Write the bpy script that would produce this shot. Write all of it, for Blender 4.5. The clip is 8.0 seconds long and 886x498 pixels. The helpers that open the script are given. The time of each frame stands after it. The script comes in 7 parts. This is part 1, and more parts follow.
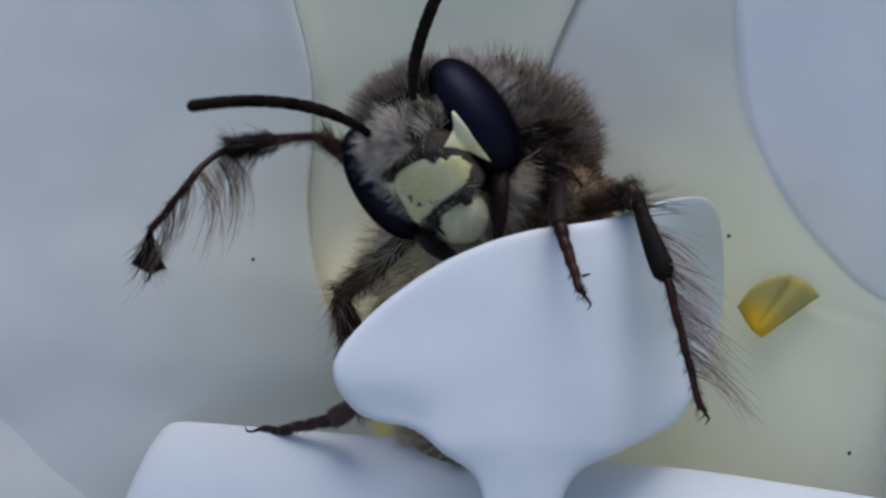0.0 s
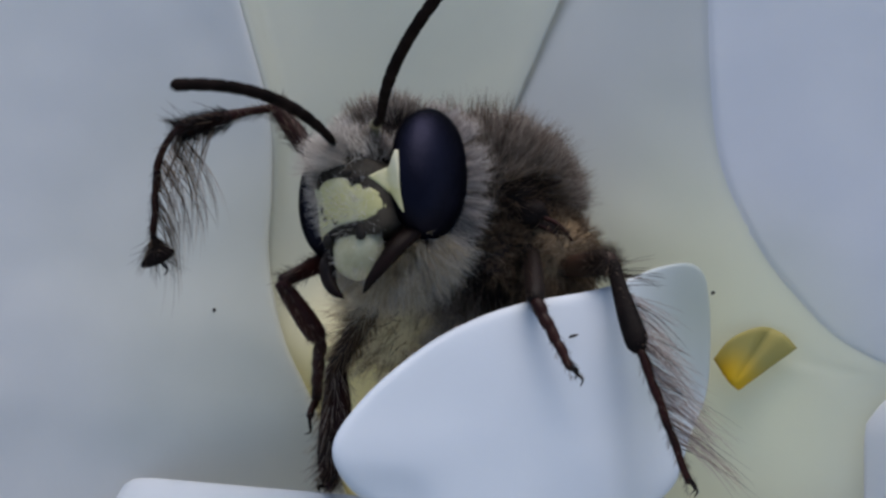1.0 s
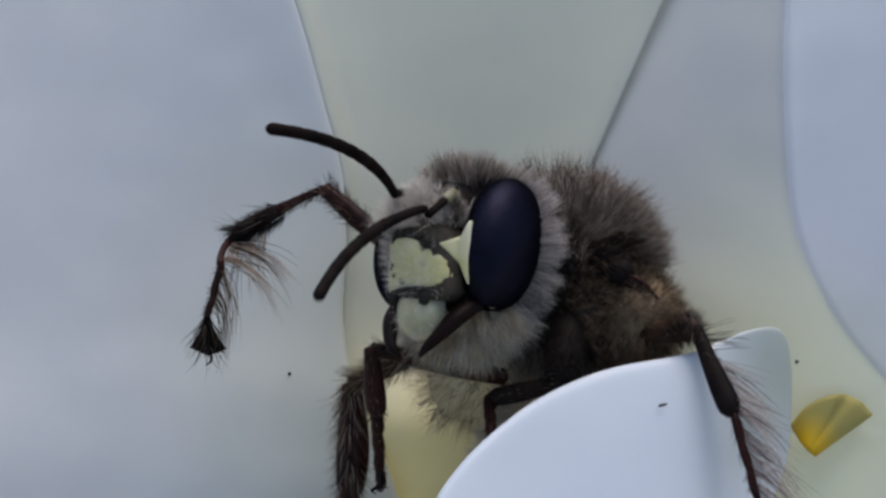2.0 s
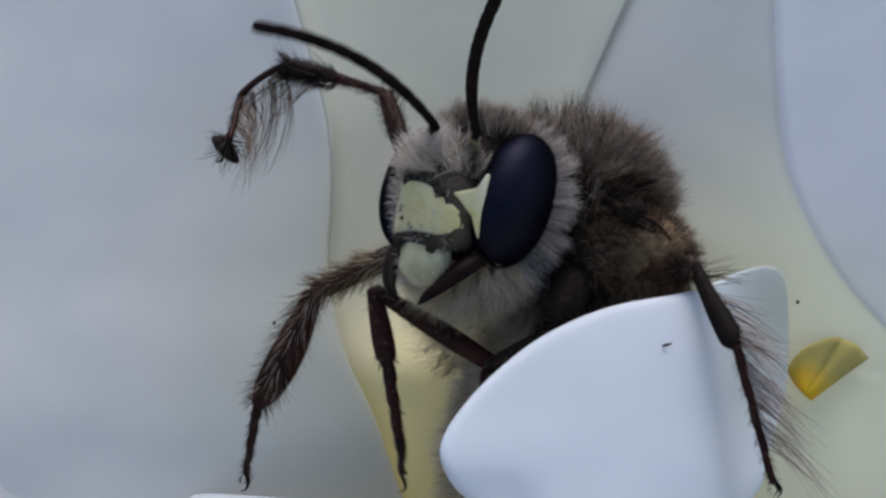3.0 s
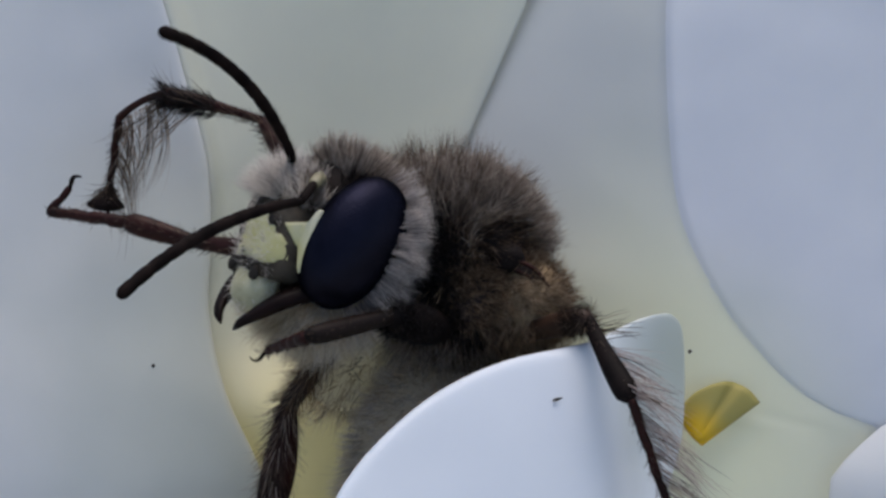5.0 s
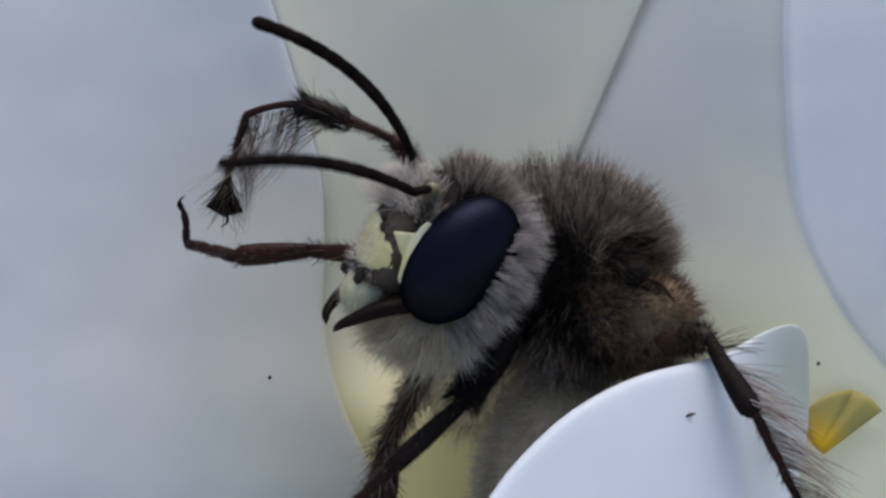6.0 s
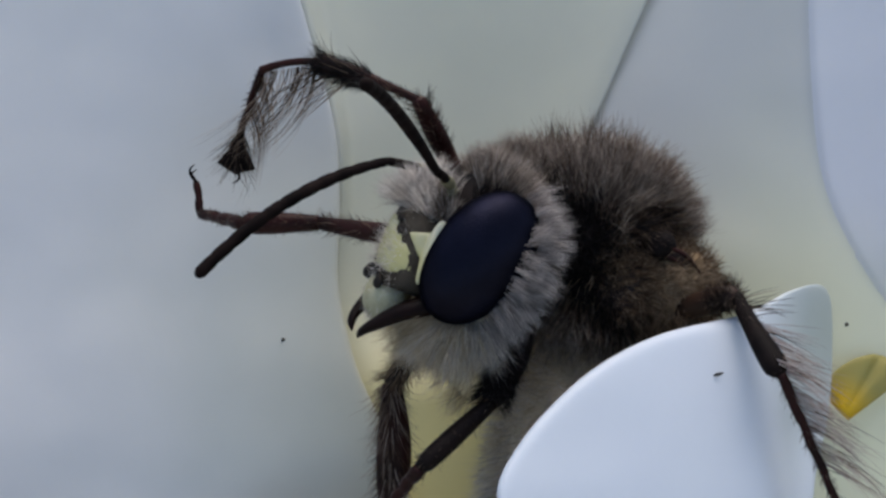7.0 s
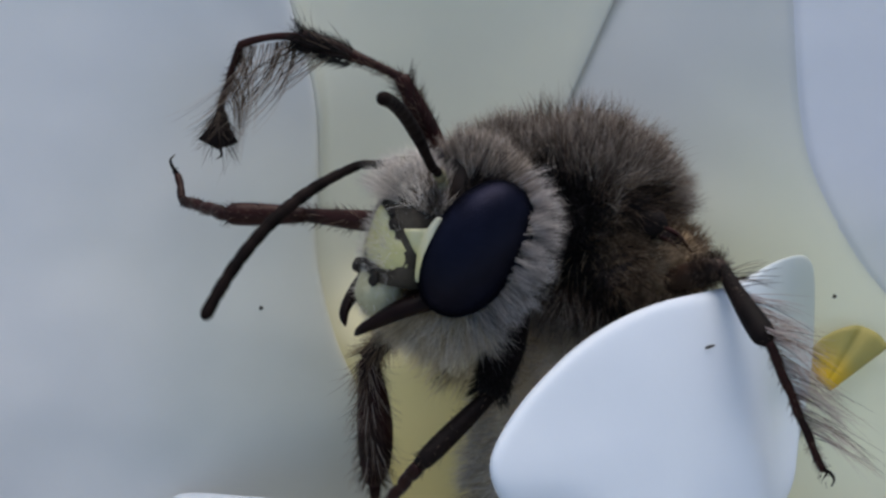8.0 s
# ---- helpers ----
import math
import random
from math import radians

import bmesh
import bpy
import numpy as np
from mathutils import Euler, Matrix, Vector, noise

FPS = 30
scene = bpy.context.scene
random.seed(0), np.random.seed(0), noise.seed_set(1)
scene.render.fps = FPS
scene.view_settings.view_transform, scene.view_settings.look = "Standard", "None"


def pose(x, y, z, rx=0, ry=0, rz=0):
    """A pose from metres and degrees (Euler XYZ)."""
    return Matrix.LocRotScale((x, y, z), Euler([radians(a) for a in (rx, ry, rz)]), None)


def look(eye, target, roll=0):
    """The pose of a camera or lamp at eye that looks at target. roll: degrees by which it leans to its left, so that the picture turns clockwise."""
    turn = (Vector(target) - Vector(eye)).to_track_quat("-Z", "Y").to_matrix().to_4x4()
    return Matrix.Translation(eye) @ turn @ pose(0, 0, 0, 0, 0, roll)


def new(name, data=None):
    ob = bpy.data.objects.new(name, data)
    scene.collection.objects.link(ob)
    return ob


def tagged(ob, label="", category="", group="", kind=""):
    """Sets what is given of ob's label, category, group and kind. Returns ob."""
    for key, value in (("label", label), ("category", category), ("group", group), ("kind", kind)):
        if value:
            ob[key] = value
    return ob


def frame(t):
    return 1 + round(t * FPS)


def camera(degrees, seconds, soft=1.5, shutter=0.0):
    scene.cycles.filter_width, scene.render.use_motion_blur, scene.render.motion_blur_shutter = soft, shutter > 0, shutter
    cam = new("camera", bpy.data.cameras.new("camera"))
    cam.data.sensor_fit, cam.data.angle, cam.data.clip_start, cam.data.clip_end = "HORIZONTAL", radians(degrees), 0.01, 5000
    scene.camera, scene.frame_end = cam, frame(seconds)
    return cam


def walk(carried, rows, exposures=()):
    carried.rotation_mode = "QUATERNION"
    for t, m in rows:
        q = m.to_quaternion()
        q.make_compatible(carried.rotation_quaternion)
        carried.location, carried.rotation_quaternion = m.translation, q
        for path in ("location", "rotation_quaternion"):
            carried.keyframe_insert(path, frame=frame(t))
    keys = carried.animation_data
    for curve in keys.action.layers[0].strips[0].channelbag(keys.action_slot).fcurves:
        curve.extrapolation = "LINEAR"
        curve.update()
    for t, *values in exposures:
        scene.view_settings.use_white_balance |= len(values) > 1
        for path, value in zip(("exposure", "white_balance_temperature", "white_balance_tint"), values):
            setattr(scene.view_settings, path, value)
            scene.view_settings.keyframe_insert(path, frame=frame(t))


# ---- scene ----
MM = 0.001
# the flower is tipped back, so that the camera looks down into it from above
FLOWER = Matrix.Translation((0, 0, 0.42)) @ pose(0, 0, 0, -42)


def at_flower(x, y, z, rx=0, ry=0, rz=0):
    """A pose in the flower's space, from millimetres and degrees."""
    return FLOWER @ pose(x * MM, y * MM, z * MM, rx, ry, rz)


cam = camera(20.6, 8.0, soft=2.7, shutter=0.4)
walk(cam, [
    (0, at_flower(10.565, -56.442, -2.701, 91.002, -0.542, 10.326)),
    (0.5, at_flower(8.912, -56.169, -0.923, 89.541, -0.267, 8.481)),
    (1, at_flower(6.633, -56.026, -0.286, 89.911, -0.108, 5.979)),
    (1.2, at_flower(6.836, -56.432, -0.338, 90.165, -0.268, 6.06)),
    (1.3, at_flower(6.509, -56.684, 0.301, 90.292, -0.349, 6.101)),
    (1.4, at_flower(5.853, -56.977, 1.291, 90.419, -0.429, 6.141)),
    (1.5, at_flower(5.216, -57.269, 1.699, 90.546, -0.51, 6.18)),
    (1.7, at_flower(4.239, -57.14, 1.369, 90.576, -0.445, 5.533)),
    (2.8, at_flower(0.873, -56.22, -0.844, 90.763, -0.1, 2.139)),
    (3, at_flower(0.353, -56.049, -0.932, 90.803, -0.038, 1.534)),
    (3.5, at_flower(1.006, -55.447, -1.042, 90.305, -0.012, 1.684)),
    (4, at_flower(0.147, -55.492, -0.416, 90.114, -0.062, -0.212)),
    (4.2, at_flower(0.454, -55.301, 0.147, 89.927, -0.048, -0.479)),
    (5.3, at_flower(-0.527, -54.246, 2.2, 88.896, 0.027, -1.966)),
    (5.5, at_flower(-1.34, -54.015, 2.51, 88.699, 0.04, -2.248)),
    (5.7, at_flower(-2.489, -54.053, 2.817, 88.37, 0.209, -2.138)),
    (6, at_flower(-3.258, -54.148, 3.285, 87.876, 0.461, -1.978)),
    (6.5, at_flower(-3.888, -53.646, 2.528, 88.176, 0.18, -2.24)),
    (7, at_flower(-4.476, -52.992, 1.937, 88.258, 0.105, -2.802)),
    (7.5, at_flower(-4.987, -52.504, 1.58, 88.192, 0.063, -3.612)),
    (8, at_flower(-6.608, -52.183, 2.399, 87.016, -0.326, -5.444)),
], exposures=[(0.0, 0.04, 6430, 10), (1.5, 0.14, 6620, 11), (4.0, 0.22, 6640, 10), (5.5, 0.26, 6720, 12), (7.0, 0.27, 6640, 10), (8.0, 0.27, 6640, 9)])

# ---- light: an overcast sky with a wide, weak sun high above the flower ----
world = bpy.data.worlds.new("sky")
scene.world = world
world.use_nodes = True
wn = world.node_tree.nodes
sky = wn.new("ShaderNodeTexSky")
sky.sky_type = "NISHITA"
sky.sun_disc = False
sky.sun_elevation, sky.sun_rotation = radians(56), radians(10)
sky.air_density, sky.dust_density = 1.2, 3.0
wn["Background"].inputs["Strength"].default_value = 0.17
world.node_tree.links.new(sky.outputs["Color"], wn["Background"].inputs["Color"])
sun = new("sun", bpy.data.lights.new("sun", "SUN"))
sun.data.energy, sun.data.angle, sun.data.color = 1.3, radians(55), (1.0, 0.98, 0.95)
sun.matrix_world = look((0.10, 0.545, 0.83), (0, 0, 0))


# ---- materials ----
def material(name, rough=0.5, spec=0.5):
    m = bpy.data.materials.new(name)
    m.use_nodes = True
    n, l = m.node_tree.nodes, m.node_tree.links
    b = n["Principled BSDF"]
    b.inputs["Roughness"].default_value = rough
    b.inputs["Specular IOR Level"].default_value = spec
    return m, n, l, b


def ramp_of(n, stops):
    r = n.new("ShaderNodeValToRGB")
    e = r.color_ramp.elements
    while len(e) < len(stops):
        e.new(0.5)
    for el, (p, c) in zip(e, stops):
        el.position, el.color = p, (*c, 1)
    return r


def noise_of(n, l, scale, detail=4, coords=None, rough=0.55):
    t = n.new("ShaderNodeTexNoise")
    t.inputs["Scale"].default_value, t.inputs["Detail"].default_value = scale, detail
    t.inputs["Roughness"].default_value = rough
    if coords is None:
        c = n.new("ShaderNodeTexCoord")
        coords = c.outputs["Object"]
    l.new(coords, t.inputs["Vector"])
    return t


def relief(n, l, b, height, strength, distance):
    k = n.new("ShaderNodeBump")
    k.inputs["Strength"].default_value, k.inputs["Distance"].default_value = strength, distance
    l.new(height, k.inputs["Height"])
    l.new(k.outputs["Normal"], b.inputs["Normal"])
    return k


def petal_material(name, pale, green, centre, reach, through_light=0.35):
    """Waxy white petal; greener around a place of the flower (its throat; on the lip, its shaded flank), with fine
    veins and cell relief.
    """
    m, n, l, b = material(name, 0.5, 0.3)
    c = n.new("ShaderNodeTexCoord")
    d = n.new("ShaderNodeVectorMath")
    d.operation = "DISTANCE"
    d.inputs[1].default_value = [v * MM for v in centre]
    l.new(c.outputs["Object"], d.inputs[0])
    big = noise_of(n, l, 260, 3, c.outputs["Object"])
    wob = n.new("ShaderNodeMath")
    wob.operation = "MULTIPLY_ADD"
    wob.inputs[1].default_value = reach * MM * 0.5
    l.new(big.outputs["Fac"], wob.inputs[0])
    l.new(d.outputs["Value"], wob.inputs[2])
    span = n.new("ShaderNodeMapRange")
    span.inputs["From Min"].default_value = reach * MM * 0.45
    span.inputs["From Max"].default_value = reach * MM * 1.5
    span.interpolation_type = "SMOOTHSTEP"
    l.new(wob.outputs[0], span.inputs["Value"])
    mix = n.new("ShaderNodeMix")
    mix.data_type = "RGBA"
    mix.inputs["A"].default_value, mix.inputs["B"].default_value = (*green, 1), (*pale, 1)
    l.new(span.outputs["Result"], mix.inputs["Factor"])
    fine = noise_of(n, l, 2600, 5, c.outputs["Object"])
    mid = noise_of(n, l, 520, 4, c.outputs["Object"])
    tone = ramp_of(n, [(0.3, (0.965, 0.97, 0.975)), (0.7, (1.01, 1.01, 1.0))])
    l.new(mid.outputs["Fac"], tone.inputs["Fac"])
    mul = n.new("ShaderNodeMix")
    mul.data_type, mul.blend_type = "RGBA", "MULTIPLY"
    mul.inputs["Factor"].default_value = 1
    l.new(mix.outputs["Result"], mul.inputs["A"])
    l.new(tone.outputs["Color"], mul.inputs["B"])
    l.new(mul.outputs["Result"], b.inputs["Base Color"])
    relief(n, l, b, fine.outputs["Fac"], 0.12, 0.00004)
    tr = n.new("ShaderNodeBsdfTranslucent")
    l.new(mul.outputs["Result"], tr.inputs["Color"])
    ms = n.new("ShaderNodeMixShader")
    ms.inputs["Fac"].default_value = through_light
    l.new(b.outputs[0], ms.inputs[1])
    l.new(tr.outputs[0], ms.inputs[2])
    l.new(ms.outputs[0], n["Material Output"].inputs["Surface"])
    return m


def hair_material(name, stops, rough=0.6, pass_light=0.45):
    m, n, l, b = material(name, rough, 0.12)
    g = n.new("ShaderNodeNewGeometry")
    r = ramp_of(n, stops)
    l.new(g.outputs["Random Per Island"], r.inputs["Fac"])
    l.new(r.outputs["Color"], b.inputs["Base Color"])
    tr = n.new("ShaderNodeBsdfTranslucent")
    l.new(r.outputs["Color"], tr.inputs["Color"])
    ms = n.new("ShaderNodeMixShader")
    ms.inputs["Fac"].default_value = pass_light
    l.new(b.outputs[0], ms.inputs[1])
    l.new(tr.outputs[0], ms.inputs[2])
    l.new(ms.outputs[0], n["Material Output"].inputs["Surface"])
    return m


def shell_material(name, dark, light, scale, rough=0.35, spec=0.5, bump=0.3):
    """Chitin: two tones in blotches, fine pitting."""
    m, n, l, b = material(name, rough, spec)
    t = noise_of(n, l, scale, 5)
    r = ramp_of(n, [(0.35, dark), (0.68, light)])
    l.new(t.outputs["Fac"], r.inputs["Fac"])
    l.new(r.outputs["Color"], b.inputs["Base Color"])
    f = noise_of(n, l, scale * 9, 3)
    relief(n, l, b, f.outputs["Fac"], bump, 0.00003)
    return m


THROAT = (0.0, 5.5, -2.5)
WHITE = petal_material("petal_white", (0.80, 0.81, 0.82), (0.76, 0.78, 0.68), THROAT, 6.5)
BROAD = petal_material("petal_broad", (0.705, 0.72, 0.740), (0.67, 0.69, 0.62), THROAT, 9.5)
INNER = petal_material("petal_inner", (0.705, 0.724, 0.665), (0.90, 0.84, 0.52), (-1.4, 5.0, -5.2), 4.4, 0.5)
# the darker grey-green paints the shade on the lobe's receding right flank
LIP = petal_material("petal_lip", (0.60, 0.652, 0.72), (0.505, 0.545, 0.485), (7.5, 0.9, -1.6), 3.2, 0.15)
GREENISH = petal_material("petal_greenish", (0.64, 0.66, 0.665), (0.85, 0.86, 0.715), (7.2, 3.5, -3.8), 7.2, 0.45)
OUTER = petal_material("petal_outer", (0.75, 0.772, 0.825), (0.80, 0.812, 0.72), (7.2, 3.5, -3.8), 4.6, 0.4)
YELLOW = petal_material("petal_yellow", (0.46, 0.40, 0.13), (0.80, 0.52, 0.012), (7.42, 2.7, -3.5), 0.85, 0.35)
SHELL = shell_material("shell_black", (0.004, 0.003, 0.003), (0.014, 0.009, 0.008), 900, 0.6, 0.06)
BROWN = shell_material("shell_brown", (0.008, 0.0026, 0.0022), (0.046, 0.012, 0.009), 700, 0.42, 0.12)
JAW = shell_material("shell_jaw", (0.0025, 0.0016, 0.0016), (0.012, 0.005, 0.004), 700, 0.4, 0.07)
UMBER = shell_material("shell_umber", (0.013, 0.0065, 0.0045), (0.055, 0.028, 0.016), 700, 0.5, 0.18)
TAN = shell_material("shell_tan", (0.16, 0.105, 0.055), (0.34, 0.24, 0.135), 800, 0.55, 0.2)
CREAM_SKIN = petal_material("skin_cream", (0.86, 0.82, 0.68), (0.78, 0.70, 0.52), (0.6, -0.6, -0.8), 1.0, 0.7)
FACE = shell_material("face_yellow", (0.46, 0.43, 0.205), (0.56, 0.545, 0.41), 900, 0.6, 0.25)
LABRUM = shell_material("labrum_cream", (0.32, 0.30, 0.185), (0.52, 0.49, 0.34), 1500, 0.6, 0.2, 0.5)
CLYPEUS = shell_material("shield_grey", (0.018, 0.015, 0.012), (0.075, 0.063, 0.049), 1500, 0.75, 0.04)
MARK = shell_material("face_mark", (0.008, 0.007, 0.006), (0.025, 0.021, 0.018), 1500, 0.6, 0.1)
ANTENNA = shell_material("antenna_black", (0.003, 0.002, 0.002), (0.013, 0.008, 0.007), 1100, 0.7, 0.04, 0.5)
PALE_BASE = shell_material("scape_yellow", (0.09, 0.08, 0.04), (0.22, 0.195, 0.115), 1400, 0.5)
STEM = shell_material("stem_green", (0.05, 0.09, 0.02), (0.10, 0.16, 0.05), 300, 0.5)
ABDOMEN = petal_material("abdomen_skin", (0.06, 0.036, 0.024), (0.82, 0.75, 0.62), (-1.4, 0, 1.2), 3.8, 0.65)
GLOSSY = shell_material("shell_glossy", (0.005, 0.0035, 0.003), (0.021, 0.013, 0.011), 600, 0.5, 0.08)
SPECK = shell_material("speck_black", (0.01, 0.01, 0.01), (0.05, 0.04, 0.03), 3000, 0.7)


def eye_material():
    """Compound eye: blue-black, with a fine net of facets."""
    m, n, l, b = material("eye", 0.36, 0.1)
    c = n.new("ShaderNodeTexCoord")
    v = n.new("ShaderNodeTexVoronoi")
    v.inputs["Scale"].default_value = 26000
    l.new(c.outputs["Object"], v.inputs["Vector"])
    t = noise_of(n, l, 500, 4, c.outputs["Object"])
    r = ramp_of(n, [(0.3, (0.006, 0.0062, 0.010)), (0.7, (0.014, 0.0145, 0.026))])
    l.new(t.outputs["Fac"], r.inputs["Fac"])
    l.new(r.outputs["Color"], b.inputs["Base Color"])
    b.inputs["Metallic"].default_value = 0.85
    b.inputs["Specular Tint"].default_value = (0.05, 0.05, 0.08, 1)
    relief(n, l, b, v.outputs["Distance"], 0.35, 0.00002)
    return m


EYE = eye_material()
FUR_BROWN = hair_material("fur_brown", [(0.0, (0.06, 0.042, 0.032)), (0.5, (0.15, 0.108, 0.083)), (0.85, (0.26, 0.20, 0.16)), (1.0, (0.42, 0.36, 0.31))])
FUR_TAN = hair_material("fur_tan", [(0.0, (0.07, 0.044, 0.028)), (0.5, (0.20, 0.135, 0.085)), (1.0, (0.42, 0.32, 0.23))])
FUR_BEIGE = hair_material("fur_beige", [(0.0, (0.12, 0.08, 0.05)), (0.5, (0.33, 0.245, 0.165)), (1.0, (0.60, 0.49, 0.37))])
FUR_GREY = hair_material("fur_grey", [(0.0, (0.10, 0.078, 0.064)), (0.45, (0.26, 0.215, 0.183)), (0.85, (0.42, 0.365, 0.32)), (1.0, (0.62, 0.56, 0.50))])
FRINGE_PALE = hair_material("fringe_pale", [(0.0, (0.34, 0.27, 0.24)), (0.5, (0.58, 0.49, 0.46)), (1.0, (0.82, 0.75, 0.71))])
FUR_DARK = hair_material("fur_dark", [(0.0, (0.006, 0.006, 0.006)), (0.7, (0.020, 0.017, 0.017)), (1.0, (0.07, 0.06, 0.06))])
FUR_WHITE = hair_material("fur_white", [(0.0, (0.20, 0.178, 0.17)), (0.4, (0.43, 0.39, 0.375)), (1.0, (0.76, 0.705, 0.675))])
FUR_SNOW = hair_material("fur_snow", [(0.0, (0.45, 0.42, 0.39)), (0.5, (0.74, 0.70, 0.66)), (1.0, (0.92, 0.88, 0.84))], 0.6, 0.6)
FUR_CREAM = hair_material("fur_cream", [(0.0, (0.48, 0.40, 0.28)), (0.5, (0.74, 0.66, 0.52)), (1.0, (0.90, 0.86, 0.76))], 0.6, 0.65)
FUR_LEG = hair_material("fur_leg", [(0.0, (0.010, 0.007, 0.006)), (0.6, (0.05, 0.033, 0.025)), (1.0, (0.26, 0.19, 0.14))])
FRINGE = hair_material("fringe", [(0.0, (0.035, 0.022, 0.016)), (0.4, (0.15, 0.10, 0.07)), (0.7, (0.40, 0.31, 0.24)), (1.0, (0.68, 0.58, 0.50))])


# sand tone chosen pale so the unseen ground brightens undersides from below
def bounce_ground_material():
    m, n, l, b = material("bounce_ground", 0.9, 0.2)
    t = noise_of(n, l, 40, 6)
    r = ramp_of(n, [(0.3, (0.30, 0.27, 0.20)), (0.55, (0.42, 0.385, 0.30)), (0.75, (0.50, 0.47, 0.39))])
    l.new(t.outputs["Fac"], r.inputs["Fac"])
    l.new(r.outputs["Color"], b.inputs["Base Color"])
    relief(n, l, b, t.outputs["Fac"], 0.8, 0.02)
    return m


BOUNCE_GROUND = bounce_ground_material()


# ---- mesh helpers (millimetres) ----
def part(name, geo, mat, parent=None, label="", kind=""):
    """One mesh object from (verts, faces) or a bmesh, in millimetres."""
    me = bpy.data.meshes.new(name)
    if isinstance(geo, bmesh.types.BMesh):
        bmesh.ops.recalc_face_normals(geo, faces=geo.faces)
        geo.to_mesh(me)
        geo.free()
    else:
        me.from_pydata([tuple(v) for v in geo[0]], [], geo[1])
    me.transform(Matrix.Scale(MM, 4))
    me.polygons.foreach_set("use_smooth", [True] * len(me.polygons))
    me.update()
    me.materials.append(mat)
    ob = new(name, me)
    if parent is not None:
        ob.parent = parent
    return tagged(ob, label, kind=kind)


def spline(points, n):
    """n points of a Catmull-Rom curve through the given ones."""
    p = [Vector(q) for q in points]
    p = [p[0] * 2 - p[1]] + p + [p[-1] * 2 - p[-2]]
    out = []
    for i in range(n):
        f = i / (n - 1) * (len(p) - 3)
        k = min(int(f), len(p) - 4)
        t = f - k
        a, b, c, d = p[k:k + 4]
        out.append(0.5 * (2 * b + (c - a) * t + (2 * a - 5 * b + 4 * c - d) * t * t + (3 * b - a - 3 * c + d) * t ** 3))
    return out


def ring_curve(points, n):
    """n points of a closed Catmull-Rom curve."""
    p = [Vector(q) for q in points]
    m, out = len(p), []
    for i in range(n):
        f = i / n * m
        k = int(f)
        t = f - k
        a, b, c, d = p[k - 1], p[k % m], p[(k + 1) % m], p[(k + 2) % m]
        out.append(0.5 * (2 * b + (c - a) * t + (2 * a - 5 * b + 4 * c - d) * t * t + (3 * b - a - 3 * c + d) * t ** 3))
    return out


def along_curve(table, s):
    """Smooth value of a short table [(s, value), ...]."""
    n = len(table)
    if s <= table[0][0]:
        return table[0][1]
    for k in range(n - 1):
        (a, va), (b, vb) = table[k], table[k + 1]
        if s <= b:
            f = (s - a) / (b - a)
            m0 = (vb - table[k - 1][1]) / (b - table[k - 1][0]) * (b - a) if k else vb - va
            m1 = (table[k + 2][1] - va) / (table[k + 2][0] - a) * (b - a) if k + 2 < n else vb - va
            return (2 * f ** 3 - 3 * f * f + 1) * va + (f ** 3 - 2 * f * f + f) * m0 + (3 * f * f - 2 * f ** 3) * vb + (f ** 3 - f * f) * m1
    return table[-1][1]


def tube(points, radii, sides=10, flat=1.0, lump=0.0, seed=0):
    """A round, closed tube along points; radii as a table over 0..1; flat squashes it."""
    rng = random.Random(seed)
    verts, faces = [], []
    n = len(points)
    last = Vector((0, -1, 0.01))
    for i, p in enumerate(points):
        t = (points[min(i + 1, n - 1)] - points[max(i - 1, 0)]).normalized()
        a = (last - t * last.dot(t)).normalized()
        b = t.cross(a)
        last = a
        r = along_curve(radii, i / (n - 1))
        for k in range(sides):
            w = 2 * math.pi * k / sides
            q = r * (1 + lump * rng.uniform(-1, 1))
            verts.append(p + a * (math.cos(w) * q * flat) + b * (math.sin(w) * q))
    for i in range(n - 1):
        for k in range(sides):
            a, b = i * sides + k, i * sides + (k + 1) % sides
            faces.append((a, b, b + sides, a + sides))
    for i, flip in ((0, True), (n - 1, False)):
        verts.append(points[i] + (points[i] - points[i + (1 if i == 0 else -1)]).normalized() * along_curve(radii, i / (n - 1)) * 0.5)
        c = len(verts) - 1
        for k in range(sides):
            a, b = i * sides + k, i * sides + (k + 1) % sides
            faces.append((b, a, c) if flip else (a, b, c))
    return verts, faces


def ellipsoid(centre, radii, seg=32, rings=20, lump=0.0, square=1.0):
    verts, faces = [], []
    c = Vector(centre)
    for i in range(rings + 1):
        th = math.pi * i / rings
        for k in range(seg):
            ph = 2 * math.pi * k / seg
            d = Vector((math.sin(th) * math.cos(ph), math.sin(th) * math.sin(ph), math.cos(th)))
            s = (sum(abs(v) ** (2 * square) for v in d)) ** (-0.5 / square)
            q = 1 + lump * noise.noise(d * 2.3 + c)
            verts.append(c + Vector((d.x * radii[0], d.y * radii[1], d.z * radii[2])) * s * q)
    for i in range(rings):
        for k in range(seg):
            a, b = i * seg + k, i * seg + (k + 1) % seg
            faces.append((a, a + seg, b + seg, b))
    return verts, faces


def joined(*geos):
    verts, faces = [], []
    for v, f in geos:
        o = len(verts)
        verts += list(v)
        faces += [tuple(i + o for i in q) for q in f]
    return verts, faces


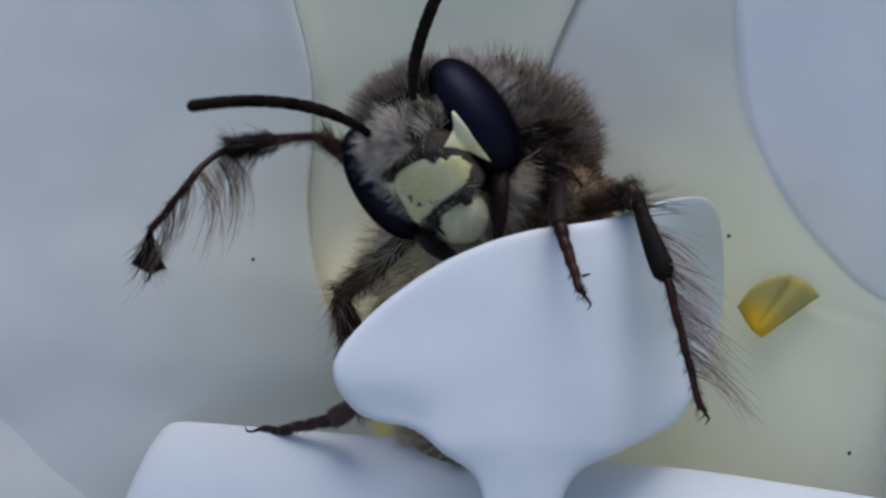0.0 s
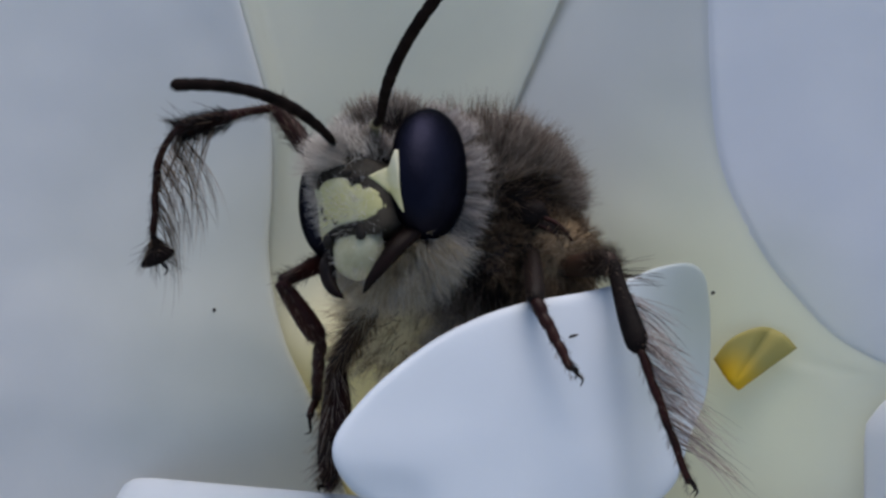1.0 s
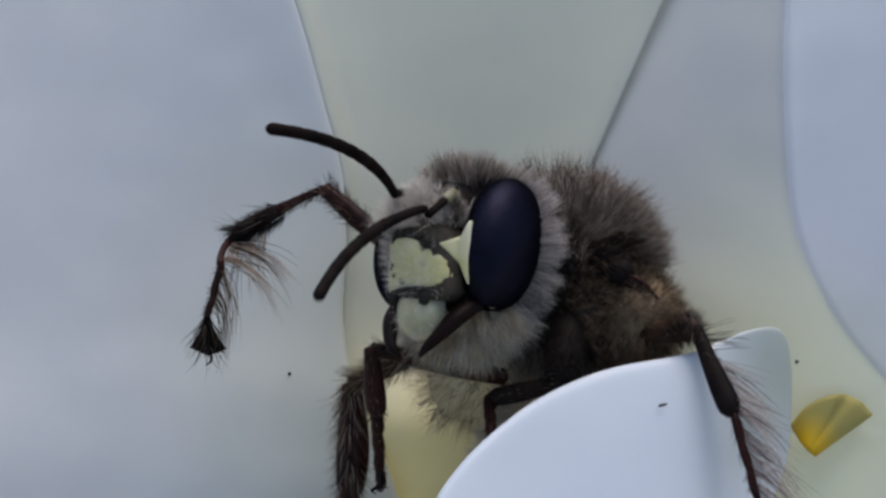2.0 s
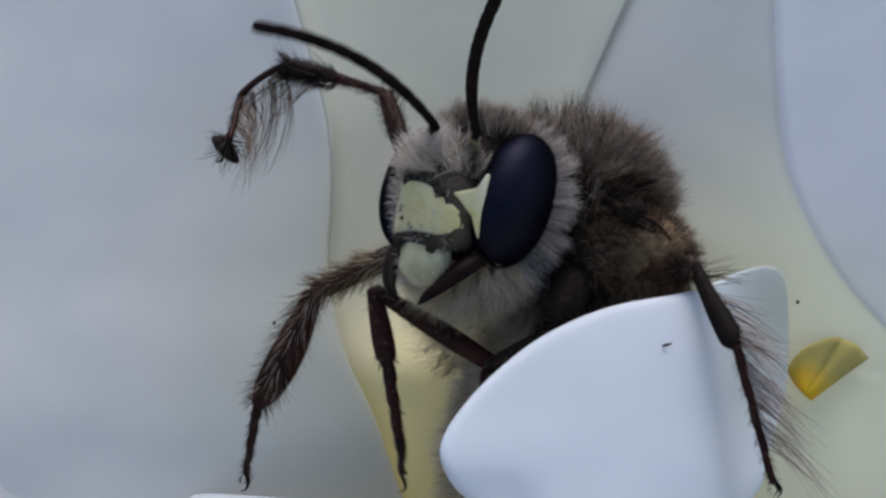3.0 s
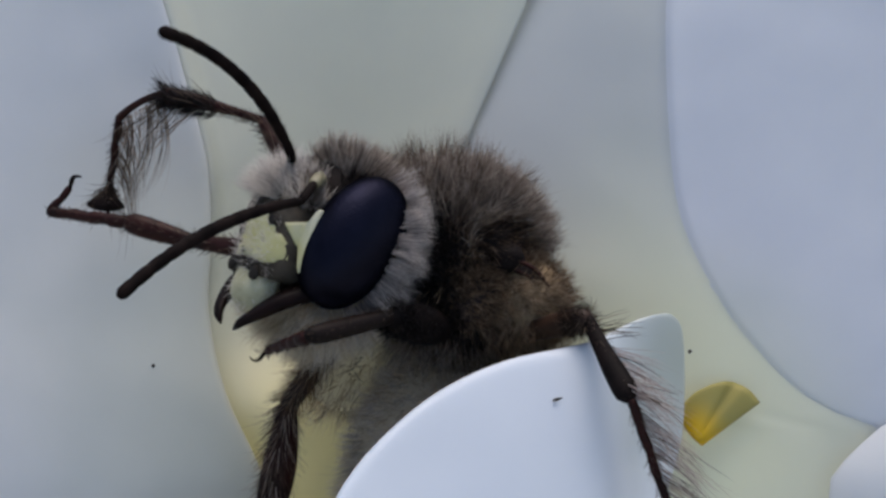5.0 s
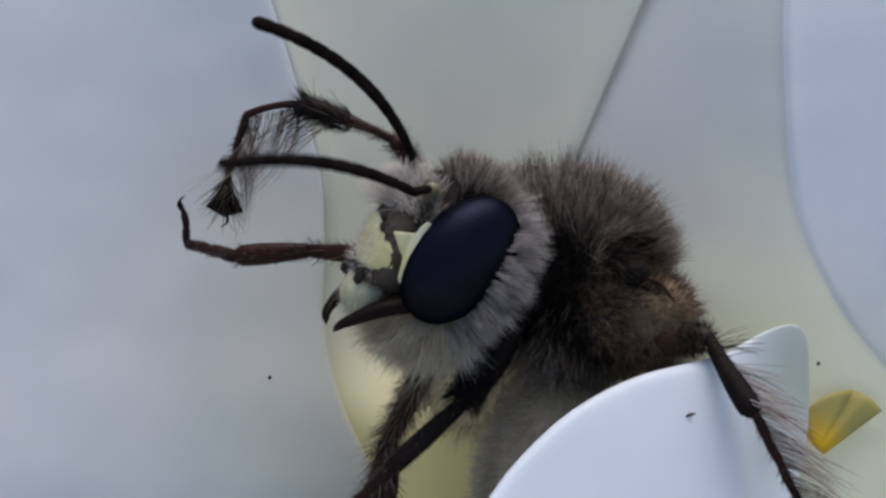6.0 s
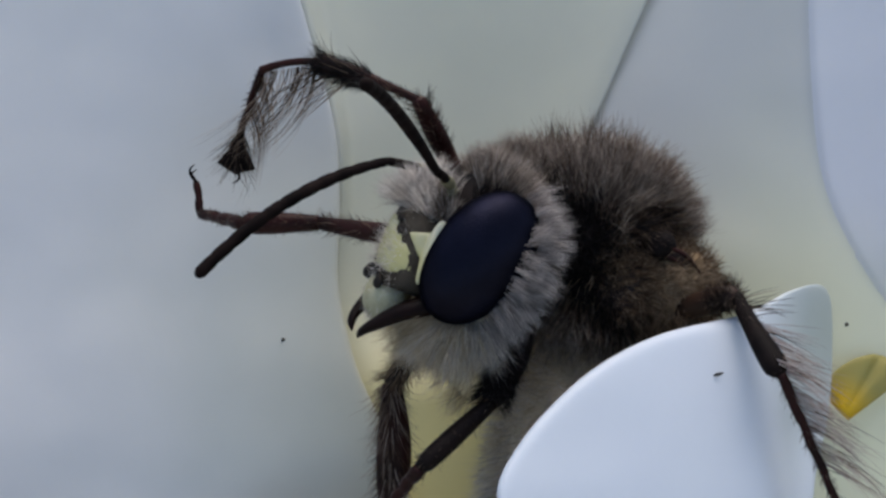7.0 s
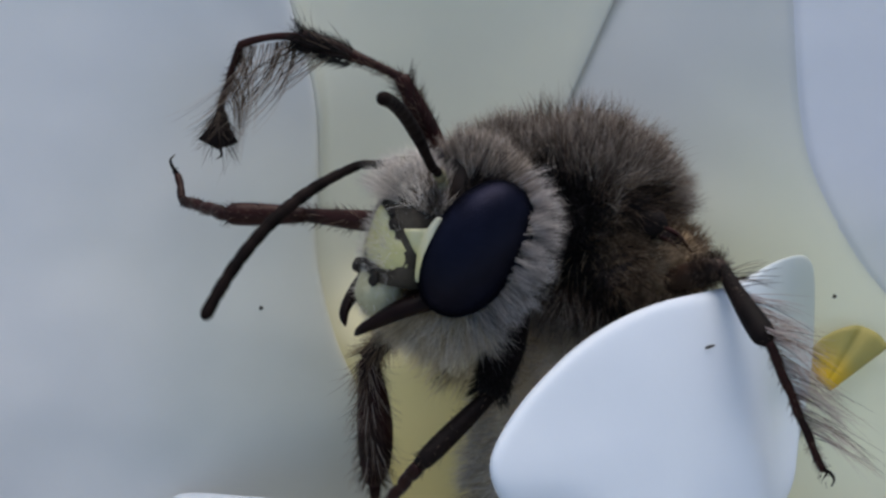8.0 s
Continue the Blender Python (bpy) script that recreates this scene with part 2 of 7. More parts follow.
def hairs(roots, thick, rng, bend=0.3, droop=(0, 0, 0), steps=3):
    """Tapered three-sided hairs; roots: (place, direction, length)."""
    verts, faces = [], []
    g = Vector(droop)
    for p, d, ln in roots:
        d = d.normalized()
        side = d.cross(Vector((rng.uniform(-1, 1), rng.uniform(-1, 1), rng.uniform(-1, 1)))).normalized()
        other = d.cross(side)
        o = len(verts)
        r0 = thick * rng.uniform(0.75, 1.3)
        b = rng.gauss(0, bend)
        for s in range(steps):
            f = s / steps
            q = p + d * (ln * f) + (side * b + g) * (ln * f * f)
            r = r0 * (1 - f * 0.75)
            for k in range(3):
                w = k * 2.0944
                verts.append(q + side * (math.cos(w) * r) + other * (math.sin(w) * r))
        verts.append(p + d * ln + (side * b + g) * ln)
        for s in range(steps - 1):
            for k in range(3):
                a, c = o + s * 3 + k, o + s * 3 + (k + 1) % 3
                faces.append((a, c, c + 3, a + 3))
        t = o + (steps - 1) * 3
        for k in range(3):
            faces.append((t + k, t + (k + 1) % 3, len(verts) - 1))
    return verts, faces


def on_ellipsoid(rng, centre, radii, n, keep, length, comb=(0, 0, 0), spread=0.25):
    """Hair roots on an ellipsoid where keep(direction) allows; comb leans all hairs one way."""
    out = []
    c, cb = Vector(centre), Vector(comb)
    while len(out) < n:
        d = Vector((rng.gauss(0, 1), rng.gauss(0, 1), rng.gauss(0, 1))).normalized()
        k = keep(d)
        if rng.random() > k:
            continue
        p = c + Vector((d.x * radii[0], d.y * radii[1], d.z * radii[2]))
        nn = Vector((d.x / radii[0], d.y / radii[1], d.z / radii[2])).normalized()
        w = nn + cb + Vector((rng.gauss(0, spread), rng.gauss(0, spread), rng.gauss(0, spread)))
        out.append((p - nn * 0.03, w, rng.uniform(*length)))
    return out


def clumped(roots, tufts, amount, rng):
    """Draws the tips of hairs together into tufts, as damp or matted fur lies."""
    if not roots:
        return roots
    place = np.array([p for p, d, n in roots])
    tips = np.array([p + d.normalized() * n for p, d, n in roots])
    guide = rng.sample(range(len(roots)), min(tufts, len(roots)))
    near = np.array([int(np.argmin(((place[guide] - p) ** 2).sum(1))) for p in place])
    out = []
    for i, (p, d, n) in enumerate(roots):
        k = amount * rng.uniform(0.6, 1.15)
        tip = Vector(tips[i] * (1 - k) + tips[guide[near[i]]] * k)
        way = tip - p
        out.append((p, way, max(way.length, n * 0.6)))
    return out


def sheet(f, nu, nv, thick):
    """A petal: the surface f(u, v) with thickness, thinning to a rounded edge."""
    grid = [[Vector(f(i / nu, j / nv)) for i in range(nu + 1)] for j in range(nv + 1)]
    verts, faces = [], []
    front, back = [], []
    for j in range(nv + 1):
        for i in range(nu + 1):
            du = grid[j][min(i + 1, nu)] - grid[j][max(i - 1, 0)]
            dv = grid[min(j + 1, nv)][i] - grid[max(j - 1, 0)][i]
            nrm = du.cross(dv).normalized()
            if nrm.y > 0:
                nrm = -nrm
            e = min(i, nu - i) / nu * 12, min(j, nv - j) / nv * 12
            h = thick * 0.5 * math.sqrt(max(0.05, 1 - max(0, 1 - min(e)) ** 2))
            front.append(grid[j][i] + nrm * h)
            back.append(grid[j][i] - nrm * h)
    verts = front + back
    m = nu + 1
    o = len(front)
    for j in range(nv):
        for i in range(nu):
            a = j * m + i
            faces.append((a, a + 1, a + m + 1, a + m))
            faces.append((o + a + m, o + a + m + 1, o + a + 1, o + a))
    rim = [i for i in range(m)] + [j * m + nu for j in range(1, nv + 1)] + [nv * m + i for i in range(nu - 1, -1, -1)] + [j * m for j in range(nv - 1, 0, -1)]
    for a, b in zip(rim, rim[1:] + rim[:1]):
        faces.append((b, a, o + a, o + b))
    return verts, faces


# ---- ground: out of view, serves as a reflector below the flower ----
def build_ground():
    bm = bmesh.new()
    bmesh.ops.create_grid(bm, x_segments=8, y_segments=8, size=300000)
    g = part("ground", bm, BOUNCE_GROUND)
    tagged(g, "unseen sandy ground, made pale to bounce light up under the flower", "ground", kind="structure")


# ---- the flower ----
def ripple(x, z, a=0.12):
    return a * noise.noise(Vector((x * 0.22, 3.1, z * 0.22))) + 0.4 * a * noise.noise(Vector((x * 0.7, 8.1, z * 0.7)))


def build_flower():
    flower = new("white_flower")
    flower.matrix_world = FLOWER
    tagged(flower, "white flower with waxy petals and a greenish throat", "flower")

    # petal with a rolled edge beside the throat
    edge = [(-14, -0.2), (-9, -1.0), (-6.2, -2.3), (-4.3, -2.95), (-2.6, -3.72), (-0.6, -4.15), (1.1, -4.1), (3, -4.2), (5, -4.72), (7, -5.3), (10, -6.3), (14, -7.6)]
    deep = [(-14, 4.4), (-9, 4.6), (-6.2, 4.6), (-4.3, 4.4), (-2.6, 4.4), (-0.6, 4.7), (3, 5.0), (14, 5.0)]

    def side_y(s, z):
        return along_curve(deep, z) - 0.07 * s - 0.008 * s * s - 0.035 * max(0, s - 7) ** 2

    def side(u, v):
        z = -12 + 23.5 * v
        s = (1 - u) ** 1.6 * 16
        x = along_curve(edge, z) - s
        y = side_y(s, z)
        y += 0.06 * math.exp(-s / 0.4)
        return x, y + ripple(x, z) * min(1, s), z
    part("petal", sheet(side, 70, 70, 0.34), BROAD, flower, "broad white petal with a rolled edge")

    # petal at the back of the throat, its free edge over the next petal
    def middle_y(x, z):
        x1, x2 = along_curve(edge, z), 0.62 + 0.437 * max(z, 1)
        w = (x - x1) / (x2 - x1)
        k = min(max(w, 0), 1)
        y = (along_curve(deep, z) + 0.45) * (1 - k) + (5.30 - 0.04 * (z - 4)) * k + 1.7 * max(0.0, math.sin(math.pi * k))
        return y - 0.48 * math.exp(-((w - 0.01) / 0.028) ** 2) * min(1, (z + 0.6) / 3.0)

    def middle(u, v):
        z = -9 + 20.2 * v
        b = min(max((z + 3.4) / 2.8, 0), 1)
        b = b * b * (3 - 2 * b)
        xl, xr = along_curve(edge, z) - 0.9, 0.6 + 0.437 * max(z, 1) + 1.4 * (1 - b)
        x = xl + (xr - xl) * u
        return x, middle_y(x, max(z, -0.6)) * b + (5.1 - 0.6 * math.sin(math.pi * u)) * (1 - b) + ripple(x, z, 0.1), z
    part("petal", sheet(middle, 150, 80, 0.05), INNER, flower, "pale greenish petal at the back, yellowish down in the throat")

    # petal beside it
    outer = [(-3.4, 11.6), (-2.6, 10.0), (-1.2, 8.6), (-0.2, 7.9), (1.5, 7.1), (3.5, 6.8), (7, 6.75), (14, 7.4)]
    def right_y(x, z):
        s = max(0, x - 0.55 - 0.437 * max(z, 0))
        return 4.95 - 2.1 * (1 - math.exp(-s / 4.0)) + 0.78 * math.exp(-s / 2.6) - 0.02 * max(0, x - 8) ** 2

    def right(u, v):
        z = -12 + 23.5 * v
        x0 = 0.47 + 0.437 * max(z, 0)
        x1 = along_curve(outer, z) + 0.3 if z > -3.2 else 13.0
        x = x0 + (x1 - x0) * u
        y = right_y(x, z) - 0.14
        return x, y + ripple(x, z), z
    part("petal", sheet(right, 60, 60, 0.06), GREENISH, flower, "white petal, yellow-green towards the throat")

    # petal that overlaps it at the outer side
    def upper(u, v):
        z = -3.6 + 15 * v
        x0 = along_curve(outer, z)
        x = x0 + 11 * u ** 2
        s = x - x0
        y = right_y(x, z) - 0.13 - 0.24 * (1 - math.exp(-s / 1.6))
        return x, y + ripple(x, z), z
    part("petal", sheet(upper, 60, 50, 0.03), OUTER, flower, "bluish white outer petal")

    def low_right(u, v):
        z = -12 + 9.0 * v
        x0 = 10.6 + 0.9 * max(0, (z + 4.6)) ** 1.3
        x = x0 + 8 * u ** 2
        y = 2.3 - 0.25 * (x - x0) - 0.5 * (1 - math.exp(-(x - x0) / 0.8))
        return x, y + ripple(x, z, 0.08), z
    part("petal", sheet(low_right, 24, 24, 0.3), WHITE, flower, "white petal at the outer side")

    def low_left(u, v):
        x = -18 + 11.5 * u
        z = (-3.3 - 0.95 * (x + 13.5) if x > -13.5 else -3.3) - 9 * (1 - v)
        y = side_y(max(0, along_curve(edge, z) - x), z) + 0.16 - 0.62 * (1 - math.exp(-9 * (1 - v) / 1.6))
        return x, y + ripple(x, z, 0.08), z
    part("petal", sheet(low_left, 30, 24, 0.12), BROAD, flower, "white outer petal below the broad one")

    # lower petal whose upper edge the bee stands on
    top = [(-7.75, -6.12), (-4.9, -6.2), (-2.5, -6.26), (0, -6.36), (3.3, -6.7), (5.8, -6.87), (8.4, -7.2), (13, -7.9)]
    near = [(-7.75, 3.3), (-4.9, 2.0), (-2.5, 1.0), (0, 0.2), (5.8, 0.2), (13, 1.2)]

    def lower(u, v):
        x = -7.75 + 21 * u
        s = 7 * (1 - v) ** 1.4
        z = along_curve(top, x) - s - 0.5 * math.exp(-(x + 7.75) / 0.25)
        y = along_curve(near, x) + 0.5 * math.exp(-s / 0.35) - 2.0 * (1 - math.exp(-s / 1.6)) - 0.12 * s
        return x - 0.22 * s * max(0, 1 - u * 4), y + ripple(x, z, 0.08), z
    part("petal", sheet(lower, 80, 36, 0.45), LIP, flower, "white lower petal with a rolled upper edge")

    # lip lobe: a cushion with a tongue at its lower end
    rim = ring_curve([(a, 0, b) for a, b in [
        (-1.10, -4.5), (-0.55, -3.48), (0.50, -2.5), (1.5, -1.88), (2.75, -1.42), (4.5, -1.1), (5.8, -0.62), (6.65, -0.6), (6.95, -1.4), (6.93, -3.4), (6.5, -4.6),
        (6.1, -5.7), (5.0, -6.35), (4.0, -6.9), (3.6, -8.2), (3.3, -11), (2.2, -11), (2.2, -8.4), (2.0, -7.0), (1.25, -6.35), (0.6, -5.85), (-0.55, -5.5)]], 132)
    mid = Vector((2.9, 0, -4.2))
    verts, faces = [], []
    n, rings = len(rim), 22
    for back in (0, 1):
        for i in range(rings + 1):
            r = math.sin(math.pi / 2 * i / rings)
            for q in rim:
                p = mid + (q - mid) * r
                base = -2.35 + 0.47 * p.x + 0.33 * p.z
                flap = min(max((1.4 - p.x) / 1.0, 0), 1) * min(max((-4.7 - p.z) / 0.9, 0), 1)
                base += 0.16 * flap * flap * (3 - 2 * flap)
                k = min(max((p.x - 4.7) / 1.5, 0), 1)
                base += 0.30 * max(0, p.x - 5.1) ** 1.5 + 0.42 * k * k * (3 - 2 * k) * min(max(-0.5 - p.z, 0), 3.2) + 0.20 * max(0, -6.2 - p.z)
                thin = min(max((p.x - 4.6) / 1.4, 0), 1) * min(max((p.z + 5.4) / 1.6, 0), 1)
                base += 0.12 * thin * min(max(-0.5 - p.z, 0), 1.3)
                h = math.sqrt(max(0, 1 - r ** (34 + 50 * thin)))
                p.y = base - (0.22 * h * (1 - 0.75 * thin) + 0.16 * (1 - r * r) if not back else -0.30 * h * (1 - 0.9 * thin)) + ripple(p.x, p.z, 0.10)
                verts.append(p)
    m = (rings + 1) * n
    for back in (0, 1):
        for i in range(rings):
            for k in range(n):
                a, b = back * m + i * n + k, back * m + i * n + (k + 1) % n
                faces.append((a, b, b + n, a + n) if not back else (a + n, b + n, b, a))
    lobe = part("lip_lobe", (verts, faces), LIP, flower, "thick smooth white lobe of the lip")

    # stalk from the back of the flower down to the ground
    foot = FLOWER.inverted() @ Vector((0.05, 0.12, -0.01))
    foot = foot / MM
    part("stem", tube(spline([(0, 7.5, -4), (0, 16, -9), (0, 45, -60), foot * 0.5 + Vector((4, 30, -20)), foot], 40), [(0, 3.0), (0.06, 2.0), (1, 2.4)], 14), STEM, flower, "green flower stalk")

    # curled yellow scale, a fan with an orange foot
    outer_rim = spline([(7.0, 0, -3.0), (7.42, 0, -2.5), (8.1, 0, -2.22), (8.65, 0, -2.38), (8.98, 0, -2.72)], 25)
    inner_rim = spline([(7.25, 0, -3.38), (7.40, 0, -3.58), (7.60, 0, -3.74)], 25)

    def scale(u, v):
        q = inner_rim[round(u * 24)].lerp(outer_rim[round(u * 24)], v)
        return q.x, 2.72 - 0.22 * math.sin(math.pi * u) * (1 - v * 0.6) + 0.22 * math.exp(-((u - 0.62) / 0.07) ** 2) * v - 0.12 * u, q.z
    part("scale", sheet(scale, 24, 12, 0.08), YELLOW, flower, "curled orange-yellow scale")
    return lobe


# ---- the bee ----
def along(x, y, z, a, b, c, twist=0):
    """Pose of a rigid limb whose +z runs from one joint to the next, +y towards the open side of the flower, twisted about its length."""
    p, t = Vector((x, y, z)), (Vector((a, b, c)) - Vector((x, y, z))).normalized()
    f = Vector((0, -1, 0))
    f = (f - t * f.dot(t)).normalized()
    r = f.cross(t)
    m = Matrix((r, f, t)).transposed().to_4x4()
    return Matrix.Translation(p * MM) @ m @ pose(0, 0, 0, 0, 0, twist)


def limb(rows):
    return [(r[0], along(*r[1:])) for r in rows]


def turned(rows):
    return [(r[0], pose(r[1] * MM, r[2] * MM, r[3] * MM, *r[4:])) for r in rows]


def placed(rows):
    return [(r[0], at_flower(*r[1:])) for r in rows]


def line(length, n=12, bow=0.0):
    return [Vector((bow * 4 * (i / (n - 1)) * (1 - i / (n - 1)), 0, length * i / (n - 1))) for i in range(n)]


def leg_fur(parent, length, radius, n, hair, rng, mat=None, thick=0.008, lo=0.0, hi=1.0, lean=1.15):
    roots = []
    for _ in range(n):
        f, w = rng.uniform(lo, hi), rng.uniform(0, 2 * math.pi)
        d = Vector((math.cos(w), math.sin(w), 0))
        roots.append((Vector((0, 0, length * f)) + d * radius * 0.8, d + Vector((0, 0, lean)), rng.uniform(*hair)))
    part("fur", hairs(roots, thick, rng, 0.25), mat or FUR_LEG, parent, kind="stuff")


def leg_fringe(parent, length, n, hair, rng, lean=0.8, lo=0.0, hi=1.0, fan=0.25, thick=0.0085, mat=None, droop=(-0.38, 0, 0.62)):
    """Long curved hairs on the inner side of a limb."""
    roots = []
    for _ in range(n):
        f = rng.uniform(lo, hi)
        d = Vector((1, rng.gauss(0, fan), lean + rng.gauss(0, 0.2)))
        roots.append((Vector((0.05, 0, length * f)), d, rng.uniform(*hair)))
    roots = clumped(roots, max(6, n // 4), 0.45, rng)
    part("fringe", hairs(roots, thick, rng, 0.12, droop, 8), mat or FRINGE, parent, "long fine hairs", kind="stuff")


def claws(length, spread=0.24, size=0.38):
    out = []
    for s in (-1, 1):
        out.append(tube(spline([(0, s * 0.03, length), (s * 0.02 + 0.08, s * spread * 0.7, length + size * 0.4), (0.10, s * spread, length + size * 0.75), (-0.02, s * spread * 1.1, length + size)], 8),
                        [(0, 0.045), (0.5, 0.035), (1, 0.010)], 6))
    return out


def joints(length, n, r0, r1, sides=9):
    """A tarsus: small cone-shaped joints in a row."""
    m = n * 5
    pts = [Vector((0.012 * math.sin(i * 0.8), 0, length * i / m)) for i in range(m + 1)]
    rad = [(i / m, (r0 + (r1 - r0) * i / m) * (0.84, 0.95, 1.0, 1.04, 1.02)[i % 5]) for i in range(m + 1)]
    return [tube(pts, rad, sides)]


def build_bee():
    rng = random.Random(7)
    bee = new("bee")
    tagged(bee, "hairy grey-brown bee climbing out of a white flower", "bee")

    # thorax
    tr = (2.0, 1.95, 1.85)
    thorax = part("thorax", joined(ellipsoid((0, 0, -0.05), tr, 36, 24, 0.05), ellipsoid((-1.5, 0.35, 0.5), (1.4, 1.4, 1.3), 30, 20, 0.05)), SHELL, bee, "dark body under dense grey-brown fur")
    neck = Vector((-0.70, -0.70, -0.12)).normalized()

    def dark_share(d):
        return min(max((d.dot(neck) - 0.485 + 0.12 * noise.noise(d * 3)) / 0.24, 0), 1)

    def tan_share(d):
        return (1 - dark_share(d)) * min(max((0.9 * d.x - 0.65 * d.z - 0.30 * d.y - 0.12 + 0.25 * noise.noise(d * 3.5)) / 0.45, 0), 1)

    blotch = Vector((0.62, -0.75, 0.02)).normalized()

    def spot(d):
        return min(max((d.dot(blotch) - 0.885 + 0.06 * noise.noise(d * 6)) / 0.02, 0), 1)

    def crest(d):
        return min(max((d.z - 0.15 + 0.5 * max(0, d.x) * (d.z > 0) + 0.2 * noise.noise(d * 2.7)) / 0.5, 0), 1)

    def brown(d):
        return (1 - dark_share(d)) * (1 - tan_share(d)) * (1 - crest(d)) * (1 - spot(d))
    up = (0.2, -0.05, 0.3)
    core, back, waist = (0, 0, -0.05), (-1.5, 0.35, 0.5), (1.42, -0.66, -1.10)
    part("fur", hairs(clumped(on_ellipsoid(rng, core, tr, 8000, brown, (0.3, 0.6), up, 0.35), 500, 0.55, rng), 0.0085, rng, 0.35), FUR_BROWN, thorax, "grey-brown fur", "stuff")
    part("fur", hairs(clumped(on_ellipsoid(rng, core, tr, 8000, lambda d: crest(d) * (1 - dark_share(d)) * (1 - spot(d)), (0.5, 1.0), up, 0.35), 500, 0.55, rng), 0.0085, rng, 0.3), FUR_GREY, thorax, "long beige-grey fur of the back", "stuff")
    part("fur", hairs(clumped(on_ellipsoid(rng, core, tr, 7500, lambda d: tan_share(d) * (1 - spot(d)), (0.3, 0.65), (0.2, 0, -0.1), 0.4), 420, 0.55, rng), 0.0085, rng, 0.35), FUR_TAN, thorax, "tan fur of the flank", "stuff")
    part("fur", hairs(clumped(on_ellipsoid(rng, core, tr, 900, spot, (0.25, 0.55), (0.2, 0, -0.2), 0.3), 56, 0.55, rng), 0.0095, rng, 0.3), FUR_LEG, thorax, "dark brown tuft at the wing base", "stuff")
    part("fur", hairs(clumped(on_ellipsoid(rng, back, (1.4, 1.4, 1.3), 6000, lambda d: 1.0 if d.z > -0.2 else 0.0, (0.45, 0.95), up, 0.35), 375, 0.55, rng), 0.0085, rng, 0.35), FUR_GREY, thorax, "beige-grey fur", "stuff")
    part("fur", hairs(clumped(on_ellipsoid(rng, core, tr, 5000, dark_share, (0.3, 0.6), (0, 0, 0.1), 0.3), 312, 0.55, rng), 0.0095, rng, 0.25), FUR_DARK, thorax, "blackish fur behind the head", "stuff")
    part("fur", hairs(clumped(on_ellipsoid(rng, core, tr, 320, lambda d: 1.0 if d.z < -0.25 and d.y < 0.3 else 0.0, (0.5, 0.9), (-0.2, -0.1, -0.4), 0.3), 60, 0.4, rng), 0.008, rng, 0.25), FUR_BEIGE, thorax, "pale hairs of the flank", "stuff")
    part("fur", hairs(clumped(on_ellipsoid(rng, waist, (1.28, 1.12, 1.12), 3200, lambda d: 1.0 if d.y < 0.4 and d.z < 0.45 else 0.0, (0.12, 0.3), (0.1, 0, -0.25), 0.35), 262, 0.55, rng), 0.0085, rng, 0.3), FUR_BEIGE, thorax, "beige fur of the waist", "stuff")
    part("fur", hairs(clumped(on_ellipsoid(rng, waist, (1.28, 1.12, 1.12), 1900, lambda d: (1.0 if d.z > -0.1 else 0.5) if d.y < 0.4 else 0.0, (0.25, 0.6), (0.25, 0, -0.1), 0.4), 75, 0.55, rng), 0.0085, rng, 0.3), FUR_TAN, thorax, "longer tan hairs of the waist", "stuff")
    part("fur", hairs(clumped(on_ellipsoid(rng, (-0.2, 0, 0.05), (2.05, 1.95, 1.85), 1300, lambda d: 1.0 if d.z > -0.1 and dark_share(d) < 0.5 and spot(d) < 0.5 else 0.0, (0.85, 1.3), up, 0.35), 81, 0.55, rng), 0.010, rng, 0.25), FUR_BROWN, thorax, "long guard hairs", "stuff")
    lean = Matrix.Translation((-2.2, 0.85, -2.3)) @ pose(0, 0, 0, 0, 22, 0)
    v, f = ellipsoid((0, 0, 0), (1.1, 0.9, 1.45), 28, 20, 0.06)
    breast = part("breast", ([lean @ q for q in v], f), CREAM_SKIN, bee, "pale underside between the legs under cream fur")
    roots = on_ellipsoid(rng, (0, 0, 0), (1.1, 0.9, 1.45), 1500, lambda d: 1.0 if d.y < 0.5 else 0.0, (0.4, 1.0), (-0.3, -0.15, -0.4), 0.4)
    turn = lean.to_3x3()
    part("fur", hairs([(lean @ p, turn @ d, n) for p, d, n in roots], 0.0085, rng, 0.25), FUR_CREAM, breast, "cream fur", "stuff")
    roots = on_ellipsoid(rng, (0, 0, 0), (1.1, 0.9, 1.45), 60, lambda d: 1.0 if d.y < 0.2 else 0.0, (0.3, 0.7), (-0.3, -0.15, -0.4), 0.4)
    part("fur", hairs([(lean @ p, turn @ d, n) for p, d, n in roots], 0.011, rng, 0.25), FUR_DARK, breast, "few black bristles", "stuff")
    coxa = part("coxa", ellipsoid((0.40, -1.45, -1.05), (0.8, 0.6, 1.0), 24, 16, 0.08), UMBER, bee, "dark base of the front leg")

    def sooty(d):
        return min(max((-0.75 * d.x - 0.55 * d.z - 0.02 + 0.3 * noise.noise(d * 3)) / 0.4, 0), 1) if d.y < 0.5 else 0.0
    cc, cr = (0.40, -1.45, -1.05), (0.8, 0.6, 1.0)
    part("fur", hairs(clumped(on_ellipsoid(rng, cc, cr, 2400, sooty, (0.2, 0.45), (0, 0, -0.3), 0.3), 162, 0.55, rng), 0.0085, rng, 0.2), FUR_DARK, coxa, "black fur", "stuff")
    part("fur", hairs(clumped(on_ellipsoid(rng, cc, cr, 2600, lambda d: 1 - sooty(d) if d.y < 0.5 else 0.0, (0.2, 0.5), (0.15, 0, -0.2), 0.35), 190, 0.5, rng), 0.0085, rng, 0.25), FUR_TAN, coxa, "tan fur", "stuff")
    part("waist", ellipsoid((1.42, -0.66, -1.10), (1.28, 1.12, 1.12), 30, 20, 0.06), TAN, bee, "yellowish tan waist under short fur")
